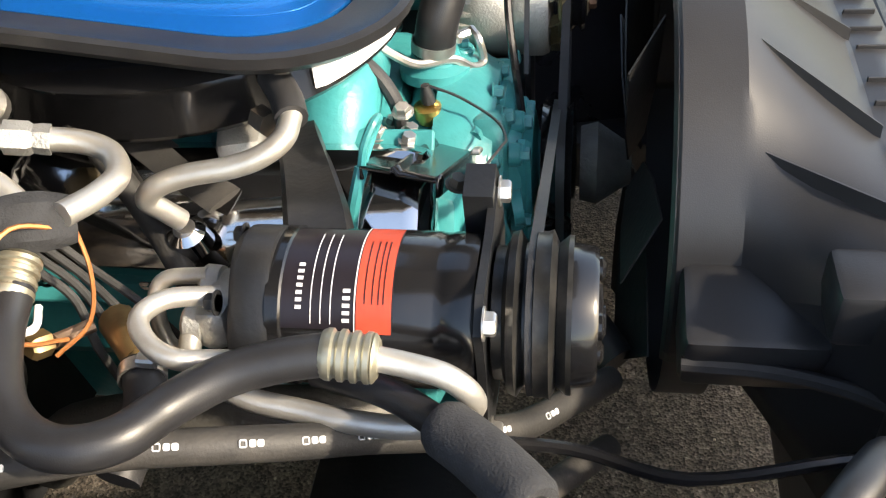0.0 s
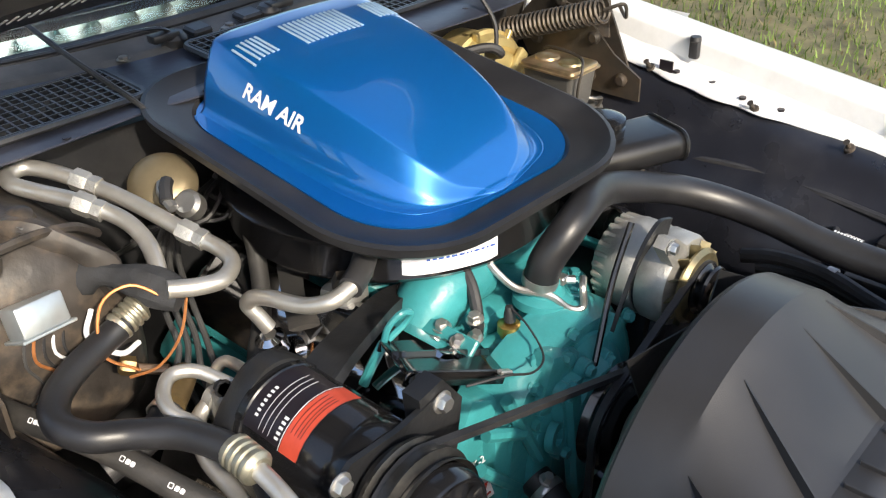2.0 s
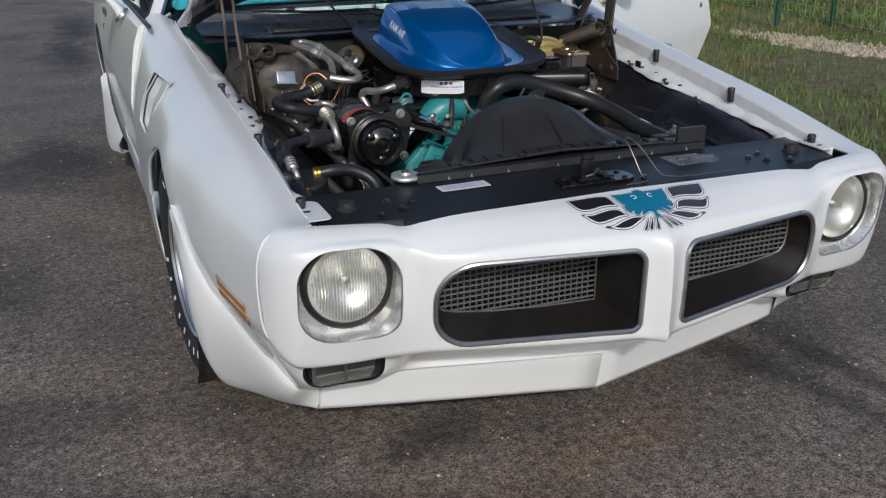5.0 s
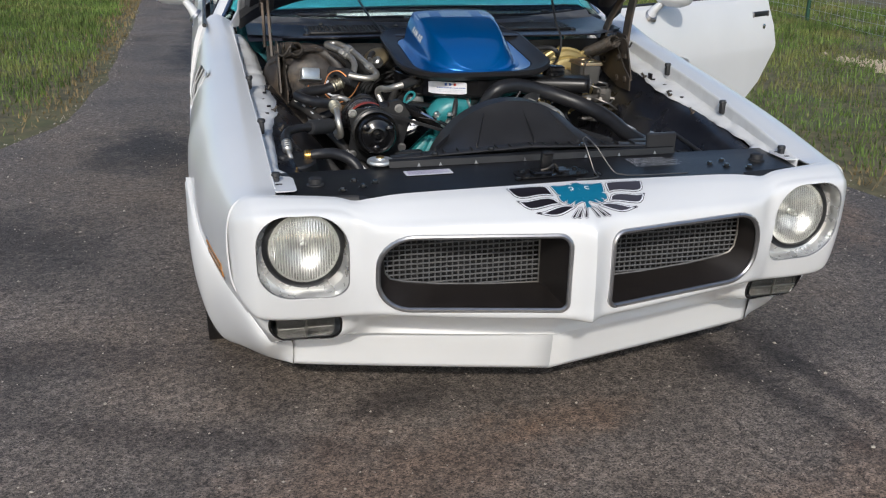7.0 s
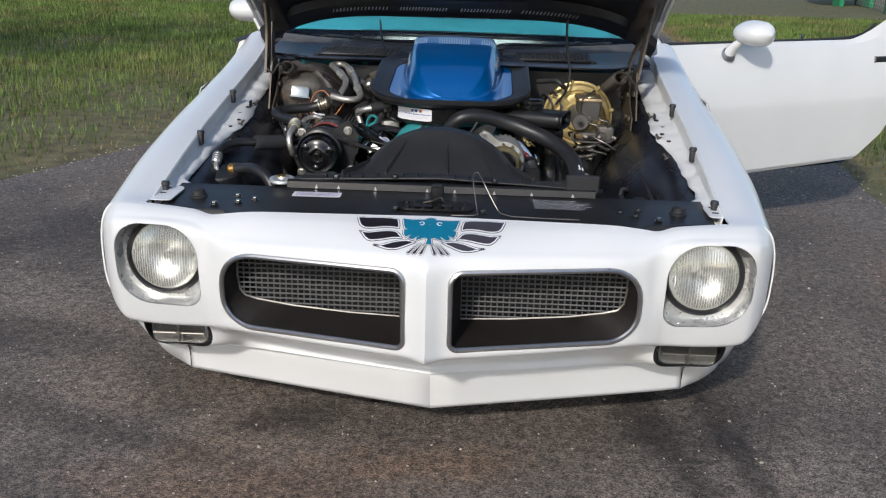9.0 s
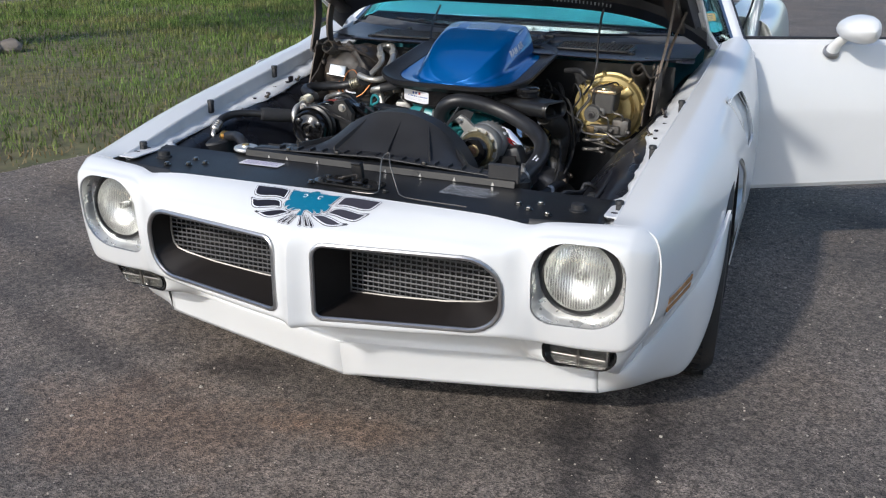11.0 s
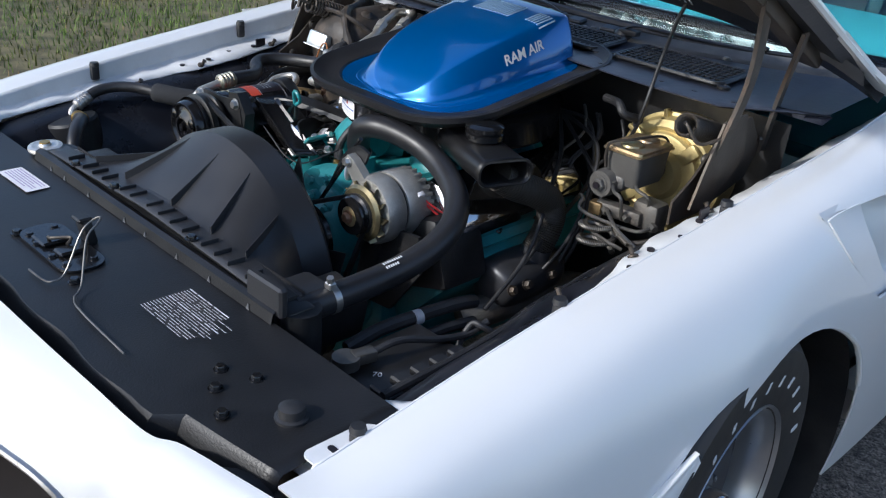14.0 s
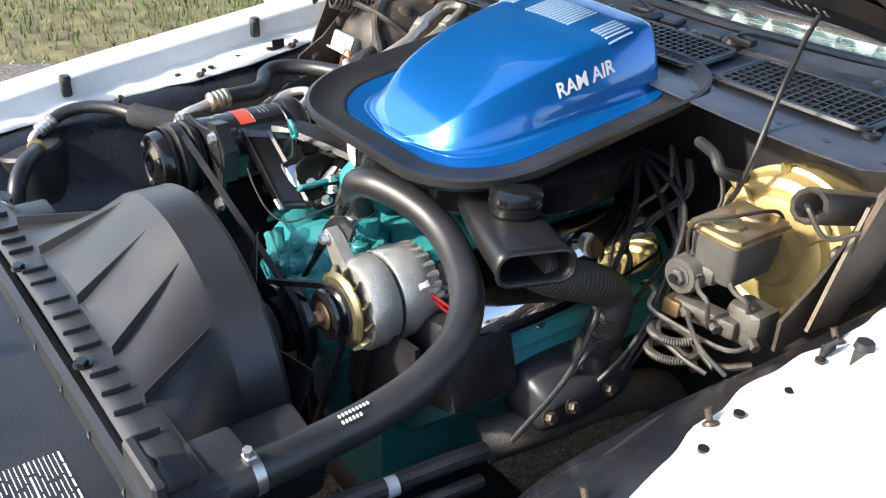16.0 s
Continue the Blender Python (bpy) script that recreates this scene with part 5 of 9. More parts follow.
def build_cabin():
    # windscreen
    base = lambda u: Vector((0.80 * u, 1.635 + 0.235 * u * u, 1.014 - 0.026 * u * u))
    top = lambda u: Vector((0.56 * u, 2.30 + 0.11 * u * u, 1.375 - 0.03 * u * u))
    us = np.linspace(-1, 1, 25)
    rows = []
    for v in np.linspace(0, 1, 9):
        rows.append([base(u).lerp(top(u), v) + Vector((0, -0.03 * math.sin(math.pi * v), 0.02 * math.sin(math.pi * v))) for u in us])
    ob = Geo().rings(rows, closed=False).make("windscreen", GLASS, car, "teal-tinted curved windscreen")
    ob.modifiers.new("thickness", "SOLIDIFY").thickness = 0.005
    ob.visible_shadow = False
    for s in (-1, 1):
        p = [base(s), base(s).lerp(top(s), 0.5) + Vector((0, -0.03, 0.02)), top(s)]
        Geo().tube([q + Vector((s * 0.028, 0.012, 0)) for q in p], 0.024, 10, flat=0.8).make("pillar", WHITE, car, "white windscreen pillar")
        Geo().tube([q + Vector((s * 0.008, -0.012, 0.004)) for q in p], 0.008, 8).make("pillar_trim", CHROME, car, "bright pillar trim")
        Geo().tube([q + Vector((s * 0.05, 0.02, 0.0)) for q in p], 0.01, 8).make("door_seal", RUBBER, car)
    Geo().tube([base(u) + Vector((0, -0.01, -0.004)) for u in us], 0.012, 8, per=1).make("screen_seal", RUBBER, car, "black lower screen seal")
    # dash under the glass
    rows = []
    for u in us:
        b = base(u)
        rows.append([(b.x * 0.96, b.y + 0.02, 0.995), (b.x * 0.95, b.y + 0.10, 1.035), (b.x * 0.93, 2.0, 1.082), (b.x * 0.92, 2.10, 1.078), (b.x * 0.92, 2.13, 1.03), (b.x * 0.94, 2.12, 0.70)])
    Geo().rings(rows, closed=False).make("dash", DASHTEAL, car, "teal vinyl dashboard")
    Geo().tube([(0.37 + 0.19 * math.cos(a), 2.33 - 0.05 * math.sin(a), 0.98 + 0.18 * math.sin(a)) for a in np.linspace(0, 2 * math.pi, 25)[:-1]], 0.012, 8, per=1, closed=True).make("steering_wheel", SEATTEAL, car)
    # roof and rear body as one smooth shell, seen from afar only
    table = []
    for y, w, z in ((2.30, 0.60, 1.372), (2.55, 0.62, 1.39), (2.85, 0.62, 1.37), (3.2, 0.60, 1.30), (3.6, 0.58, 1.17), (3.95, 0.60, 1.05)):
        table.append([(-w, y, z - 0.06), (-w * 0.85, y, z - 0.012), (-w * 0.4, y, z), (w * 0.4, y, z), (w * 0.85, y, z - 0.012), (w, y, z - 0.06)])
    Geo().rings([catmull(r, 4) for r in spline_rows(table, 4)], closed=False).make("roof", WHITE, car, "white roof").modifiers.new("t", "SOLIDIFY").thickness = 0.02
    for s in (-1, 1):
        # hinge pillar behind the fender
        Geo().box((s * 0.855, 1.83, 0.66), (0.07, 0.16, 0.62), 0.01, (0, 0, 0), 1).make("hinge_pillar", WHITE, car, "white door hinge pillar")
        # rear quarter
        table = []
        for y, w, zt, zb in ((2.95, 0.925, 0.99, 0.28), (3.3, 0.945, 1.02, 0.28), (3.63, 0.95, 1.03, 0.30), (4.0, 0.945, 1.02, 0.33), (4.5, 0.90, 0.98, 0.40), (4.74, 0.82, 0.95, 0.45)):
            table.append([(s * (w - 0.26), y, zt + 0.015), (s * (w - 0.10), y, zt), (s * (w - 0.03), y, zt - 0.08), (s * w, y, (zt + zb) / 2 + 0.04), (s * (w - 0.01), y, zb + 0.15), (s * (w - 0.03), y, zb)])
        ob = Geo().rings([catmull(r, 5) for r in spline_rows(table, 5)], closed=False).make("rear_quarter", WHITE, car, "white rear quarter")
        if ob.data.polygons[len(ob.data.polygons) // 2].normal.x * s < 0:
            ob.data.flip_normals()
        carve(ob, [Geo().lathe([(0.36, 0.6), (0.36, 1.2)], (0, HUB.y + 2.743, HUB.z + 0.02), (s, 0, 0), 40)], 0.004)
        # sill, flare ahead of the rear wheel
        Geo().box((s * 0.86, 2.3, 0.30), (0.10, 1.35, 0.09), 0.02, (0, 0, 0), 2).make("sill", WHITE, car, "white door sill")
        T = catmull([(s * 0.925, 2.98, 0.34), (s * 0.945, 3.12, 0.45), (s * 0.95, 3.27, 0.60)], 6)
        E = catmull([(s * 0.94, 3.02, 0.245), (s * 0.985, 3.22, 0.26), (s * 0.975, 3.29, 0.55)], 6)
        Geo().rings([[a, a.lerp(b, 0.5) + Vector((s * 0.015, 0, 0)), b, b + Vector((-s * 0.04, 0.02, 0))] for a, b in zip(T, E)], closed=False).make("rear_spat", WHITE, car, "white rear wheel deflector")
        # seats
        seat = subpart("seat", "dark teal ribbed vinyl seat", car, "front seats")
        Geo().box((s * 0.36, 2.75, 0.62), (0.50, 0.52, 0.16), 0.05, (6, 0, 0), 3).make("cushion", SEATTEAL, seat)
        Geo().box((s * 0.36, 3.04, 0.90), (0.48, 0.14, 0.58), 0.06, (-16, 0, 0), 3).make("backrest", SEATTEAL, seat)
        for k in range(7):
            Geo().box((s * 0.36 - 0.18 + 0.06 * k, 2.955, 0.92), (0.05, 0.03, 0.44), 0.012, (-16, 0, 0), 2).make("rib", SEATTEAL, seat)
        # rear side trim, pillar and belt seen past the open door
        Geo().box((s * 0.80, 3.10, 1.06), (0.05, 0.30, 0.46), 0.03, (-22, 0, 0), 2).make("rear_pillar", WHITE, car, "white rear roof pillar")
        Geo().tube([(s * 0.79, 2.95, 1.30), (s * 0.80, 2.92, 1.15), (s * 0.76, 2.86, 0.95), (s * 0.70, 2.80, 0.75)], 0.022, 8, flat=0.2).make("seat_belt", CLOTH, car, "black seat belt")
    Geo().box((0, 4.45, 0.985), (1.30, 0.62, 0.03), 0.012, (-3, 0, 0), 2).make("deck_lid", WHITE, car, "white boot lid")
    Geo().box((0, 4.74, 0.68), (1.60, 0.05, 0.5), 0.02, (0, 0, 0), 2).make("tail_panel", WHITE, car)
    Geo().add([(-0.55, 3.25, 1.28), (0.55, 3.25, 1.28), (0.58, 3.98, 1.03), (-0.58, 3.98, 1.03)], [(0, 1, 2, 3)]).make("rear_window", GLASS, car)
    Geo().box((0, 2.9, 0.33), (1.6, 2.6, 0.03)).make("floor_pan", SEATTEAL, car)
    # label inside the windscreen corner
    st = thing("windscreen_sticker", "small orange paper sticker inside the windscreen", "sticker")
    o = base(0.93).lerp(top(0.93), 0.22) + Vector((0, 0.0, 0.014))
    m = basis(o, (1, 0.35, 0), (0, 0.75, 0.66))
    Geo().prism(round_rect(-0.055, 0.015, -0.02, 0.02, (0.003,) * 4, 2), -0.012, -0.0115, m).make("paper", ORANGE, st)
    for k in range(3):
        Geo().prism(round_rect(-0.03, 0.008, -0.012 + 0.009 * k, -0.009 + 0.009 * k, (0.001,) * 4, 1), -0.0113, -0.011, m).make("print", PHOS, st)


build_cabin()


def build_door(s, swing):
    d_ = subpart("car_door", "white car door standing open with mirror and flush handle" if swing else "closed white car door with white mirror", car, "car doors")
    # built closed, hinge at its front edge; rows run from the sill up to the window edge
    prof = []
    for u in np.linspace(0, 1, 25):
        d = 1.42 * u
        zt = float(np.interp(d, [0, 0.9, 1.09, 1.20, 1.30, 1.42], [1.004, 1.002, 1.014, 1.05, 1.055, 0.985]))
        prof.append((d, zt))
    rear = lambda z: float(np.interp(z, [0.40, 0.43, 0.60, 0.736, 0.82, 0.965, 1.07], [1.16, 1.19, 1.344, 1.421, 1.412, 1.36, 1.23]))
    levels = ((0.402, 0.0), (0.42, 0.012), (0.55, 0.028), (0.70, 0.040), (0.725, 0.042), (0.745, 0.041), (0.85, 0.026), (0.93, 0.010), (0.985, -0.010), (1.004, -0.03))
    rows = []
    for z0, out in levels:
        row = []
        for u in np.linspace(-0.13 if swing else 0.0, 1, 37):
            d = u * rear(z0)
            z = z0 + (0.028 * u if z0 < 0.5 else 0) + (0.066 * max(0, (d - 1.05) / 0.19) ** 1.5 if z0 > 1.0 else 0.035 * max(0, (d - 1.05) / 0.2) ** 1.5 if z0 > 0.98 else 0)
            row.append((s * (out + 0.008 * max(0, u)), d, z))
        rows.append(row)
    g = Geo().rings(rows, closed=False)
    ob = g.make("skin", WHITE, d_, "white outer door skin with a long crease", smooth=12)
    if ob.data.polygons[len(ob.data.polygons) // 2].normal.x * s < 0:
        ob.data.flip_normals()
    g = Geo()
    g.rings([[(s * -0.06, rear(0.99) * u, 0.99), (s * -0.11, rear(0.95) * u, 0.95), (s * -0.12, rear(0.70) * u * 0.98, 0.70), (s * -0.10, rear(0.5) * u, 0.43), (s * -0.03, rear(0.42) * u, 0.405)] for u in np.linspace(0.01, 0.985, 8)], closed=False)
    g.make("inner_panel", SEATTEAL, d_, "dark teal inner door trim")
    zs = [z for z, o in levels]
    Geo().rings([[(s * o, (-0.13 if swing else 0.0) * rear(z), z) for z, o in levels], [(s * -0.11, (-0.13 if swing else 0.0) * rear(z), z) for z in zs]], closed=False).make("front_edge", WHITE, d_)
    Geo().rings([[(s * (o + 0.008), rear(z) - 0.001, z + (0.028 if z < 0.5 else 0)) for z, o in levels], [(s * -0.11, rear(z) - 0.02, z) for z in zs]], closed=False).make("rear_edge", WHITE, d_)
    Geo().rings([[(s * 0.0, 1.16 * u, 0.402 + 0.028 * u), (s * -0.10, 1.16 * u, 0.41 + 0.028 * u)] for u in np.linspace(0, 1, 5)], closed=False).make("bottom_edge", WHITE, d_)
    Geo().tube([(s * -0.034, dd, z + 0.001) for dd, z in ((-0.15, 1.005), (0.4, 1.004), (0.9, 1.005), (1.08, 1.012), (1.17, 1.034), (1.228, 1.072))], 0.008, 8, per=4).make("window_seal", RUBBER, d_, "black window seal strip")
    Geo().tube([(s * -0.07, 0.8, 1.0), (s * -0.07, 0.8, 1.03)], 0.006, 8, smooth=False).make("lock_knob", CHROME, d_, "small chrome lock knob")
    h = Geo()
    h.box((s * 0.020, 1.27, 0.912), (0.014, 0.145, 0.028), 0.006, (0, 0, 0), 2)
    h.make("handle", BLACK, d_, "dark flush door handle")
    for e in (1.197, 1.343):
        Geo().box((s * 0.022, e, 0.912), (0.016, 0.012, 0.032), 0.004).make("handle_end", CHROME, d_)
    Geo().lathe([(0.014, 0), (0.014, 0.006), (0.009, 0.008)], (s * 0.030, 1.30, 0.846), (s, 0, 0), 18).make("lock", CHROME, d_, "round chrome lock")
    d = d_
    mir = Geo()
    mk = Vector((0, 0, 0)) if swing else Vector((0, 0.20, 0.02))
    c = Vector((s * 0.085, 0.365, 1.055)) + mk
    rings = []
    for k in range(13):
        t = -1 + 2 * k / 12
        r = math.sqrt(max(0, 1 - abs(t) ** 2.6))
        rings.append([c + Vector((s * 0.088 * t * 1.08, (0.05 + 0.02 * (1 - math.cos(a))) * math.cos(a) * r - 0.0, 0.055 * math.sin(a) * r)) for a in np.linspace(0, 2 * math.pi, 21)[:-1]])
    mir.rings(rings)
    m1 = mir.make("mirror", WHITE, d, "white bullet-shaped door mirror")
    Geo().tube([Vector(q) + mk for q in ((s * 0.0, 0.30, 0.955), (s * 0.02, 0.305, 0.99), (s * 0.05, 0.33, 1.025))], lambda u: 0.032 - 0.012 * u, 14, flat=0.7).make("mirror_stem", WHITE, d)
    Geo().lathe([(0.036, 0), (0.03, 0.012)], Vector((s * 0.002, 0.297, 0.958)) + mk, (s * 0.7, 0, 0.7), 18).make("mirror_foot", TRIM, d)
    d.matrix_basis = pose(s * (0.90 if swing else 0.905), 1.965 if swing else 1.76, 0, 0, 0, -s * swing)


build_door(1, 61)
build_door(-1, 0)


def build_hood():
    h = thing("hood", "open hood, white outside with black ribbed underside", "hood")
    # in hood space: y forward from the hinge edge, z up
    table = []
    for v, w in ((0.0, 0.745), (0.3, 0.735), (0.7, 0.722), (1.1, 0.705), (1.42, 0.69), (1.50, 0.60)):
        k = BOW * max(0, 1 - v / 0.6)
        table.append([(-w, v, 0.0), (-w * 0.8, v + k * 0.59, 0.012), (-0.3, v + k * 0.97, 0.022), (0, v + k, 0.026), (0.3, v + k * 0.97, 0.022), (w * 0.8, v + k * 0.59, 0.012), (w, v, 0.0)])
    rows = [catmull(r, 5) for r in spline_rows(table, 5)]
    ob = Geo().rings(rows, closed=False).make("outer_skin", WHITE, h, "white outer skin")
    carve(ob, [Geo().prism(round_rect(-0.235, 0.235, 0.46, 1.02, (0.1,) * 4, 6), -0.2, 0.2)], 0.006)
    # inner frame: black, with rolled side rails and slots
    rows = []
    for v in np.linspace(0.02, 1.46, 37):
        w = float(np.interp(v, [0, 1.42, 1.5], [0.735, 0.68, 0.6]))
        rows.append([(x, v + BOW * max(0, 1 - v / 0.6) * (1 - (x / 0.735) ** 4), z) for x, z in ((-w, -0.006), (-w + 0.02, -0.03), (-w + 0.10, -0.034), (-w + 0.13, -0.012), (-0.45, -0.011), (-0.27, -0.010), (-0.245, -0.03), (-0.12, -0.03), (0, -0.03), (0.12, -0.03), (0.245, -0.03), (0.27, -0.010), (0.45, -0.011), (w - 0.13, -0.012), (w - 0.10, -0.034), (w - 0.02, -0.03), (w, -0.006))])
    ob = Geo().rings(rows, closed=False).make("inner_frame", BLACK, h, "black stamped inner frame")
    cuts = [Geo().prism(round_rect(-0.235, 0.235, 0.46, 1.02, (0.1,) * 4, 6), -0.2, 0.2)]
    carve(ob, cuts, 0.003)
    # pale strips along the hinge edge, coloured as daylight seen through slots
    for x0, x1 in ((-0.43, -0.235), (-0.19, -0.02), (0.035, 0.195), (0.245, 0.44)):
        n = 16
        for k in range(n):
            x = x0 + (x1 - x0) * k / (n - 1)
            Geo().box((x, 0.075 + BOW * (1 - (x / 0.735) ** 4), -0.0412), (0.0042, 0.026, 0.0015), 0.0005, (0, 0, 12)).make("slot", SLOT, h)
        
    Geo().rings([[(x, BOW * (1 - (x / 0.745) ** 4) + v, z) for v, z in ((-0.01, 0.015), (-0.015, -0.012), (0.0, -0.038), (0.11, -0.040), (0.14, -0.02))] for x in np.linspace(-0.745, 0.745, 31)], closed=False).make("rear_rail", BLACK, h, "black rear rail")
    for s in (-1, 1):
        g = Geo()
        pts = [(s * 0.765, -0.045, 0.0), (s * 0.735, -0.02, -0.005), (s * 0.72, 0.10, -0.004), (s * 0.705, 0.25, 0), (s * 0.745, 0.30, 0.004), (s * 0.75, 0.1, 0.004), (s * 0.775, -0.02, 0.0)]
        g.rings([[Vector(p) for p in pts], [Vector(p) + Vector((0, 0, -0.012)) for p in pts]])
        g.make("corner_tip", WHITE, h, "white pointed hood corner")
        Geo().tube([(s * 0.745, 0.05, -0.004), (s * 0.73, 0.6, -0.006), (s * 0.70, 1.35, -0.006)], 0.008, 6, per=4).make("edge_fold", WHITE, h)
        Geo().box((s * 0.65, 0.42, -0.045), (0.05, 0.5, 0.03), 0.008, (0, 0, 0), 2).make("hinge_bracket", PHOS, h)
    # crown of the pressed panel
    for ch in h.children:
        for v in ch.data.vertices:
            v.co.z += 0.032 * max(0, 1 - (v.co.x / 0.745) ** 6)
    h.matrix_basis = basis((0, 1.63, 1.022), (-1, 0, 0), (0, -math.cos(radians(HOOD)), math.sin(radians(HOOD))))


HOOD = 27
BOW = 0.265
# pale colour painted in for daylight coming through the hood slots
SLOT = mat("slot_daylight_colour", (0.45, 0.46, 0.48), 0.5, vary=0.05)
build_hood()


def build_hinges():
    for s in (-1, 1):
        h = subpart("hood_hinge", "dark phosphated hood hinge with two arms and coil spring", car, "pair of hood hinges")
        g = Geo()
        prof = [(1.10, 0.80), (1.20, 0.80), (1.36, 0.84), (1.40, 0.90), (1.34, 0.97), (1.24, 0.955), (1.16, 0.88), (1.10, 0.845)]
        m = Matrix(((0, 0, s, 0), (1, 0, 0, 0), (0, 1, 0, 0), (0, 0, 0, 1)))
        g.prism(prof, 0.612, 0.617, m)
        g.make("base_plate", PHOS, h)
        g = Geo()
        prof = [(1.13, 0.83), (1.20, 0.82), (1.30, 0.90), (1.28, 0.99), (1.20, 0.985), (1.16, 0.90)]
        g.prism(prof, 0.632, 0.637, m)
        g.make("link_plate", PHOS, h)
        def arm(a, b, w, name, bow):
            a, b = Vector(a), Vector(b)
            mid = (a + b) / 2 + Vector(bow)
            pts = catmull([a, mid, b], 6)
            rings = []
            for p in pts:
                rings.append([p + Vector((s * 0.004, -w, 0)), p + Vector((s * 0.012, -w, 0)), p + Vector((s * 0.004, -w * 0.3, 0)), p + Vector((s * 0.004, w, 0)), p + Vector((0, w, 0)), p + Vector((0, -w * 0.2, 0))])
            Geo().rings(rings).make(name, ARM, h, "worn brown-grey steel arm")
        if s > 0:
            arm((0.622, 1.205, 0.905), (0.667, 1.190, 1.225), 0.022, "front_arm", (0.004, 0.03, 0))
            arm((0.612, 1.41, 0.885), (0.686, 1.325, 1.15), 0.018, "rear_arm", (-0.012, 0.022, 0))
        else:
            arm((-0.648, 1.208, 0.945), (-0.652, 1.235, 1.23), 0.021, "front_arm", (0, 0.03, 0))
            arm((-0.662, 1.365, 0.955), (-0.662, 1.40, 1.14), 0.017, "rear_arm", (0, -0.02, 0))
        # coil spring
        a, b = Vector((s * 0.556, 1.38, 0.90)), Vector((s * 0.575, 1.165, 0.972))
        ax = (b - a).normalized()
        q = ax.to_track_quat("Z", "Y").to_matrix()
        L = (b - a).length
        turns = 22
        pts = [a + q @ Vector((0.021 * math.cos(2 * math.pi * t * turns), 0.021 * math.sin(2 * math.pi * t * turns), L * t)) for t in np.linspace(0, 1, turns * 10 + 1)]
        Geo().tube(pts, 0.0036, 5, smooth=False).make("spring", PHOS, h, "dark coil spring")
        Geo().tube([b, b + Vector((s * 0.02, -0.03, 0.012)), b + Vector((s * 0.045, -0.02, -0.02)), b + Vector((s * 0.07, 0.01, -0.01))], 0.0036, 6).make("spring_hook", PHOS, h)
        Geo().tube([a, a + Vector((s * 0.03, 0.02, 0)), a + Vector((s * 0.07, 0.0, 0.02))], 0.0036, 6).make("spring_hook", PHOS, h)
        for y, z in ((1.14, 0.835), (1.205, 0.905), (1.285, 0.965), (1.34, 0.88), (1.21, 0.83)):
            Geo().lathe([(0.013, 0), (0.013, 0.005), (0.008, 0.009)], (s * 0.612, y, z), (-s, 0, 0), 12).make("rivet", PHOS, h)
        # square hole beside the plate
        Geo().box((s * 0.688, 1.09, 0.852), (0.004, 0.028, 0.022)).make("square_hole", DECALBLACK, h)


ARM = mat("worn_hinge_steel", (0.075, 0.066, 0.058), 0.5, metal=0.4, vary=0.25, scale=14, bump=0.3, bscale=100, dirt=(0.19, 0.12, 0.07), dirt_amt=0.6, dscale=8)
build_hinges()
for pts, nm in (([(0.412, 1.375, 1.150), (0.402, 1.383, 1.142), (0.398, 1.365, 1.105), (0.402, 1.325, 1.03), (0.412, 1.285, 0.965), (0.40, 1.28, 0.90), (0.37, 1.30, 0.85)], "l"), ([(-0.30, 1.60, 1.10), (-0.28, 1.48, 1.05), (-0.25, 1.38, 1.0), (-0.235, 1.35, 0.97)], "r")):
    w = thing("washer_hose", "thin black rubber hose running from hood to cowl", "hose", "washer hoses")
    Geo().tube(pts, 0.0042, 8, 6).make("hose", RUBBER, w)

# ==== engine bay ====
def ring_z(y):
    return 0.902 + (y - 0.87) * 0.140


def seal_outline(hw, y0, y1, rf, rr, n=10):
    return round_rect(-hw, hw, y0, y1, (rf, rf, rr, rr), n)


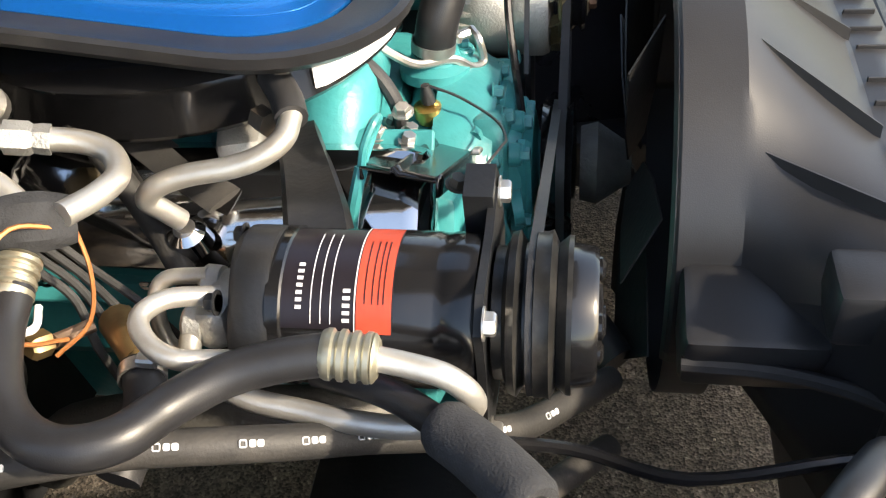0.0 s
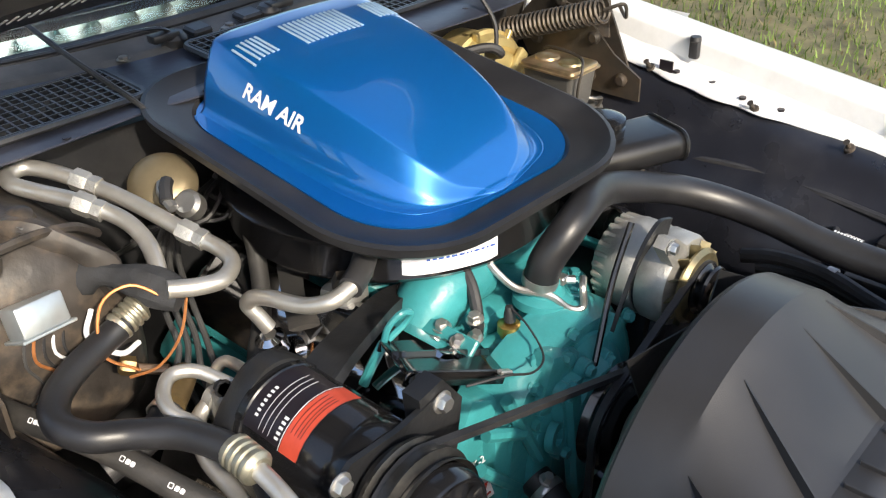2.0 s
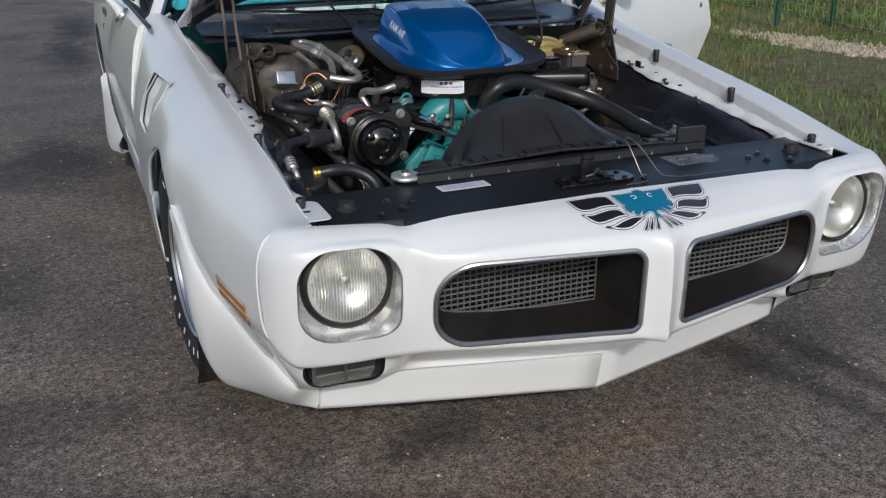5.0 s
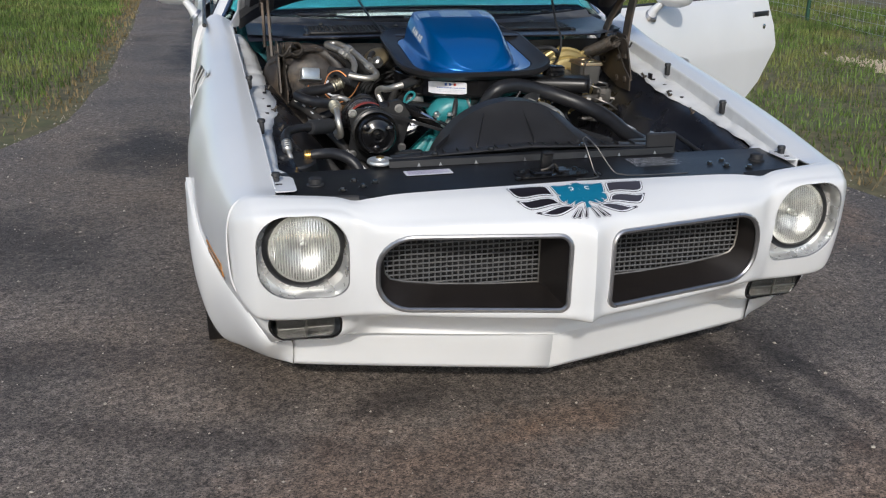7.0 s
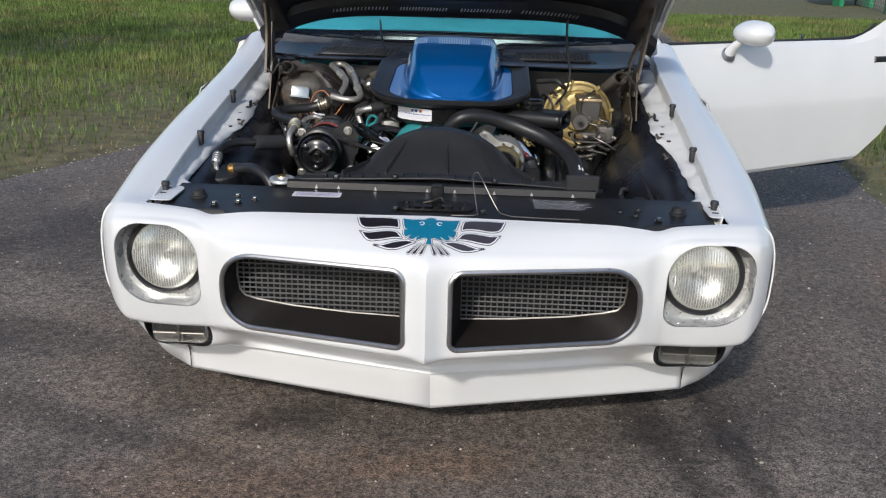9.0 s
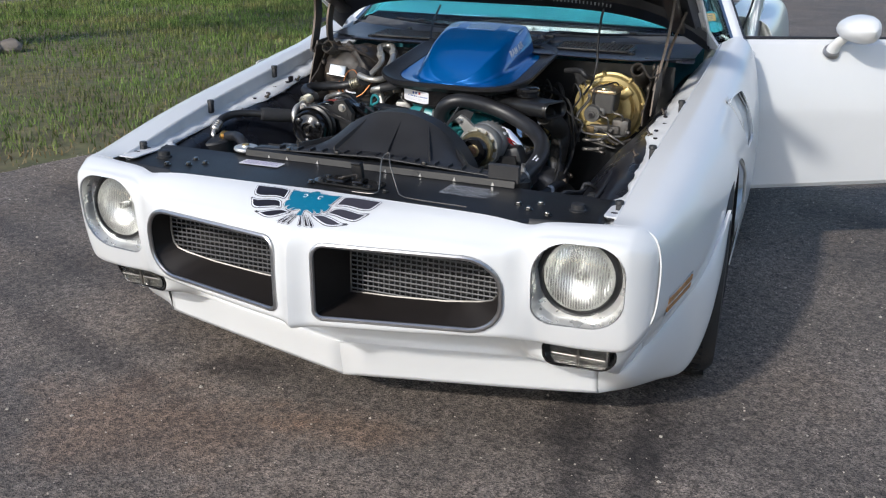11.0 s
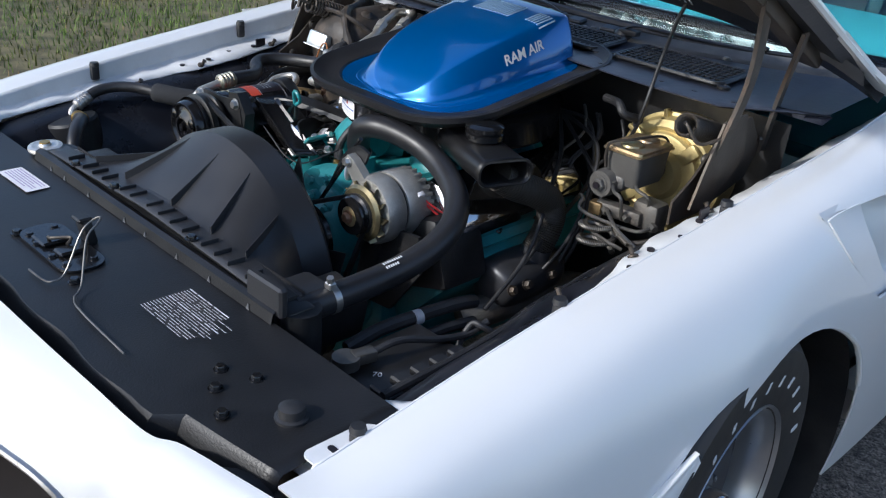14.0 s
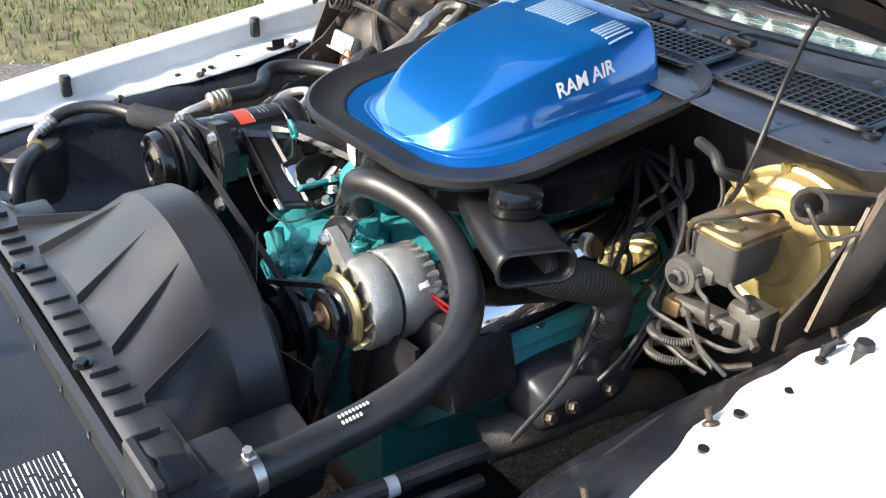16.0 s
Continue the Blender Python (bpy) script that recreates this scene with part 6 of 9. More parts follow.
def build_air_cleaner():
    a = thing("air_cleaner", "black air cleaner with rubber seal and blue metallic hood scoop", "air cleaner")
    # drum
    C = (0, 1.135, 0)
    Geo().lathe([(0.10, 0.80), (0.13, 0.832), (0.22, 0.830), (0.236, 0.832), (0.243, 0.84), (0.245, 0.885), (0.25, 0.895), (0.24, 0.902), (0.1, 0.905)], C, (0, 0, 1), 72).make("drum", GLOSSBLACK, a, "black enamelled filter drum")
    # rubber seal: wide dished band
    outs = [(0.200, 0.925, 1.372, 0.11, 0.09, -0.004), (0.207, 0.915, 1.381, 0.115, 0.095, 0.006), (0.225, 0.897, 1.400, 0.125, 0.105, 0.008), (0.245, 0.878, 1.418, 0.14, 0.115, 0.013), (0.258, 0.865, 1.431, 0.15, 0.12, 0.022), (0.264, 0.858, 1.438, 0.155, 0.125, 0.020), (0.262, 0.860, 1.436, 0.155, 0.125, 0.008), (0.244, 0.878, 1.418, 0.14, 0.115, -0.008), (0.205, 0.918, 1.378, 0.115, 0.095, -0.014)]
    rings = []
    for hw, y0, y1, rf, rr, dz in outs:
        rings.append([(x, y, ring_z(y) + dz) for x, y in seal_outline(hw, y0, y1, rf, rr)])
    Geo().rings(rings, loop=True).make("hood_seal", SEAL, a, "wide black rubber seal ring")
    # blue base plate
    o = seal_outline(0.203, 0.922, 1.375, 0.112, 0.092)
    Geo().rings([[(x, y, ring_z(y) - 0.012) for x, y in o], [(x, y, ring_z(y) + 0.004) for x, y in o], [(x * 0.96, 1.14 + (y - 1.14) * 0.96, ring_z(y) + 0.003) for x, y in o]], cap0=False).make("scoop_base", BLUE, a, "blue metallic base plate")
    # scoop: sections from nose to tail: y, half width at foot, half width at shoulder, top height above base
    S = [(0.940, 0.048, 0.024, 0.004), (0.955, 0.098, 0.066, 0.019), (0.980, 0.126, 0.092, 0.042), (1.02, 0.144, 0.111, 0.065), (1.08, 0.156, 0.125, 0.084), (1.15, 0.164, 0.134, 0.097), (1.22, 0.169, 0.140, 0.105), (1.30, 0.172, 0.144, 0.108), (1.338, 0.172, 0.145, 0.106)]
    table = []
    for y, wf, ws, h in S:
        b = ring_z(y) + 0.002
        table.append([(-wf - 0.022, y, b), (-wf, y, b + h * 0.06), (-wf + (wf - ws) * 0.35, y, b + h * 0.42), (-ws, y, b + h * 0.82), (-ws * 0.87, y, b + h * 0.952), (-ws * 0.45, y, b + h * 0.985), (0, y, b + h), (ws * 0.45, y, b + h * 0.985), (ws * 0.87, y, b + h * 0.952), (ws, y, b + h * 0.82), (wf - (wf - ws) * 0.35, y, b + h * 0.42), (wf, y, b + h * 0.06), (wf + 0.022, y, b)])
    rows = [catmull(r, 5) for r in spline_rows(table, 7)]
    front_row = [Vector((p.x * 0.15, 0.926, ring_z(0.926) + 0.002)) for p in rows[0]]
    g = Geo().rings([front_row] + rows, closed=False)
    sc = g.make("scoop", BLUE, a, "blue metallic shaker scoop open at the rear", smooth=50)
    so = sc.modifiers.new("thickness", "SOLIDIFY")
    so.thickness, so.offset = 0.005, -1
    tree = BVHTree.FromPolygons([tuple(v.co) for v in sc.data.vertices], [tuple(p.vertices) for p in sc.data.polygons])
    # grey lining at the open tail
    Geo().rings([[(x, 1.36, z) for x, z in ((-0.15, 0.975), (-0.13, 1.05), (0.13, 1.05), (0.15, 0.975))], [(x, 1.25, z) for x, z in ((-0.15, 0.96), (-0.13, 1.04), (0.13, 1.04), (0.15, 0.96))]], cap0=False).make("scoop_lining", BLACK, a)
    # louvres on top
    def top(x, y):
        h = tree.ray_cast(Vector((x, y, 1.3)), Vector((0, 0, -1)))[0]
        return h.z if h else 1.05
    for cx, n, w in ((0, 13, 0.0085), (-0.118, 6, 0.008), (0.118, 6, 0.008)):
        for k in range(n):
            x = cx + (k - (n - 1) / 2) * w
            y0, y1 = (1.235, 1.300) if cx == 0 else (1.245, 1.295)
            pts = [(x, y, top(x, y) + 0.0003) for y in np.linspace(y0, y1, 5)]
            Geo().tube(pts, 0.0026, 6, smooth=False, flat=0.55).make("louvre", LOUVRE, a)
    # side lettering, laid on the flank
    for s in (-1, 1):
        back = 0.0 if s < 0 else 0.014
        p0 = Vector((s * 0.171, 1.258 - back, 1.018))
        p1 = Vector((s * 0.158, 1.148 - back, 0.992))
        rearward = (p0 - p1).normalized()
        along = rearward if s > 0 else -rearward
        up = Vector((-s * 0.36, 0.0, 0.93))
        start = p1 if s > 0 else p0
        m = basis(start + Vector((s * 0.004, 0, -0.008)), along, up)
        ob = lettering("RAM AIR", 0.030, m, LETTER, a, "lettering", 0.0006, "LEFT", 0.12, 1.0, 0.022)
        me = ob.data
        for v in me.vertices:
            hit = tree.ray_cast(Vector((s * 0.4, v.co.y, v.co.z)), Vector((-s, 0, 0)))[0]
            if hit:
                v.co.x = hit.x + s * 0.0008
    # sticker on the drum
    g = Geo()
    n = 10
    a0, a1 = math.atan2(0.945 - 1.135, -0.176), math.atan2(0.90 - 1.135, -0.052)
    R = 0.2462
    pts = []
    for k in range(n + 1):
        t = a0 + (a1 - a0) * k / n
        pts.append((R * math.cos(t), 1.135 + R * math.sin(t)))
    g.rings([[(x, y, 0.8465 if 0 < i < n else 0.849), (x, y, 0.886 if 0 < i < n else 0.8835)] for i, (x, y) in enumerate(pts)], closed=False)
    st = g.make("sticker", LABEL, a, "white rounded sticker with small coloured emblems")
    def on_drum(u, z):
        t = a0 + (a1 - a0) * u
        return Vector(((R + 0.0008) * math.cos(t), 1.135 + (R + 0.0008) * math.sin(t), z))
    for u, mt in ((0.44, BLUEINK), (0.55, BLUEINK), (0.67, REDINK)):
        Geo().add([on_drum(u, 0.874), on_drum(u + 0.065, 0.874), on_drum(u + 0.065, 0.882), on_drum(u, 0.882)], [(0, 1, 2, 3)]).make("emblem", mt, st)
    for u0, u1, z, mt in ((0.24, 0.92, 0.8655, BLUEINK), (0.30, 0.86, 0.859, GREYINK), (0.24, 0.9, 0.8545, GREYINK)):
        k = u0
        rng = random.Random(int(z * 1000))
        while k < u1:
            w = rng.uniform(0.02, 0.06)
            h = 0.0030 if mt is BLUEINK else 0.0009
            Geo().add([on_drum(k, z), on_drum(k + w, z), on_drum(k + w, z + h), on_drum(k, z + h)], [(0, 1, 2, 3)]).make("print_bar", mt, st)
            k += w + 0.02
    # snorkel: flattened duct to the front left corner
    path = catmull([(0.12, 1.03, 0.858), (0.20, 0.980, 0.862), (0.29, 0.938, 0.864), (0.374, 0.906, 0.864)], 5)
    rings = []
    for i, p in enumerate(path):
        t = (path[min(i + 1, len(path) - 1)] - path[max(i - 1, 0)]).normalized()
        sd = t.cross(Vector((0, 0, 1))).normalized()
        rings.append([p + sd * u + Vector((0, 0, v)) for u, v in round_rect(-0.054, 0.054, -0.023, 0.025, (0.02,) * 4, 4)])
    sn = Geo().rings(rings, cap1=False).make("snorkel", SNORK, a, "black moulded intake snorkel")
    sn.modifiers.new("t", "SOLIDIFY").thickness = 0.003
    Geo().tube(rings[-1], 0.0035, 6, per=1, closed=True).make("snorkel_lip", SNORK, a)
    Geo().lathe([(0.037, 0), (0.038, 0.012), (0.034, 0.014), (0.038, 0.018), (0.038, 0.026), (0.03, 0.03), (0.018, 0.031)], (0.266, 0.958, 0.892), (0, 0, 1), 32).make("vacuum_motor", GLOSSBLACK, a, "round black vacuum motor")
    Geo().lathe([(0.013, 0), (0.013, 0.02)], (-0.235, 0.99, 0.862), (-0.5, -0.6, 0), 6).make("clip", PHOS, a)
    g = Geo()
    g.box((-0.200, 0.983, 0.880), (0.05, 0.016, 0.04), 0.004, (0, 0, 48))
    g.make("outlet_flange", PHOS, a, "worn metal outlet flange")
    Geo().tube([(-0.200, 0.982, 0.884), (-0.230, 0.962, 0.880), (-0.256, 0.951, 0.875)], 0.0155, 12, 4).make("elbow", RUBBER, a, "black rubber elbow")


SEAL = mat("black_seal_rubber", (0.018, 0.018, 0.02), 0.42, vary=0.2, scale=12, bump=0.12, bscale=500, dirt=(0.06, 0.06, 0.062), dirt_amt=0.3, dscale=6)
LOUVRE = mat("pale_blue_louvre", (0.30, 0.45, 0.62), 0.35, metal=0.2, vary=0.05)
SNORK = mat("satin_black_enamel", (0.01, 0.01, 0.011), 0.33, vary=0.2, scale=15, dirt=(0.06, 0.055, 0.05), dirt_amt=0.25, dscale=9)
build_air_cleaner()


CAPZINC = mat("stamped_zinc_cap", (0.66, 0.66, 0.64), 0.38, metal=0.7, vary=0.12, scale=90)


def build_shroud():
    t = thing("fan_shroud", "black plastic fan shroud with arched hump and moulded ribs", "fan shroud")
    rows = []
    ys = [0.375, 0.40, 0.418, 0.424, 0.44, 0.465, 0.49, 0.515, 0.538, 0.545, 0.552, 0.58, 0.604, 0.612]
    for y in ys:
        # straight ramp from the flange to the crease, then a plain cylinder
        k = min(1, max(0, (y - 0.421) / 0.124))
        row = []
        for a in np.linspace(-100, 100, 49):
            ca, sa = math.cos(radians(a)), math.sin(radians(a))
            R = 0.262 if y < 0.61 else 0.257
            arc = Vector((-0.008 + R * sa, 0, 0.627 + R * ca))
            # flat topped box that the hump grows from
            f = a / 100
            bx = 0.40 * f * 1.25 if abs(f) < 0.8 else 0.40 * math.copysign(1, f)
            bz = 0.792 - 0.02 * abs(f) if abs(f) < 0.8 else 0.776 - (abs(f) - 0.8) * 1.6
            flat = Vector((bx * (1 - 0.12 * k), 0, bz))
            p = flat.lerp(arc, k)
            row.append((p.x, y, p.z))
        rows.append(row)
    ob = Geo().rings(rows, closed=False).make("hump", PLASTIC, t, smooth=16)
    so = ob.modifiers.new("thickness", "SOLIDIFY")
    so.thickness, so.offset = 0.004, -1
    tree = BVHTree.FromPolygons([tuple(v.co) for v in ob.data.vertices], [tuple(p.vertices) for p in ob.data.polygons])
    def zt(x, y):
        h = tree.ray_cast(Vector((x, y, 1.3)), Vector((0, 0, -1)))[0]
        return h.z if h else 0.78
    # ridges that fan out on the hump, and short ribs on the flange
    for x0, x1, y1 in ((-0.27, -0.20, 0.53), (-0.15, -0.10, 0.53), (0.02, 0.015, 0.52), (0.15, 0.10, 0.53), (0.255, 0.185, 0.53)):
        rr = []
        y0 = 0.418
        za, zb = zt(x0, y0) + 0.013, zt(x1, y1)
        for u in np.linspace(0, 1, 11):
            x, y = x0 + (x1 - x0) * u, y0 + (y1 - y0) * u
            z = zt(x, y)
            top = max(z + 0.0006, za + (zb - za) * u)
            rr.append([(x - 0.003, y, z - 0.004), (x - 0.0012, y, top), (x + 0.0012, y, top), (x + 0.003, y, z - 0.004)])
        Geo().rings(rr).make("gusset", PLASTIC, t, smooth=0)
    for x in (-0.31, -0.25, -0.21, -0.17, -0.10, -0.06, 0.0, 0.04, 0.08, 0.12, 0.18, 0.22, 0.26, 0.31):
        Geo().box((x, 0.397, 0.7925 - 0.03 * abs(x)), (0.003, 0.034, 0.009), 0.0008).make("rib", PLASTIC, t)
    for x in (-0.28, -0.12, 0.15, 0.352):
        Geo().hexhead((x, 0.381, zt(x, 0.385)), (0, 0, 1), 0.0085, 0.008).make("bolt", GLOSSBLACK, t)
    # flange and steps at each end
    for s in (-1, 1):
        g = Geo()
        g.box((0.02 + s * 0.345, 0.43, 0.745), (0.065, 0.11, 0.06), 0.008, (0, 0, 0), 2)
        g.box((0.01 + s * 0.295, 0.535, 0.665), (0.10, 0.13, 0.08), 0.01, (0, s * 12, 0), 2)
        g.make("end_step", PLASTIC, t)
    Geo().box((0.385, 0.37, 0.79), (0.09, 0.016, 0.05), 0.004, (0, 0, 0), 1).make("clamp_plate", PLASTIC, t)
    # lower wrap of the opening
    Geo().lathe([(0.260, 0.555), (0.260, 0.608)], (-0.008, 0, 0.627), (0, 1, 0), 60, False, False).make("fan_ring", PLASTIC, t)
    Geo().rings([[(x, 0.43, 0.78), (x, 0.44, 0.45), (x, 0.44, 0.28)] for x in np.linspace(-0.38, 0.40, 9)], closed=False).make("back_sheet", PLASTIC, t)
    # radiator with cap
    r = thing("radiator", "black radiator with filler neck and bright pressure cap", "radiator")
    Geo().box((0.0, 0.405, 0.52), (0.86, 0.055, 0.50), 0.01, (0, 0, 0), 2).make("core", BLACK, r)
    for s in (-1, 1):
        Geo().tube([(s * 0.415, 0.41, 0.765), (s * 0.415, 0.41, 0.55), (s * 0.415, 0.41, 0.30)], 0.034, 14, per=2).make("side_tank", BLACK, r)
    ax = Vector((0, -0.05, 1)).normalized()
    Geo().lathe([(0.02, -0.035), (0.02, 0), (0.025, 0.002)], (-0.43, 0.385, 0.762), ax, 20).make("filler_neck", BLACK, r)
    Geo().lathe([(0.034, 0), (0.0355, 0.004), (0.034, 0.009), (0.026, 0.011), (0.024, 0.010), (0.013, 0.0105), (0.011, 0.015), (0.006, 0.0155)], (-0.43, 0.385, 0.765), ax, 36).make("cap", CAPZINC, r, "bright stamped radiator cap")
    Geo().lathe([(0.011, 0), (0.0105, 0.003)], (-0.43, 0.384, 0.7795), ax, 16).make("cap_rivet", BRASS, r, "brass rivet")
    Geo().tube([(-0.40, 0.40, 0.765), (-0.37, 0.42, 0.77), (-0.34, 0.43, 0.765)], 0.007, 8).make("overflow_nozzle", STEEL, r)


build_shroud()


def build_engine():
    e = thing("engine", "large V8 engine painted teal with chrome valve covers", "engine")
    # block and front cover
    Geo().box((0, 1.10, 0.50), (0.34, 0.60, 0.34), 0.02, (0, 0, 0), 2).make("block", TEAL, e, "teal cast engine block")
    for s in (-1, 1):
        Geo().box((s * 0.185, 1.105, 0.60), (0.17, 0.53, 0.20), 0.02, (0, s * 45, 0), 2).make("cylinder_head", TEAL, e)
    g = Geo()
    g.rings([catmull([(x * k, y, 0.60 + z * k) for x, z in ((-0.14, -0.16), (-0.165, 0.0), (-0.13, 0.12), (-0.04, 0.16), (0.05, 0.16), (0.12, 0.11), (0.15, 0.0), (0.13, -0.16))], 3, True) for y, k in ((0.86, 1.0), (0.825, 1.0), (0.81, 0.94), (0.795, 0.90))])
    g.make("timing_cover", TEAL, e, "teal cast timing cover")
    # water pump: ribbed casting with bosses
    g = Geo()
    g.lathe([(0.095, 0), (0.095, 0.018), (0.075, 0.03), (0.06, 0.05), (0.035, 0.055), (0.03, 0.08)], (0.0, 0.805, 0.64), (0, -1, 0), 30)
    g.make("water_pump", TEAL, e, "teal water pump casting")
    Geo().box((-0.06, 0.80, 0.70), (0.07, 0.04, 0.09), 0.012, (0, 20, 0), 2).make("pump_boss", TEAL, e)
    Geo().box((0.07, 0.80, 0.68), (0.06, 0.04, 0.10), 0.012, (0, -20, 0), 2).make("pump_boss", TEAL, e)
    Geo().box((-0.09, 0.80, 0.58), (0.05, 0.035, 0.12), 0.01, (0, 10, 0), 2).make("pump_boss", TEAL, e)
    for k in range(9):
        a = radians(20 + 40 * k)
        Geo().hexhead((0.0 + 0.098 * math.cos(a), 0.80, 0.65 + 0.098 * math.sin(a)), (0, -1, 0), 0.008, 0.012).make("pump_bolt", TEAL, e)
    # crossover, thermostat neck and intake runners
    Geo().tube([(-0.11, 0.90, 0.700), (-0.06, 0.872, 0.705), (0.0, 0.865, 0.722), (0.06, 0.872, 0.722), (0.12, 0.90, 0.71)], 0.034, 14).make("crossover", TEAL, e, "teal coolant crossover")
    Geo().lathe([(0.042, 0), (0.042, 0.012), (0.03, 0.018), (0.026, 0.035), (0.026, 0.045)], (0.01, 0.868, 0.755), (0.12, 0, 1), 24).make("thermostat_housing", TEAL, e)
    Geo().box((0, 1.08, 0.725), (0.24, 0.36, 0.06), 0.02, (0, 0, 0), 2).make("intake_manifold", TEAL, e, "teal intake manifold")
    for s in (-1, 1):
        for y in (0.975, 1.06, 1.15, 1.23):
            Geo().tube([(s * 0.04, 1.09 + (y - 1.09) * 0.5, 0.765), (s * 0.10, y, 0.775), (s * 0.16, y, 0.745), (s * 0.20, y, 0.69)], lambda u: 0.038 - 0.004 * u, 12, flat=1.1).make("intake_runner", TEAL, e)
    g = Geo()
    g.tube([(-0.03, 0.945, 0.795), (-0.085, 0.953, 0.798), (-0.130, 0.957, 0.770), (-0.165, 0.96, 0.715)], lambda u: 0.036 + 0.010 * math.sin(math.pi * u), 16)
    g.make("front_runner", TEAL, e, "smooth teal manifold horn")
    Geo().box((-0.20, 1.03, 0.80), (0.055, 0.045, 0.05), 0.008, (0, 0, 15), 2).make("carburettor_link", CASTALU, e)
    Geo().box((0, 1.13, 0.785), (0.16, 0.2, 0.05), 0.01).make("carburettor", CASTALU, e)
    # mounting bosses and flats on the right front face
    g = Geo()
    g.box((-0.17, 0.852, 0.62), (0.13, 0.06, 0.18), 0.012, (0, 28, 0), 2)
    g.box((-0.235, 0.862, 0.575), (0.12, 0.05, 0.14), 0.01, (0, 35, 0), 2)
    g.box((-0.05, 0.765, 0.60), (0.03, 0.02, 0.22), 0.006, (0, -8, 0), 1)
    g.make("head_face", TEAL, e, "teal cylinder head face")
    for x, y, z in ((-0.10, 0.798, 0.71), (-0.135, 0.80, 0.665), (-0.05, 0.785, 0.735), (0.10, 0.79, 0.72), (-0.09, 0.79, 0.545), (-0.20, 0.81, 0.56)):
        Geo().hexhead((x, y, z), (0, -1, 0.2), 0.009, 0.012).make("bolt", TEAL, e)
    for x, y in ((-0.125, 0.985), (0.12, 0.985), (-0.15, 0.905), (-0.11, 0.885)):
        Geo().hexhead((x, y, 0.782), (-0.2, 0, 1), 0.009, 0.010).make("bolt", STEEL, e)
    # cast detail on the front of the engine: filler box, lug ring, ribs and bosses
    Geo().rings([[(-0.03 + x * k, y, 0.655 + z * k) for x, z in round_rect(-0.05, 0.06, -0.06, 0.055, (0.016,) * 4, 4)] for y, k in ((0.805, 1.08), (0.775, 1.0), (0.766, 0.9))]).make("pump_cover", TEAL, e, "teal bolted pump cover")
    for x, z in ((-0.072, 0.70), (0.022, 0.70), (-0.074, 0.605), (0.02, 0.602), (-0.026, 0.712)):
        Geo().lathe([(0.014, 0), (0.013, 0.012), (0.012, 0.013)], (x, 0.778, z), (0, -1, 0), 14).make("boss", TEAL, e)
        Geo().hexhead((x, 0.765, z), (0, -1, 0), 0.0085, 0.010).make("bolt", TEAL, e)
    Geo().lathe([(0.012, -0.006), (0.022, -0.006), (0.022, 0.006), (0.012, 0.006), (0.012, -0.006)], (-0.085, 0.77, 0.634), (0.2, -1, 0.1), 24, False, False).make("lifting_lug", TEAL, e, "teal ring lug")
    for a, b in (((-0.15, 0.80, 0.72), (-0.10, 0.785, 0.60)), ((-0.19, 0.80, 0.69), (-0.13, 0.79, 0.66)), ((-0.12, 0.80, 0.55), (-0.20, 0.80, 0.64)), ((-0.09, 0.815, 0.735), (-0.01, 0.80, 0.735)), ((0.05, 0.80, 0.72), (0.09, 0.79, 0.60))):
        Geo().tube([a, b], 0.009, 8, smooth=False).make("casting_rib", TEAL, e)
    for x, y, z in ((-0.17, 0.90, 0.765), (-0.155, 0.868, 0.745), (-0.085, 0.905, 0.745), (0.075, 0.862, 0.765), (0.045, 0.842, 0.765)):
        Geo().lathe([(0.015, -0.02), (0.015, 0.004), (0.013, 0.006)], (x, y, z), (0, -0.2, 1), 12).make("boss", TEAL, e)
        Geo().hexhead((x, y - 0.001, z + 0.006), (0, -0.2, 1), 0.008, 0.008).make("bolt", TEAL if x > 0 else STEEL, e)
    # paint marks
    m = basis((-0.205, 0.818, 0.570), (1, -0.12, 0.1), (0.0, 0.25, 1))
    Geo().prism(round_rect(-0.002, 0.05, -0.006, 0.026, (0.001,) * 4, 1), 0.004, 0.0046, m).make("tag", LABEL, e, "small white tag with red letters")
    lettering("OK-2", 0.014, basis((-0.205, 0.822, 0.625), (1, -0.12, 0.1), (0.0, 0.25, 1)) @ Matrix.Translation((0, 0, 0.004)), LETTER, e, "tag_letters")
    lettering("YZ", 0.026, m @ Matrix.Translation((0.004, 0, 0.0052)), REDINK, e, "tag_letters")
    # valve covers
    for s in (-1, 1):
        v = []
        y0 = 0.865 if s > 0 else 0.838
        for y, k in ((y0, 0.80), (y0 + 0.008, 0.95), (y0 + 0.022, 1.0), (1.25, 1.0), (1.265, 0.95), (1.273, 0.8)):
            prof = [(-0.075, 0), (-0.072, 0.03), (-0.06, 0.058), (-0.035, 0.07), (0.035, 0.07), (0.06, 0.058), (0.072, 0.03), (0.075, 0)]
            c, sn = math.cos(radians(42)), math.sin(radians(42))
            v.append([(s * (0.218 + u * k * c + w * k * sn), y, 0.725 - u * k * sn + w * k * c) for u, w in prof])
        Geo().rings(v).make("valve_cover", CHROME, e, "polished chrome valve cover")
        g = Geo()
        g.box((s * 0.218, 1.065, 0.723), (0.19, 0.44, 0.008), 0.002, (0, s * 42, 0))
        g.make("cover_rail", TEAL, e)
        for y in (0.90, 1.02, 1.14, 1.25):
            Geo().hexhead((s * 0.275, y, 0.682), (s, 0, 0.9), 0.007, 0.008).make("cover_bolt", CHROME, e)
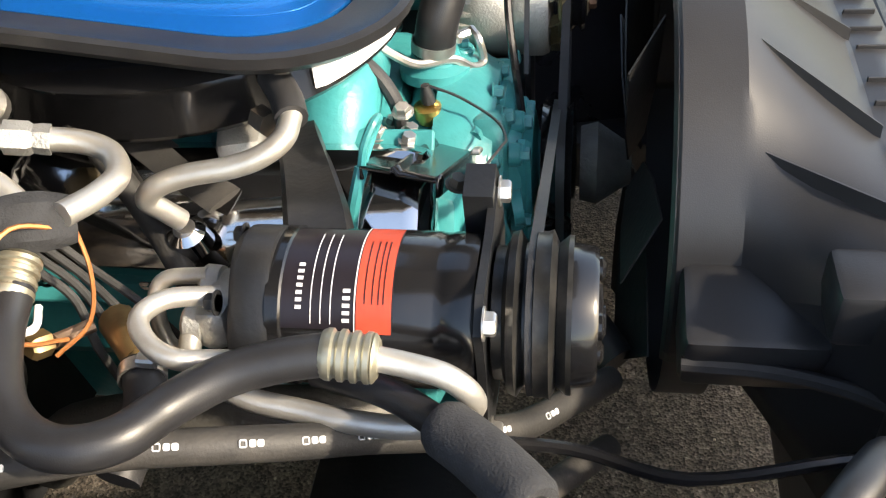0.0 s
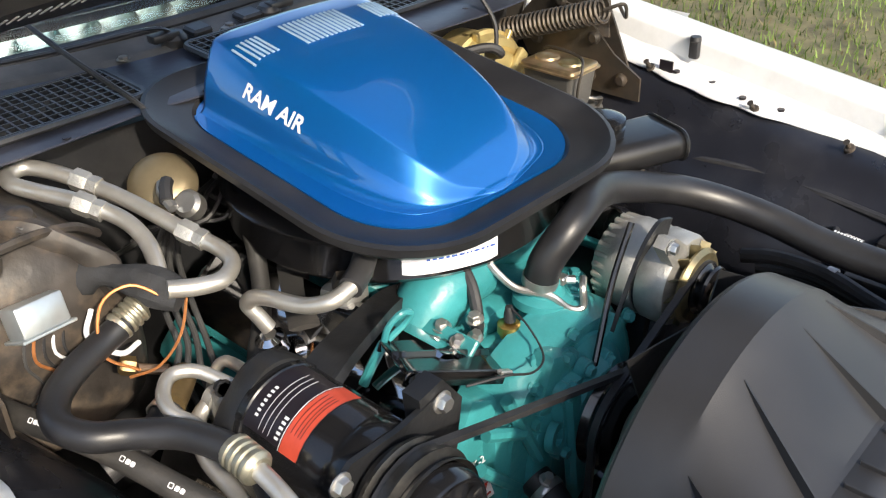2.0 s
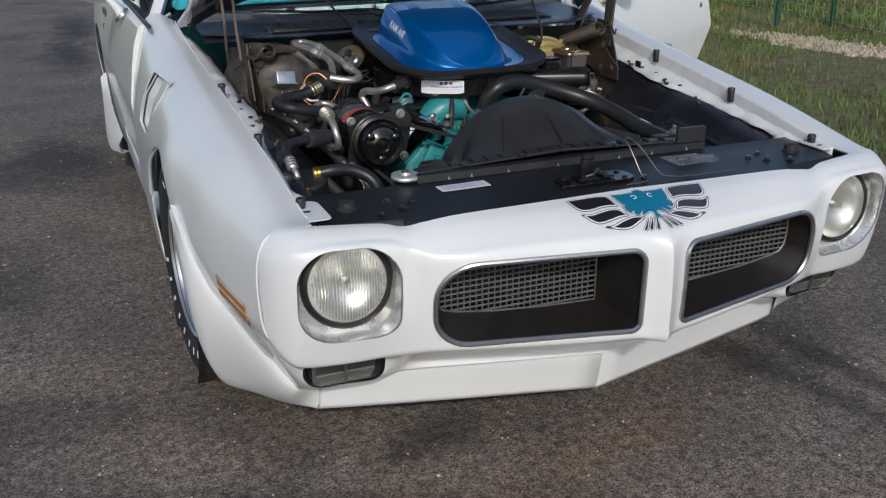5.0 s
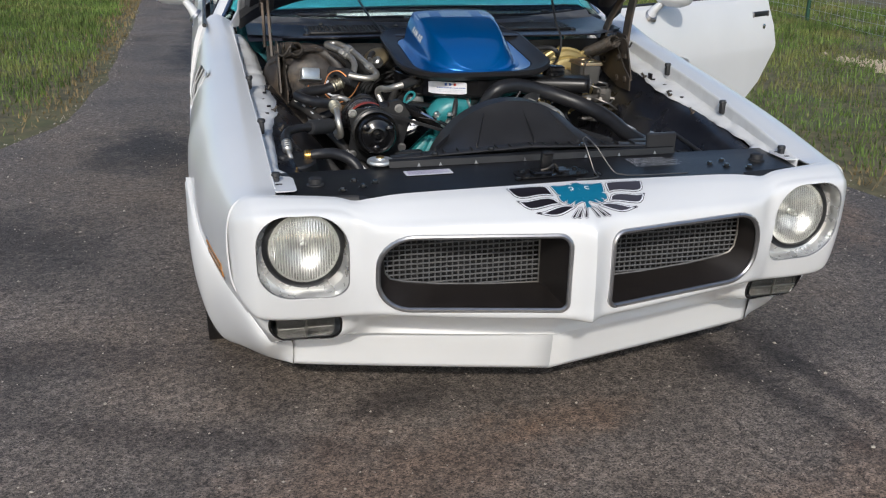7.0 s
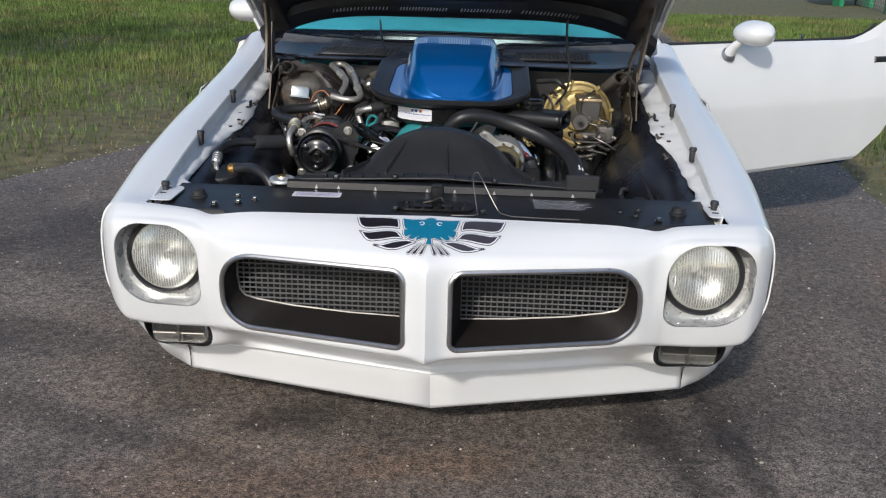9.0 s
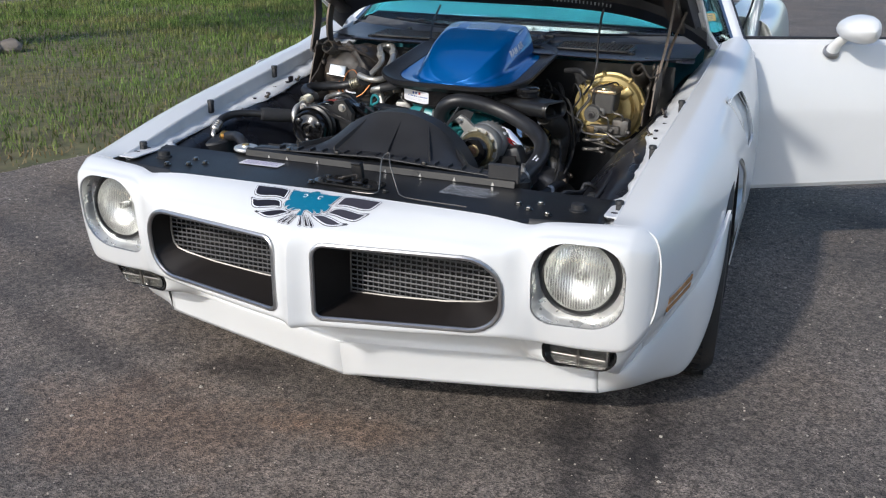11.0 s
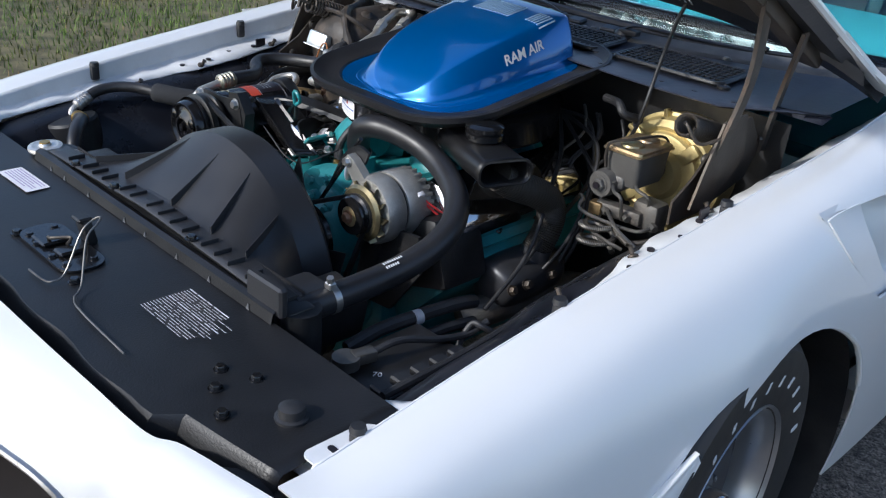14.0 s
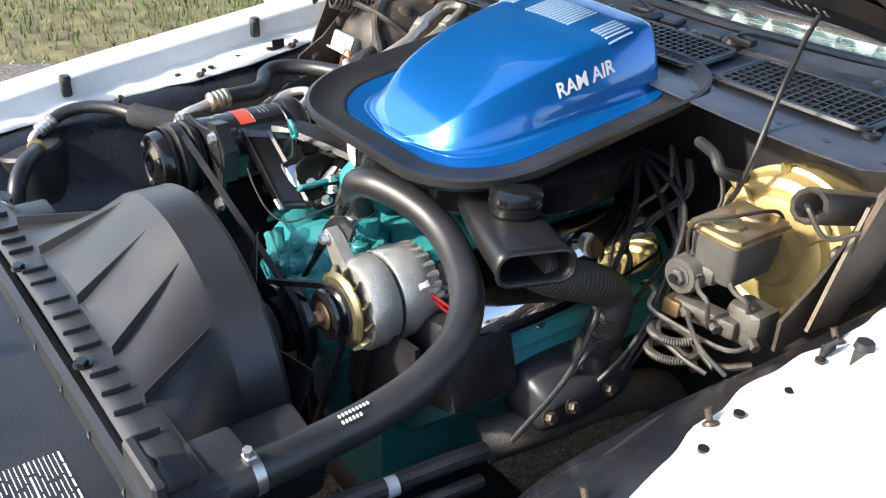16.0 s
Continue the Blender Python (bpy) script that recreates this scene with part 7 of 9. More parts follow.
        # exhaust manifold with plug wires
        Geo().tube([(s * 0.30, 0.90, 0.52), (s * 0.33, 0.98, 0.54), (s * 0.34, 1.1, 0.54), (s * 0.34, 1.25, 0.50), (s * 0.33, 1.32, 0.42)], 0.035, 12).make("exhaust_manifold", IRON, e)
    Geo().lathe([(0.028, 0), (0.03, 0.008), (0.03, 0.014), (0.022, 0.02)], (0.262, 1.112, 0.776), (0.66, 0, 0.75), 24).make("oil_cap", CHROME, e, "chrome oil filler cap")
    Geo().lathe([(0.021, 0), (0.019, 0.02), (0.011, 0.026)], (-0.298, 1.060, 0.760), (-0.3, 0, 1), 20).make("breather_cap", CHROME, e)
    # teal dipstick loop standing beside the compressor bracket
    Geo().tube([(-0.288, 0.905, 0.775), (-0.276, 0.900, 0.800), (-0.262, 0.893, 0.826)], 0.0065, 8).make("dipstick_tube", TEAL, e)
    Geo().tube([(-0.262, 0.893, 0.826), (-0.258, 0.888, 0.848), (-0.245, 0.880, 0.864), (-0.230, 0.879, 0.858), (-0.234, 0.886, 0.842), (-0.256, 0.892, 0.828)], 0.0042, 8, 5).make("dipstick_loop", TEAL, e, "teal dipstick loop")
    # temperature sender
    Geo().lathe([(0.012, 0), (0.012, 0.008), (0.0155, 0.008), (0.0155, 0.02), (0.012, 0.022)], (-0.062, 0.868, 0.738), (0, 0, 1), 18).make("sender_body", BRASS, e, "brass temperature sender")
    Geo().lathe([(0.008, 0), (0.008, 0.01), (0.005, 0.022)], (-0.062, 0.866, 0.763), (0, 0.1, 1), 10).make("sender_cap", RUBBER, e)
    # steel vacuum tube in front of the hose
    Geo().tube([(-0.045, 0.93, 0.835), (-0.040, 0.905, 0.81), (-0.028, 0.88, 0.79), (-0.005, 0.845, 0.783), (0.012, 0.825, 0.762), (0.03, 0.815, 0.76), (0.035, 0.82, 0.785), (0.05, 0.83, 0.79)], 0.0052, 8).make("steel_tube", STEEL, e, "bent steel vacuum tube")
    Geo().tube([(-0.075, 0.95, 0.84), (-0.085, 0.915, 0.815), (-0.095, 0.895, 0.785), (-0.10, 0.89, 0.75)], 0.0085, 10).make("vacuum_hose", RUBBER, e)
    Geo().tube([(-0.062, 0.866, 0.785), (-0.07, 0.83, 0.775), (-0.09, 0.79, 0.76), (-0.13, 0.775, 0.765), (-0.18, 0.775, 0.79), (-0.235, 0.79, 0.80)], 0.0016, 6).make("sender_wire", RUBBER, e)
    # pulleys and belts at the front
    g = Geo()
    g.lathe([(0.075, 0), (0.07, 0.01), (0.075, 0.02), (0.068, 0.028), (0.075, 0.036), (0.04, 0.04)], (0.0, 0.745, 0.635), (0, -1, 0), 36)
    g.make("pump_pulley", GLOSSBLACK, e, "black double pump pulley")
    Geo().lathe([(0.085, 0), (0.08, 0.01), (0.085, 0.02), (0.078, 0.03), (0.085, 0.045), (0.04, 0.05)], (0.0, 0.755, 0.435), (0, -1, 0), 36).make("crank_pulley", GLOSSBLACK, e)
    Geo().lathe([(0.045, 0), (0.05, 0.02), (0.03, 0.05), (0.025, 0.06)], (0.0, 0.70, 0.635), (0, -1, 0), 24).make("fan_hub", IRON, e)
    for k in range(7):
        a = radians(k * 360 / 7 + 10)
        d, n = Vector((math.cos(a), 0, math.sin(a))), Vector((-math.sin(a), 0.5, math.cos(a))).normalized()
        c = Vector((0, 0.635, 0.635))
        Geo().rings([[c + d * r - n * w, c + d * r + n * w, c + d * r + n * w + Vector((0, 0.002, 0)), c + d * r - n * w + Vector((0, 0.002, 0))] for r, w in ((0.04, 0.02), (0.12, 0.035), (0.235, 0.04))]).make("fan_blade", BLACK, e)


build_engine()


def belt(name, label, loops, y, w=0.010):
    b = thing(name, label, "belt", "drive belts")
    pts = []
    for (cx, cz), r, a0, a1 in loops:
        for k in range(9):
            a = radians(a0 + (a1 - a0) * k / 8)
            pts.append((cx + r * math.cos(a), y, cz + r * math.sin(a)))
    rings = []
    n = len(pts)
    for i, p in enumerate(pts):
        p = Vector(p)
        t = (Vector(pts[(i + 1) % n]) - Vector(pts[i - 1])).normalized()
        o = Vector((t.z, 0, -t.x))
        rings.append([p + Vector((0, -w / 2, 0)) + o * 0.004, p + Vector((0, w / 2, 0)) + o * 0.004, p + Vector((0, w / 3, 0)) - o * 0.005, p + Vector((0, -w / 3, 0)) - o * 0.005])
    Geo().rings(rings, loop=True).make("band", RUBBER, b)


belt("drive_belt", "black V-belt round compressor and pump pulleys", [((-0.386, 0.774), 0.064, 80, 230), ((0.0, 0.435), 0.082, 230, 360), ((0.0, 0.635), 0.072, 0, 80)], 0.728)
belt("drive_belt", "black V-belt round alternator and pump pulleys", [((0.177, 0.757), 0.037, -60, 110), ((0.0, 0.635), 0.072, 110, 190), ((0.0, 0.435), 0.082, 190, 300)], 0.722)


BRASSPLATE = mat("stained_zinc_pulley", (0.34, 0.26, 0.14), 0.42, metal=0.7, vary=0.25, scale=50)


FANZINC = mat("stained_chromate_fan", (0.30, 0.25, 0.14), 0.36, metal=0.8, vary=0.35, scale=40, dirt=(0.05, 0.045, 0.04), dirt_amt=0.85, dscale=28)


def build_alternator():
    a = thing("alternator", "cast aluminium alternator with zinc-plated fan and pulley", "alternator")
    O = Vector((0.177, 0.722, 0.757))
    ax = (0, 1, 0)
    Geo().lathe([(0.045, 0.02), (0.064, 0.022), (0.068, 0.03), (0.0685, 0.062), (0.066, 0.066)], O, ax, 48).make("front_case", CASTALU, a, "grey cast front case")
    Geo().lathe([(0.062, 0.062), (0.062, 0.076)], O, ax, 48).make("stator", BLACK, a, "dark stator band")
    Geo().lathe([(0.066, 0.072), (0.0685, 0.076), (0.0685, 0.108), (0.064, 0.128), (0.05, 0.145), (0.03, 0.15)], O, ax, 48).make("rear_case", CASTALU, a, "finned grey rear case")
    for k in range(26):
        t = radians(k * 360 / 26)
        Geo().box((O.x + 0.0615 * math.cos(t), O.y + 0.120, O.z + 0.0615 * math.sin(t)), (0.010, 0.036, 0.0085), 0.002, (0, -math.degrees(t), 0)).make("fin", CASTALU, a)
    Geo().lathe([(0.02, -0.002), (0.050, 0.0), (0.056, 0.006), (0.054, 0.010), (0.03, 0.012)], O, ax, 40).make("fan", FANZINC, a, "iridescent zinc fan plate")
    for k in range(12):
        t = radians(k * 30)
        Geo().box((O.x + 0.05 * math.cos(t), O.y + 0.014, O.z + 0.05 * math.sin(t)), (0.024, 0.014, 0.002), 0, (30, -math.degrees(t), 0)).make("vane", FANZINC, a)
    Geo().lathe([(0.036, -0.022), (0.038, -0.018), (0.030, -0.013), (0.038, -0.006), (0.036, -0.002)], O, ax, 36).make("pulley", GLOSSBLACK, a)
    Geo().lathe([(0.020, -0.024), (0.014, -0.026)], O, ax, 30).make("pulley_face", BRASSPLATE, a)
    Geo().hexhead(O + Vector((0, -0.026, 0)), (0, -1, 0), 0.010, 0.010).make("nut", RUSTNUT, a)
    g = Geo()
    g.rings([[(O.x - 0.045, y, O.z + 0.045), (O.x - 0.075, y, O.z + 0.085), (O.x - 0.062, y, O.z + 0.097), (O.x - 0.045, y, O.z + 0.09), (O.x - 0.01, y, O.z + 0.062)] for y in (0.742, 0.760)])
    g.make("mount_ear", CASTALU, a)
    Geo().hexhead((O.x - 0.06, 0.741, O.z + 0.083), (0, -1, 0), 0.008, 0.01).make("pivot_bolt", STEEL, a)
    # slotted adjuster arm
    P = catmull([(O.x - 0.03, 0.765, O.z + 0.092), (O.x - 0.065, 0.765, O.z + 0.098), (O.x - 0.105, 0.765, O.z + 0.068), (O.x - 0.145, 0.765, O.z + 0.0)], 5)
    Geo().rings([[p + Vector((0.006, -0.003, 0.013)), p + Vector((0.006, 0.003, 0.013)), p + Vector((-0.006, 0.003, -0.013)), p + Vector((-0.006, -0.003, -0.013))] for p in P]).make("adjuster_arm", BLACK, a, "black slotted adjuster arm")
    Geo().box((O.x + 0.050, 0.828, O.z + 0.028), (0.016, 0.018, 0.026), 0.003, (0, 30, 0), 2).make("plug", LABEL, a, "cream wire plug")
    for k in (0, 1):
        Geo().tube([(O.x + 0.058, 0.835, O.z + 0.024 - 0.006 * k), (O.x + 0.085, 0.86, O.z + 0.0 - 0.01 * k), (O.x + 0.085, 0.90, O.z - 0.02)], 0.0022, 6).make("wire", REDWIRE, a)
    # black blocks added between alternator and head, standing in for shade on the teal
    Geo().box((0.235, 0.885, 0.665), (0.15, 0.13, 0.15), 0.02, (0, -18, 0), 2).make("support", BLACK, a, "black block added where the teal engine lies in shade")
    Geo().box((0.16, 0.79, 0.655), (0.05, 0.05, 0.17), 0.012, (0, 14, 0), 2).make("support", BLACK, a)
    # black plate added below the alternator to keep the lit teal block dark
    Geo().rings([[(x, y, z) for x, z in ((0.13, 0.72), (0.29, 0.735), (0.30, 0.66), (0.22, 0.55), (0.12, 0.54))] for y in (0.775, 0.783)]).make("lower_bracket", BLACK, a, "black lower mounting plate, added to darken the teal block behind")
    # dipstick style rod in front
    d = thing("dipstick", "thin black dipstick tube beside the alternator", "dipstick")
    Geo().tube([(0.095, 0.79, 0.87), (0.05, 0.785, 0.80), (0.0, 0.77, 0.715), (-0.022, 0.765, 0.675)], 0.0048, 8).make("rod", GLOSSBLACK, d)


build_alternator()


def build_compressor():
    c = thing("ac_compressor", "black cylindrical air-conditioning compressor with label and clutch pulley", "compressor")
    O = Vector((-0.386, 0.0, 0.774))
    ax = (0, 1, 0)
    R = 0.066
    Geo().lathe([(0.03, 0.768), (R * 0.98, 0.772), (R, 0.777), (R, 0.795), (R * 0.985, 0.797), (R * 0.985, 0.805), (R, 0.807), (R, 0.925), (R * 1.03, 0.927), (R * 1.03, 0.938), (R * 0.99, 0.94)], O, ax, 56).make("shell", GLOSSBLACK, c, "gloss black steel shell")
    g = Geo()
    rim = [(R * 1.08 * math.cos(t) * (1 + 0.06 * math.cos(4 * t)), R * 1.08 * math.sin(t) * (1 + 0.06 * math.cos(4 * t))) for t in np.linspace(0, 2 * math.pi, 41)[:-1]]
    g.rings([[(O.x + u * k, y, O.z + v * k) for u, v in rim] for y, k in ((0.936, 0.98), (0.941, 1.0), (0.962, 1.0), (0.970, 0.92))])
    g.make("rear_head", BLACK, c, "black cast rear head")
    for k in range(4):
        t = radians(45 + 90 * k)
        Geo().hexhead((O.x + 0.058 * math.cos(t), 0.98, O.z + 0.058 * math.sin(t)), (0, 1, 0), 0.008, 0.01).make("head_bolt", BLACK, c)
    # fitting block with two ports
    Geo().box((O.x - 0.012, 0.992, O.z + 0.005), (0.075, 0.03, 0.04), 0.01, (0, 10, 0), 2).make("port_block", CASTALU, c)
    for dx in (-0.035, 0.012):
        Geo().lathe([(0.017, 0), (0.018, 0.014), (0.014, 0.018)], (O.x + dx, 1.0, O.z + 0.008), (0, 1, 0), 16).make("port", CASTALU, c)
    # front mounting bracket plate
    pl = [(-0.072, 0.048), (-0.045, 0.066), (0.02, 0.064), (0.075, 0.072), (0.098, 0.055), (0.108, 0.0), (0.09, -0.07), (0.05, -0.10), (-0.052, -0.095), (-0.076, -0.06), (-0.066, 0.0)]
    Geo().rings([[(O.x + u, y, O.z + v) for u, v in pl] for y in (0.763, 0.770)]).make("bracket_plate", BLACK, c, "black steel front bracket")
    for u, v in ((-0.062, 0.052), (0.082, 0.062), (-0.066, -0.075), (0.09, -0.06)):
        Geo().hexhead((O.x + u, 0.763, O.z + v), (0, -1, 0), 0.010, 0.010).make("bracket_bolt", STEEL, c)
    # clutch and pulley
    O = O + Vector((0, 0.030, 0))
    Geo().lathe([(0.0378, 0.742), (0.0420, 0.735), (0.0420, 0.722), (0.0504, 0.718)], O, ax, 40, False, False).make("clutch_coil", BLACK, c)
    Geo().lathe([(0.0420, 0.732), (0.0554, 0.730), (0.0554, 0.722), (0.0664, 0.718), (0.0689, 0.712), (0.0588, 0.706), (0.0588, 0.703), (0.0689, 0.697), (0.0680, 0.690), (0.0697, 0.685), (0.0588, 0.680), (0.0655, 0.672), (0.0655, 0.668)], O, ax, 64, False, False).make("pulley", PULLEY, c, "worn black grooved pulley")
    Geo().lathe([(0.060, 0.672), (0.0575, 0.652), (0.0545, 0.648), (0.050, 0.649), (0.046, 0.654), (0.0336, 0.651), (0.0269, 0.645), (0.0202, 0.644), (0.0202, 0.652), (0.0101, 0.653), (0.0092, 0.642), (0.0017, 0.641)], O, ax, 64, False, True).make("clutch_face", GLOSSBLACK, c, "black clutch face")
    for k in range(3):
        t = radians(25 + 120 * k)
        Geo().lathe([(0.011, 0), (0.011, 0.006), (0.006, 0.009)], (O.x + 0.041 * math.cos(t), 0.681, O.z + 0.041 * math.sin(t)), (0, -1, 0), 12).make("clutch_rivet", GLOSSBLACK, c)
    Geo().lathe([(0.009, 0), (0.009, 0.004), (0.005, 0.006)], (O.x, 0.682, O.z), (0, -1, 0), 10).make("shaft_nut", STEEL, c)
    Geo().lathe([(0.010, 0.0), (0.008, 0.012)], (O.x, 0.69, O.z), (0, -1, 0), 10).make("hub_spline", STEEL, c)
    O = O - Vector((0, 0.030, 0))
    # wrap-around label on top: black field, white rules, red panel
    def patch(y0, y1, t0, t1, mt, name, lift):
        g = Geo()
        rows = []
        for t in np.linspace(t0, t1, 10):
            a = radians(t)
            r = R + lift
            rows.append([(O.x + r * math.cos(a), y0, O.z + r * math.sin(a)), (O.x + r * math.cos(a), y1, O.z + r * math.sin(a))])
        g.rings(rows, closed=False)
        return g.make(name, mt, c)
    patch(0.835, 0.925, 62, 150, DECALBLACK, "label_field", 0.0006)
    patch(0.836, 0.864, 58, 152, REDLABEL, "label_red", 0.0010)
    patch(0.8648, 0.8658, 58, 152, LETTER, "label_rule", 0.0012)
    for y, t0, t1, w in ((0.869, 122, 146, 0.006), (0.908, 104, 138, 0.005)):
        t = t0
        while t < t1:
            patch(y, y + w, t, t + 2.6, LETTER, "label_mark", 0.0012)
            t += 5.0
    for y in (0.884, 0.892, 0.900):
        patch(y, y + 0.0008, 74, 146, LETTER, "label_rule", 0.0012)
    for y in (0.842, 0.846, 0.851, 0.857):
        patch(y, y + 0.0009, 82, 132, DECALBLACK, "label_print", 0.0013)
    Geo().rings([[(O.x - 0.064, y, O.z - 0.012), (O.x - 0.069, y, O.z - 0.006), (O.x - 0.067, y, O.z + 0.012), (O.x - 0.060, y, O.z + 0.022)] for y in (0.87, 0.95)], closed=False).make("side_rib", BLACK, c)
    # adjusting bracket from the compressor to the engine
    b = thing("compressor_bracket", "black stamped steel compressor bracket bolted to the engine", "bracket")
    g = Geo()
    g.rings([[(-0.335, 0.765, 0.855), (-0.30, 0.765, 0.862), (-0.27, 0.765, 0.82), (-0.28, 0.765, 0.76), (-0.325, 0.765, 0.74)], [(-0.335, 0.79, 0.855), (-0.30, 0.79, 0.862), (-0.27, 0.79, 0.82), (-0.28, 0.79, 0.76), (-0.325, 0.79, 0.74)]])
    g.make("ear", BLACK, b)
    # sloping channel plate from the compressor down to the engine front
    rows = []
    for u in np.linspace(0, 1, 9):
        L = Vector((-0.302, 0.815, 0.843)).lerp(Vector((-0.145, 0.805, 0.757)), u)
        R = Vector((-0.268, 0.893, 0.832)).lerp(Vector((-0.108, 0.888, 0.752)), u)
        M = L.lerp(R, 0.55)
        up = Vector((0.1, 0, 0.2)).normalized()
        rows.append([L - up * 0.014, L + up * 0.003, L + up * 0.004 + (R - L) * 0.03, L.lerp(R, 0.07), M - (R - L) * 0.05, M + up * 0.005, M + (R - L) * 0.03 + up * 0.005, M + (R - L) * 0.08, R, R - up * 0.012])
    ob = Geo().rings(rows, closed=False).make("arm", GLOSSBLACK, b, "black folded channel plate")
    ob.modifiers.new("thickness", "SOLIDIFY").thickness = 0.003
    Geo().box((-0.150, 0.803, 0.763), (0.024, 0.010, 0.006), 0.002, (0, 28, 0), 1).make("worn_corner", ALU, b, "worn bright corner")
    # strut from the cylinder head back to the compressor's rear head
    strut = []
    for p in catmull([(-0.110, 0.993, 0.784), (-0.165, 0.982, 0.800), (-0.235, 0.955, 0.812), (-0.305, 0.928, 0.820), (-0.345, 0.915, 0.815)], 4):
        w = 0.020 + 0.012 * min(1, max(0, (-0.13 - p.x) / 0.2))
        strut.append([p + Vector((0, -w, -0.004)), p + Vector((0, -w * 0.8, 0.006)), p + Vector((0, 0, 0.002)), p + Vector((0, w * 0.8, 0.006)), p + Vector((0, w, -0.004))])
    Geo().rings(strut).make("rear_arm", BLACK, b, "black stamped rear strut")
    for p in ((-0.131, 0.989, 0.796), (-0.300, 0.80, 0.838), (-0.158, 0.872, 0.779), (-0.118, 0.878, 0.762)):
        Geo().hexhead(p, (0, -0.3, 1), 0.008, 0.010).make("bolt", STEEL if p[0] > -0.2 else PHOS, b)
    # lower radiator hose stub with clamp beside the pump
    Geo().tube([(-0.100, 0.790, 0.560), (-0.105, 0.755, 0.545), (-0.13, 0.70, 0.515), (-0.19, 0.65, 0.49)], 0.024, 14).make("hose_stub", RUBBER, b, "black hose stub")
    Geo().lathe([(0.0255, -0.006), (0.0265, -0.004), (0.0265, 0.004), (0.0255, 0.006)], (-0.103, 0.768, 0.551), (-0.1, -0.9, -0.35), 22, False, False).make("stub_clamp", STEEL, b, "bright worm clamp")
    Geo().hexhead((-0.108, 0.765, 0.578), (0, -0.4, 1), 0.008, 0.012).make("stub_clamp_screw", STEEL, b)


REDLABEL = mat("orange_red_label", (0.52, 0.07, 0.04), 0.4, vary=0.1, scale=60)
PULLEY = mat("worn_black_pulley", (0.02, 0.02, 0.02), 0.33, metal=0.4, vary=0.3, scale=30, dirt=(0.14, 0.13, 0.12), dirt_amt=0.35, dscale=22)
build_compressor()


def crimp(parent, p, d, r=0.017, L=0.042, mt=None):
    d = Vector(d).normalized()
    prof = [(r * 0.92, 0), (r, 0.003)]
    for k in range(4):
        h = 0.004 + L * k / 4
        prof += [(r * 1.02, h), (r * 1.02, h + L / 10), (r * 0.9, h + L / 7), (r * 0.9, h + L / 5)]
    prof += [(r, L), (r * 0.75, L + 0.004)]
    return Geo().lathe(prof, p, d, 18).make("crimp", mt or CRIMP, parent, "dull gold-grey crimped ferrule")


CRIMP = mat("dull_cadmium_crimp", (0.40, 0.38, 0.30), 0.4, metal=0.8, vary=0.15, scale=60, dirt=(0.25, 0.2, 0.12), dirt_amt=0.4, dscale=40)


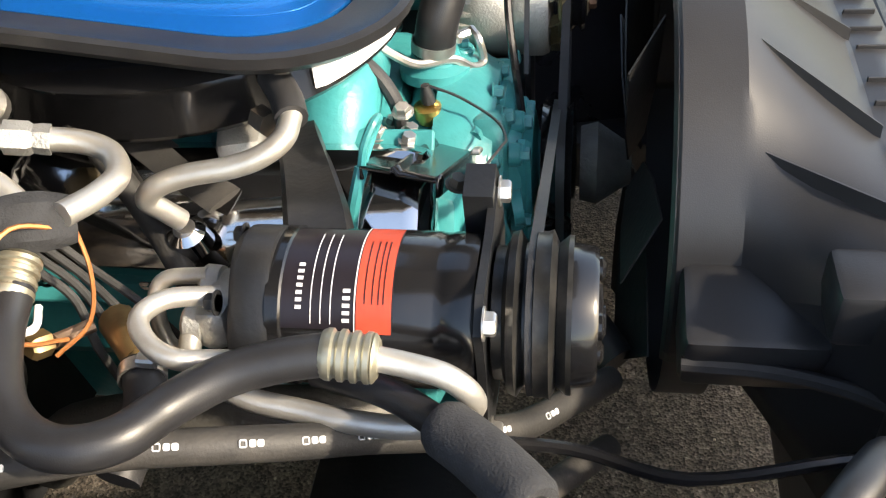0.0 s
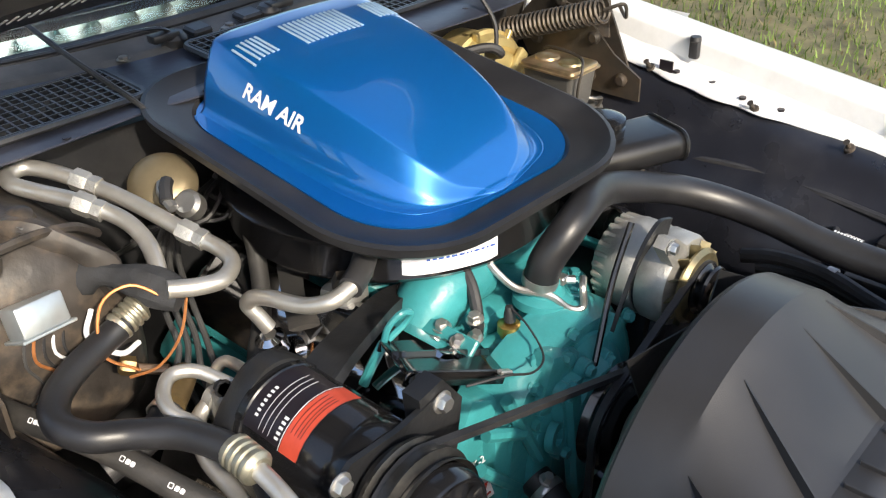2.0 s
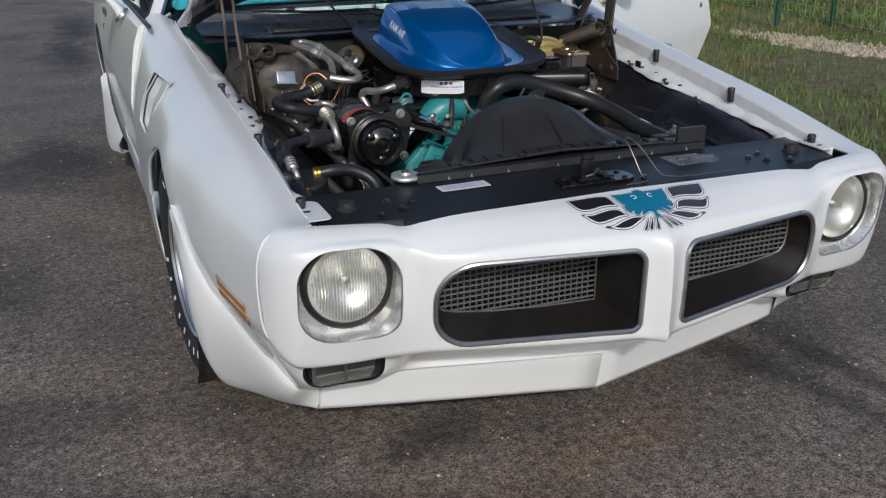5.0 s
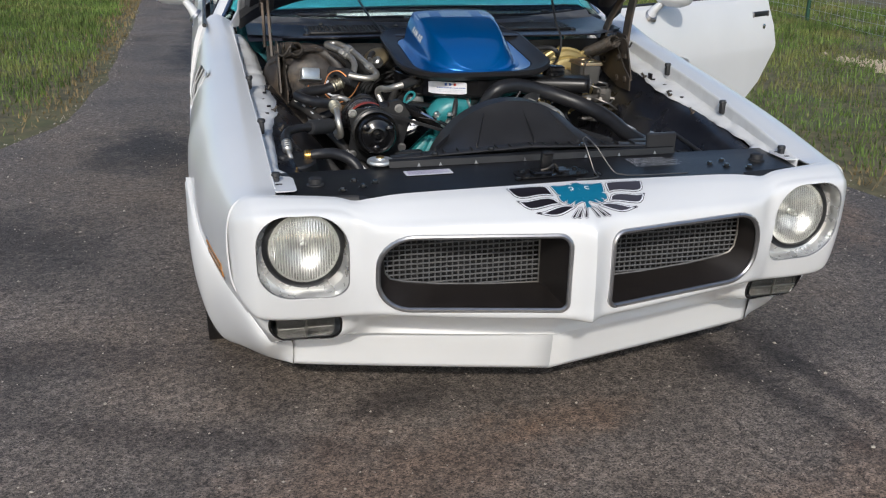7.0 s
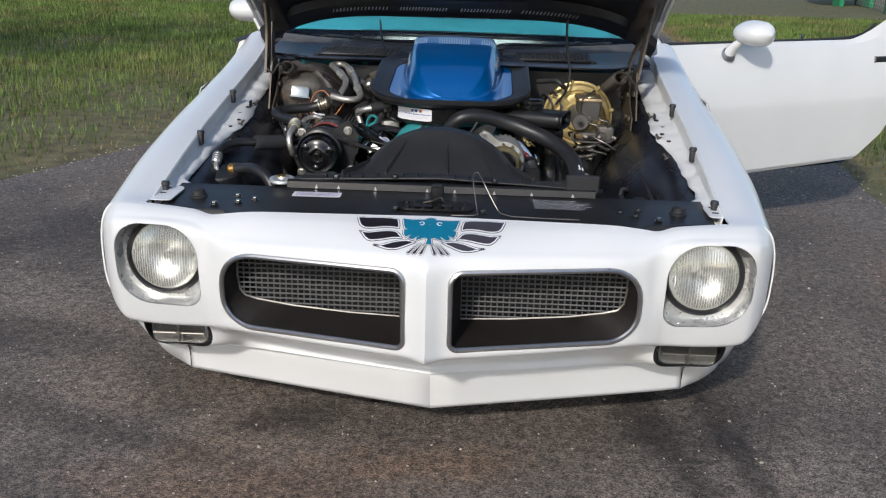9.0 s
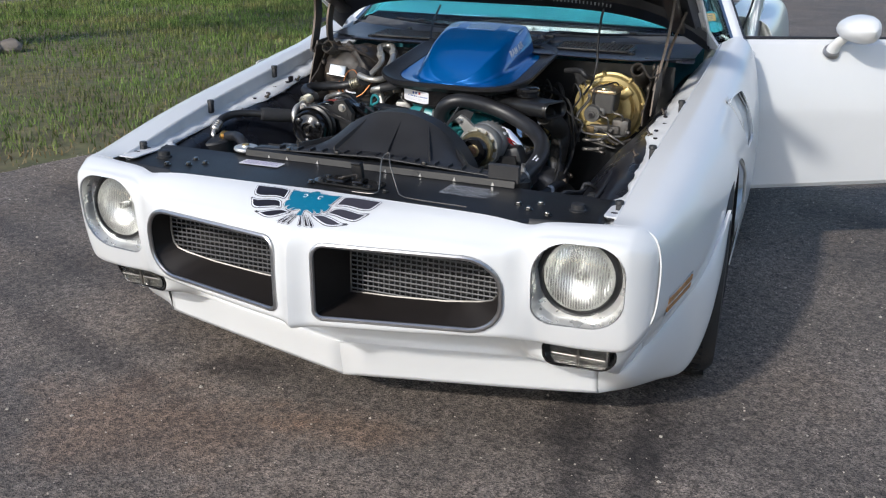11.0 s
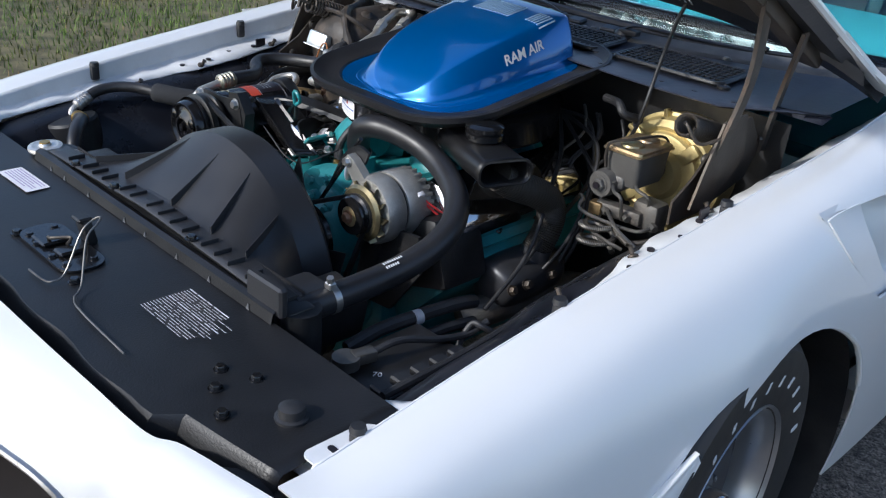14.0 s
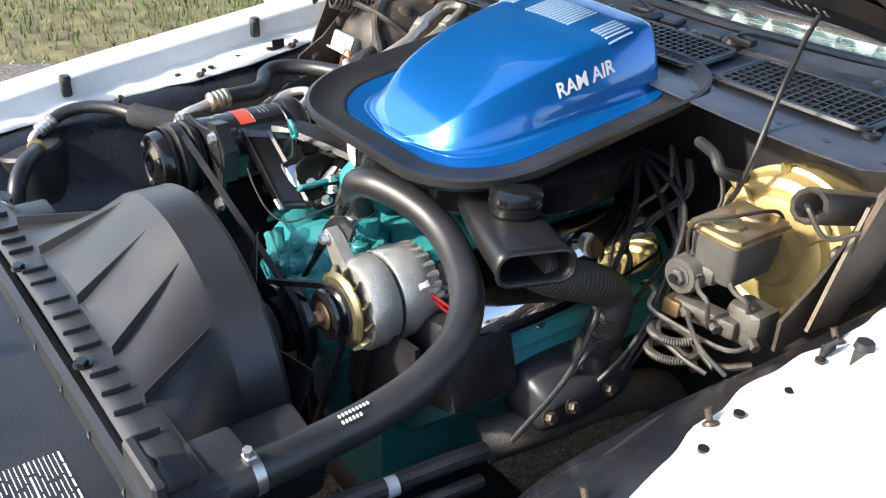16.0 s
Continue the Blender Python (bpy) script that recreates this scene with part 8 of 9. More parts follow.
def build_hoses():
    h = thing("radiator_hose", "thick black moulded upper radiator hose with clamps", "hose")
    P = [(0.004, 0.868, 0.785), (0.006, 0.860, 0.825), (0.030, 0.848, 0.862), (0.070, 0.852, 0.877), (0.120, 0.868, 0.873), (0.180, 0.880, 0.858), (0.245, 0.872, 0.838), (0.316, 0.840, 0.814), (0.366, 0.785, 0.791), (0.390, 0.715, 0.772), (0.395, 0.640, 0.757), (0.398, 0.560, 0.752), (0.398, 0.480, 0.750), (0.398, 0.415, 0.748)]
    Geo().tube(P, 0.0238, 24, 8).make("hose", HOSE, h)
    for p, d in ((Vector((0.004, 0.867, 0.796)), Vector((0.05, -0.15, 1))), (Vector((0.398, 0.482, 0.750)), Vector((0, 1, 0.03)))):
        d.normalize()
        Geo().lathe([(0.0242, -0.006), (0.0256, -0.006), (0.0256, 0.006), (0.0242, 0.006)], p, d, 32, False, False).make("clamp", STEEL, h, "steel hose clamp")
        sd = Vector((0.2, -0.2, 1)).normalized() if abs(d.z) < 0.5 else Vector((0.6, -0.8, 0))
        Geo().box(p + sd * 0.029, (0.016, 0.014, 0.012), 0.002).make("clamp_screw_housing", STEEL, h)
        Geo().lathe([(0.006, 0), (0.006, 0.012)], p + sd * 0.034, sd, 6).make("clamp_screw", STEEL, h)
    # printed marks as plain bars
    for k in range(9):
        y = 0.590 + 0.0048 * k
        for t, w in ((62, 5), (84, 5)):
            if k > 5 and t == 62:
                continue
            a = radians(t)
            r = 0.0243
            c = Vector((0.3965, y, 0.753 + (y - 0.56) * 0.08))
            m = basis(c + Vector((r * math.cos(a), 0, r * math.sin(a))), (0, 1, 0.08), (-math.sin(a), 0, math.cos(a)))
            Geo().prism(round_rect(0, 0.0028, -0.0024, 0.0024, (0.0005,) * 4, 1), -0.0004, 0.0003, m).make("print_bar", LETTER, h)

    # pressure hose with two crimps and an aluminium end
    a = thing("refrigerant_hose", "thick black refrigerant hose looping to an aluminium tube", "hose", "refrigerant hoses")
    P = [(-0.452, 1.132, 0.848), (-0.490, 1.126, 0.839), (-0.531, 1.108, 0.837), (-0.563, 1.085, 0.836), (-0.583, 1.055, 0.836), (-0.587, 1.025, 0.836), (-0.572, 0.998, 0.832), (-0.540, 0.978, 0.826), (-0.510, 0.945, 0.826), (-0.496, 0.905, 0.830), (-0.489, 0.868, 0.832)]
    Geo().tube(P, 0.0165, 18, 7).make("hose", HOSE, a)
    crimp(a, (-0.462, 1.133, 0.845), (0.9, 0.05, 0.35), 0.0185, 0.036)
    crimp(a, (-0.489, 0.876, 0.832), (0.02, -0.98, -0.10), 0.019, 0.038)
    Geo().tube([(-0.488, 0.838, 0.828), (-0.488, 0.814, 0.822), (-0.490, 0.788, 0.815), (-0.490, 0.772, 0.799), (-0.486, 0.768, 0.778), (-0.483, 0.779, 0.758), (-0.486, 0.80, 0.749), (-0.489, 0.83, 0.748), (-0.486, 0.87, 0.748), (-0.479, 0.908, 0.748), (-0.474, 0.96, 0.757), (-0.452, 1.005, 0.770), (-0.42, 1.01, 0.785)], 0.0098, 14, 6).make("tube", ALU, a, "bent aluminium tube")
    Geo().tube([(-0.432, 1.134, 0.857), (-0.412, 1.136, 0.868), (-0.392, 1.142, 0.880), (-0.381, 1.165, 0.897), (-0.376, 1.195, 0.912), (-0.382, 1.232, 0.926), (-0.409, 1.278, 0.943), (-0.434, 1.328, 0.950), (-0.449, 1.358, 0.956), (-0.440, 1.388, 0.957), (-0.412, 1.388, 0.957), (-0.384, 1.340, 0.948), (-0.352, 1.260, 0.928), (-0.328, 1.165, 0.903), (-0.313, 1.122, 0.889), (-0.318, 1.095, 0.881), (-0.345, 1.078, 0.879), (-0.375, 1.082, 0.882), (-0.408, 1.096, 0.888)], 0.0108, 14, 6).make("evaporator_tube", ALU, a, "looping aluminium tube")
    for p, d in (((-0.381, 1.332, 0.947), (0.38, -0.9, -0.22)), ((-0.331, 1.178, 0.906), (0.28, -0.95, -0.26)), ((-0.409, 1.278, 0.943), (0.45, -0.85, -0.30))):
        Geo().lathe([(0.015, 0), (0.015, 0.02), (0.0125, 0.024), (0.0135, 0.03), (0.0135, 0.038)], p, d, 6).make("union_nut", CASTALU, a, "aluminium union nut")
    # compressor port loop
    Geo().tube([(-0.412, 0.985, 0.808), (-0.432, 1.020, 0.822), (-0.458, 1.032, 0.826), (-0.480, 1.016, 0.821), (-0.487, 0.992, 0.814), (-0.476, 0.965, 0.803), (-0.466, 0.930, 0.790)], 0.0085, 12, 6).make("port_tube", ALU, a, "bent aluminium port tube")
    Geo().tube([(-0.376, 1.01, 0.795), (-0.378, 1.05, 0.79), (-0.39, 1.06, 0.77), (-0.405, 1.05, 0.73), (-0.41, 1.0, 0.68)], 0.0075, 12, 6).make("port_tube", ALU, a)

    # suction hose with foam sleeve going to the drier
    b = thing("suction_hose", "black hose with charcoal foam sleeve running to the receiver", "hose", "refrigerant hoses")
    P = [(-0.452, 0.90, 0.765), (-0.478, 0.84, 0.778), (-0.508, 0.795, 0.785), (-0.560, 0.735, 0.795), (-0.618, 0.695, 0.802), (-0.652, 0.655, 0.802), (-0.665, 0.615, 0.795), (-0.664, 0.59, 0.785)]
    Geo().tube(P, 0.0125, 16, 7).make("hose", HOSE, b)
    Geo().tube([(-0.512, 0.790, 0.786), (-0.535, 0.762, 0.790), (-0.562, 0.735, 0.795), (-0.585, 0.716, 0.798)], lambda u: 0.0225 if 0.02 < u < 0.98 else 0.019, 18, 5).make("foam_sleeve", FOAM, b, "charcoal foam sleeve")
    crimp(b, (-0.664, 0.592, 0.787), (0.04, -0.85, -0.5), 0.0145, 0.036, STEEL)
    Geo().tube([(-0.662, 0.56, 0.77), (-0.658, 0.545, 0.758), (-0.655, 0.54, 0.74)], 0.0075, 10).make("tube_end", ALU, b)
    for k in range(10):
        p = Vector(P[1]).lerp(Vector(P[2]), 0.1 + 0.09 * k)
        d = (Vector(P[2]) - Vector(P[1])).normalized()
        Geo().prism(round_rect(0, 0.0034, -0.0025, 0.0025, (0.0004,) * 4, 1), 0.0122, 0.0130, basis(p, d, (-0.6, -0.5, -0.2))).make("print_bar", GREYINK, b)

    # receiver with its own short hose
    r = thing("receiver_canister", "matt black cylindrical receiver canister", "canister")
    ax = Vector((-0.1, -0.15, 1)).normalized()
    Geo().lathe([(0.05, -0.24), (0.058, -0.23), (0.058, -0.10), (0.060, -0.098), (0.060, -0.006), (0.055, 0.0), (0.02, 0.004)], (-0.645, 0.535, 0.748), ax, 40).make("can", CANISTER, r)
    Geo().lathe([(0.0605, -0.105), (0.0605, -0.088)], (-0.645, 0.535, 0.748), ax, 40, False, False).make("band", RUBBER, r)
    s = thing("condenser_hose", "black hose with brass-coloured ferrule beside the canister", "hose", "refrigerant hoses")
    Geo().tube([(-0.598, 0.535, 0.758), (-0.565, 0.525, 0.764), (-0.53, 0.50, 0.766), (-0.495, 0.475, 0.752), (-0.475, 0.46, 0.72), (-0.47, 0.45, 0.66), (-0.475, 0.44, 0.58)], 0.0155, 16, 6).make("hose", HOSE, s)
    crimp(s, (-0.618, 0.54, 0.756), (1, -0.15, 0.08), 0.0165, 0.03, BRASS)

    # heater hoses along the inner fender with pale marks
    for k, (dx, dz, seed) in enumerate(((0, 0, 1), (-0.055, -0.045, 2))):
        t = thing("heater_hose", "long dusty black heater hose with small white print marks", "hose", "heater hoses")
        P = [(-0.60 + dx, 1.27, 0.775 + dz), (-0.595 + dx, 1.16, 0.790 + dz), (-0.575 + dx, 1.08, 0.795 + dz), (-0.55 + dx, 1.02, 0.783 + dz), (-0.527 + dx, 0.95, 0.765 + dz), (-0.503 + dx, 0.90, 0.742 + dz), (-0.478 + dx, 0.858, 0.718 + dz), (-0.44 + dx, 0.80, 0.675 + dz), (-0.39 + dx, 0.745, 0.625 + dz), (-0.33 + dx, 0.70, 0.59 + dz), (-0.27 + dx, 0.66, 0.555 + dz)]
        Geo().tube(P, 0.0145, 16, 6).make("hose", DUSTHOSE, t)
        if k == 0:
            path = catmull(P, 6)
            for i in range(6, len(path) - 8, 5):
                p, d = path[i], (path[i + 1] - path[i]).normalized()
                up = Vector((-0.5, -0.35, 0.8))
                up = (up - d * up.dot(d)).normalized()
                m = basis(p + up * 0.0148, -d, up.cross(-d))
                for u0, u1 in ((0, 0.005), (0.0062, 0.0112)):
                    Geo().prism(round_rect(u0, u1, -0.0027, 0.0027, (0.001,) * 4, 1), -0.0005, 0.0004, m).make("print_bar", LETTER, t)
                fr = round_rect(0.0135, 0.0185, -0.0026, 0.0026, (0.0006,) * 4, 1)
                Geo().tube([m @ Vector((u, v, 0.0)) for u, v in fr], 0.0006, 4, smooth=False, closed=True).make("print_box", LETTER, t)
    # thin lines and cables low on the right
    for i, P in enumerate((
        [(-0.60, 1.15, 0.66), (-0.57, 0.95, 0.66), (-0.53, 0.75, 0.64), (-0.48, 0.58, 0.60), (-0.43, 0.45, 0.55)],
        [(-0.62, 1.10, 0.62), (-0.60, 0.90, 0.62), (-0.55, 0.70, 0.60), (-0.52, 0.52, 0.58), (-0.50, 0.42, 0.50)],
        [(-0.45, 0.82, 0.68), (-0.44, 0.70, 0.665), (-0.46, 0.60, 0.66), (-0.44, 0.48, 0.67), (-0.43, 0.40, 0.68)],
        [(-0.335, 0.60, 0.66), (-0.34, 0.52, 0.66), (-0.36, 0.46, 0.665), (-0.385, 0.42, 0.67)],
        [(-0.31, 0.56, 0.62), (-0.30, 0.50, 0.64), (-0.34, 0.45, 0.66)],
    )):
        t = thing("fluid_line", "thin black line clipped along the engine bay", "line", "thin lines")
        Geo().tube(P, 0.006 + 0.002 * (i % 2), 8).make("line", RUBBER if i % 2 else GLOSSBLACK, t)
    # brass fitting and clamp below the loop
    v = thing("heater_valve", "brass heater valve with worm-drive clamp and short black hose", "valve")
    Geo().tube([(-0.415, 1.085, 0.775), (-0.44, 1.06, 0.778), (-0.462, 1.04, 0.780)], 0.0165, 12, 4).make("body", BRASSDULL, v, "dull brass body")
    Geo().tube([(-0.462, 1.042, 0.780), (-0.50, 1.03, 0.765), (-0.555, 1.035, 0.75)], 0.0175, 14, 5).make("hose", RUBBER, v)
    d = Vector((-1, -0.35, -0.1)).normalized()
    Geo().lathe([(0.0178, -0.006), (0.0195, -0.006), (0.0195, 0.006), (0.0178, 0.006)], (-0.474, 1.038, 0.777), d, 24, False, False).make("clamp", STEEL, v)
    Geo().box((-0.474, 1.028, 0.796), (0.012, 0.018, 0.01), 0.002).make("clamp_housing", STEEL, v)
    Geo().tube([(-0.455, 1.12, 0.79), (-0.44, 1.115, 0.782), (-0.425, 1.10, 0.78)], 0.0065, 10).make("copper_tube", COPPERTUBE, v, "copper tube")
    Geo().lathe([(0.012, 0), (0.012, 0.014), (0.009, 0.018)], (-0.455, 1.125, 0.79), (-0.6, 0.3, 0.3), 6).make("flare_nut", BRASSDULL, v)
    # vent tube from the air cleaner elbow down to the valve cover
    w = thing("breather_tube", "bent aluminium breather tube from air cleaner to valve cover", "tube")
    Geo().tube([(-0.252, 0.952, 0.876), (-0.278, 0.954, 0.869), (-0.294, 0.974, 0.860), (-0.302, 1.002, 0.854), (-0.308, 1.038, 0.850), (-0.314, 1.066, 0.842), (-0.315, 1.080, 0.827), (-0.308, 1.073, 0.810), (-0.300, 1.063, 0.790)], 0.0105, 14, 6).make("tube", ALU, w)
    # plug wires
    for k in range(4):
        t = thing("spark_plug_wire", "grey-black spark plug wire", "wire", "spark plug wires")
        x = -0.333 - 0.013 * k
        Geo().tube([(-0.24, 1.33, 0.85 + 0.008 * k), (x + 0.03, 1.25, 0.828), (x, 1.182, 0.798), (x - 0.014, 1.140, 0.770), (x - 0.035 - 0.004 * k, 1.088 + 0.008 * k, 0.745), (x - 0.03, 1.06 + 0.02 * k, 0.68)], 0.0042, 8).make("wire", GREYWIRE, t)
    t = thing("crankcase_hose", "dull black rubber hose curving down beside the valve cover", "hose")
    Geo().tube([(-0.170, 1.300, 0.890), (-0.205, 1.235, 0.880), (-0.226, 1.183, 0.852), (-0.245, 1.150, 0.812), (-0.275, 1.112, 0.776), (-0.318, 1.072, 0.757), (-0.340, 1.050, 0.72), (-0.345, 1.04, 0.66)], 0.0125, 12, 6).make("hose", DUSTHOSE, t)
    Geo().tube([(-0.342, 1.046, 0.70), (-0.345, 1.042, 0.68)], 0.0138, 12, 2).make("band", STEELDARK, t, "steel spring clip")
    t = thing("loom_strap", "flat black loom strap across the intake manifold", "strap")
    Geo().tube([(-0.130, 1.210, 0.830), (-0.190, 1.150, 0.815), (-0.235, 1.085, 0.800), (-0.270, 1.030, 0.790)], 0.020, 10, 6, flat=0.22).make("strap", DUSTHOSE, t)
    for k in range(5):
        t = thing("spark_plug_wire", "black spark plug wire beside the valve cover", "wire", "spark plug wires")
        Geo().tube([(0.16, 1.33, 0.86), (0.26 + 0.03 * (k * 7 % 4), 1.31 - 0.015 * (k * 5 % 7), 0.86 - 0.025 * (k * 3 % 5)), (0.33 + 0.02 * (k * 3 % 4), 1.25 - 0.035 * k, 0.78 - 0.02 * (k * 5 % 4)), (0.36 + 0.015 * (k % 3), 1.20 - 0.05 * k, 0.67), (0.35 + 0.012 * (k * 2 % 3), 1.15 - 0.065 * k, 0.58)], 0.0045, 8).make("wire", RUBBER, t)


HOSE = mat("black_moulded_hose", (0.016, 0.016, 0.018), 0.38, vary=0.2, scale=20, bump=0.1, bscale=700, dirt=(0.07, 0.068, 0.065), dirt_amt=0.25, dscale=7)
DUSTHOSE = mat("dusty_hose", (0.03, 0.029, 0.028), 0.6, vary=0.3, scale=20, bump=0.25, bscale=300, dirt=(0.12, 0.105, 0.09), dirt_amt=0.4, dscale=10)
CANISTER = mat("matt_black_canister", (0.013, 0.014, 0.016), 0.5, vary=0.2, scale=30, bump=0.3, bscale=200, dirt=(0.04, 0.04, 0.045), dirt_amt=0.2)
BRASSDULL = mat("dull_brass", (0.30, 0.21, 0.10), 0.45, metal=0.8, vary=0.25, scale=40, dirt=(0.18, 0.12, 0.07), dirt_amt=0.5, dscale=25)
COPPERTUBE = mat("tarnished_copper", (0.40, 0.27, 0.19), 0.4, metal=0.8, vary=0.2, scale=40)
GREYWIRE = mat("grey_black_wire", (0.05, 0.05, 0.05), 0.5, vary=0.2, scale=40)
build_hoses()


def build_heater_box():
    h = thing("heater_box", "aged brown-black moulded heater and evaporator case", "heater box")
    secs = []
    for x, y0, y1, z0, z1 in ((-0.68, 1.30, 1.41, 0.74, 0.86), (-0.655, 1.24, 1.42, 0.70, 0.905), (-0.60, 1.20, 1.42, 0.68, 0.935), (-0.52, 1.185, 1.42, 0.67, 0.955), (-0.46, 1.19, 1.42, 0.67, 0.940), (-0.41, 1.20, 1.42, 0.68, 0.895), (-0.375, 1.25, 1.42, 0.70, 0.86)):
        secs.append([Vector((x, y, z)) for y, z in round_rect(y0, y1, z0, z1, (0.03, 0.01, 0.02, 0.06), 5)])
    rows = list(zip(*[catmull(c, 4) for c in zip(*secs)]))
    cols = [list(r) for r in zip(*rows)]
    g = Geo().rings([[p + Vector((0, 0.008 * noise.noise(p * 14), 0.008 * noise.noise(p * 11))) for p in r] for r in zip(*[list(c) for c in cols])])
    g.make("case", FIBRE, h)
    Geo().tube([(-0.60, 1.40, 0.945), (-0.55, 1.30, 0.955), (-0.50, 1.23, 0.952), (-0.455, 1.195, 0.925), (-0.43, 1.19, 0.88), (-0.425, 1.195, 0.80)], lambda u: 0.011 + 0.003 * math.sin(u * 19), 10, flat=1.6).make("flange", FIBRE, h, "raised moulded flange")
    for q in ((-0.575, 1.35, 0.957), (-0.50, 1.225, 0.962), (-0.43, 1.182, 0.87)):
        Geo().hexhead(q, (0, -0.3, 1), 0.007, 0.006).make("screw", STEELDARK, h)
    Geo().tube([(-0.66, 1.30, 0.90), (-0.60, 1.22, 0.945), (-0.52, 1.20, 0.962), (-0.45, 1.22, 0.945), (-0.40, 1.26, 0.90)], 0.006, 6).make("seam", FIBRE, h)
    for x, y, z in ((-0.56, 1.30, 0.95), (-0.48, 1.28, 0.95), (-0.62, 1.28, 0.93), (-0.50, 1.36, 0.95)):
        Geo().lathe([(0.02, 0), (0.016, 0.01), (0.008, 0.014)], (x, y, z - 0.004), (0, -0.3, 1), 12).make("boss", FIBRE, h)
    # taped joint and stray wires
    Geo().tube([(-0.39, 1.10, 0.868), (-0.42, 1.15, 0.885), (-0.445, 1.19, 0.89), (-0.46, 1.215, 0.88)], lambda u: 0.02 + 0.006 * math.sin(9 * u), 10).make("tape_wrap", FOAM, h, "black insulating wrap")
    for k, P in enumerate(([(-0.41, 1.10, 0.876), (-0.44, 1.12, 0.90), (-0.475, 1.13, 0.885), (-0.49, 1.12, 0.83), (-0.46, 1.10, 0.80)], [(-0.47, 1.17, 0.86), (-0.49, 1.15, 0.84), (-0.47, 1.12, 0.82), (-0.44, 1.13, 0.815)], [(-0.37, 1.12, 0.86), (-0.40, 1.10, 0.82), (-0.44, 1.09, 0.80), (-0.47, 1.11, 0.79)])):
        w = thing("loose_wire", "thin loose copper-coloured wire" if k != 1 else "thin loose white wire", "wire", "loose wires")
        Geo().tube(P, 0.002 if k != 1 else 0.0035, 6).make("wire", COPPER if k != 1 else LABEL, w)
    r = thing("relay", "small square zinc relay box with wires", "relay")
    m = pose(-0.532, 1.172, 0.884, -20, 6, 10)
    g = Geo().box((0, 0, 0), (0.062, 0.035, 0.038), 0.004, (0, 0, 0), 2)
    ob = g.make("cover", ZINC, r)
    ob.matrix_basis = m
    ob = Geo().box((0, 0, -0.02), (0.07, 0.042, 0.004), 0.001).make("base", ZINC, r)
    ob.matrix_basis = m
    for k in range(5):
        x = -0.545 + 0.012 * k
        Geo().tube([(x, 1.19, 0.852), (x - 0.01, 1.18, 0.82), (x + 0.012 * (k % 2), 1.175, 0.79), (x - 0.02, 1.19, 0.76), (x - 0.03, 1.22, 0.78)], 0.0022, 6).make("wire", (GREYWIRE, COPPER, RUBBER, LABEL, RUBBER)[k], r)
    v = thing("vacuum_canister", "gold-zinc vacuum diaphragm with hoses and fittings", "diaphragm")
    ax = Vector((-0.35, -0.5, 0.75)).normalized()
    Geo().lathe([(0.01, -0.02), (0.044, -0.012), (0.047, -0.002), (0.044, 0.004), (0.032, 0.012), (0.014, 0.015)], (-0.285, 1.285, 0.918), ax, 32).make("diaphragm", DULLGOLD, v)
    Geo().lathe([(0.018, 0), (0.019, 0.02), (0.014, 0.026)], (-0.285, 1.215, 0.905), (-0.6, -0.3, 0.6), 16).make("switch", STEEL, v)
    Geo().tube([(-0.30, 1.26, 0.93), (-0.315, 1.235, 0.93), (-0.318, 1.21, 0.918)], 0.0075, 8).make("nipple", STEEL, v)
    Geo().tube([(-0.32, 1.22, 0.925), (-0.31, 1.235, 0.935), (-0.30, 1.245, 0.94)], 0.009, 8).make("boot", RUBBER, v)
    for k in range(8):
        w = thing("vacuum_line", "thin dark vacuum line behind the engine", "line", "vacuum lines")
        a = 0.03 * k
        Geo().tube([(-0.34 + a, 1.36, 0.80 + 0.01 * k), (-0.28 + a, 1.30, 0.85 - 0.01 * k), (-0.22 + a, 1.32, 0.86 + 0.004 * k), (-0.15 + a, 1.38, 0.84)], 0.004, 6).make("line", RUBBER if k % 3 else GREYWIRE, w)


ZINC = mat("zinc_relay_cover", (0.52, 0.56, 0.58), 0.32, metal=0.7, vary=0.08, scale=50)
DULLGOLD = mat("dull_gold_zinc", (0.27, 0.22, 0.14), 0.42, metal=0.7, vary=0.15, scale=30)
build_heater_box()


LIDZINC = mat("iridescent_lid_zinc", (0.46, 0.33, 0.20), 0.3, metal=0.8, vary=0.3, scale=30, dirt=(0.24, 0.34, 0.14), dirt_amt=0.6, dscale=22)


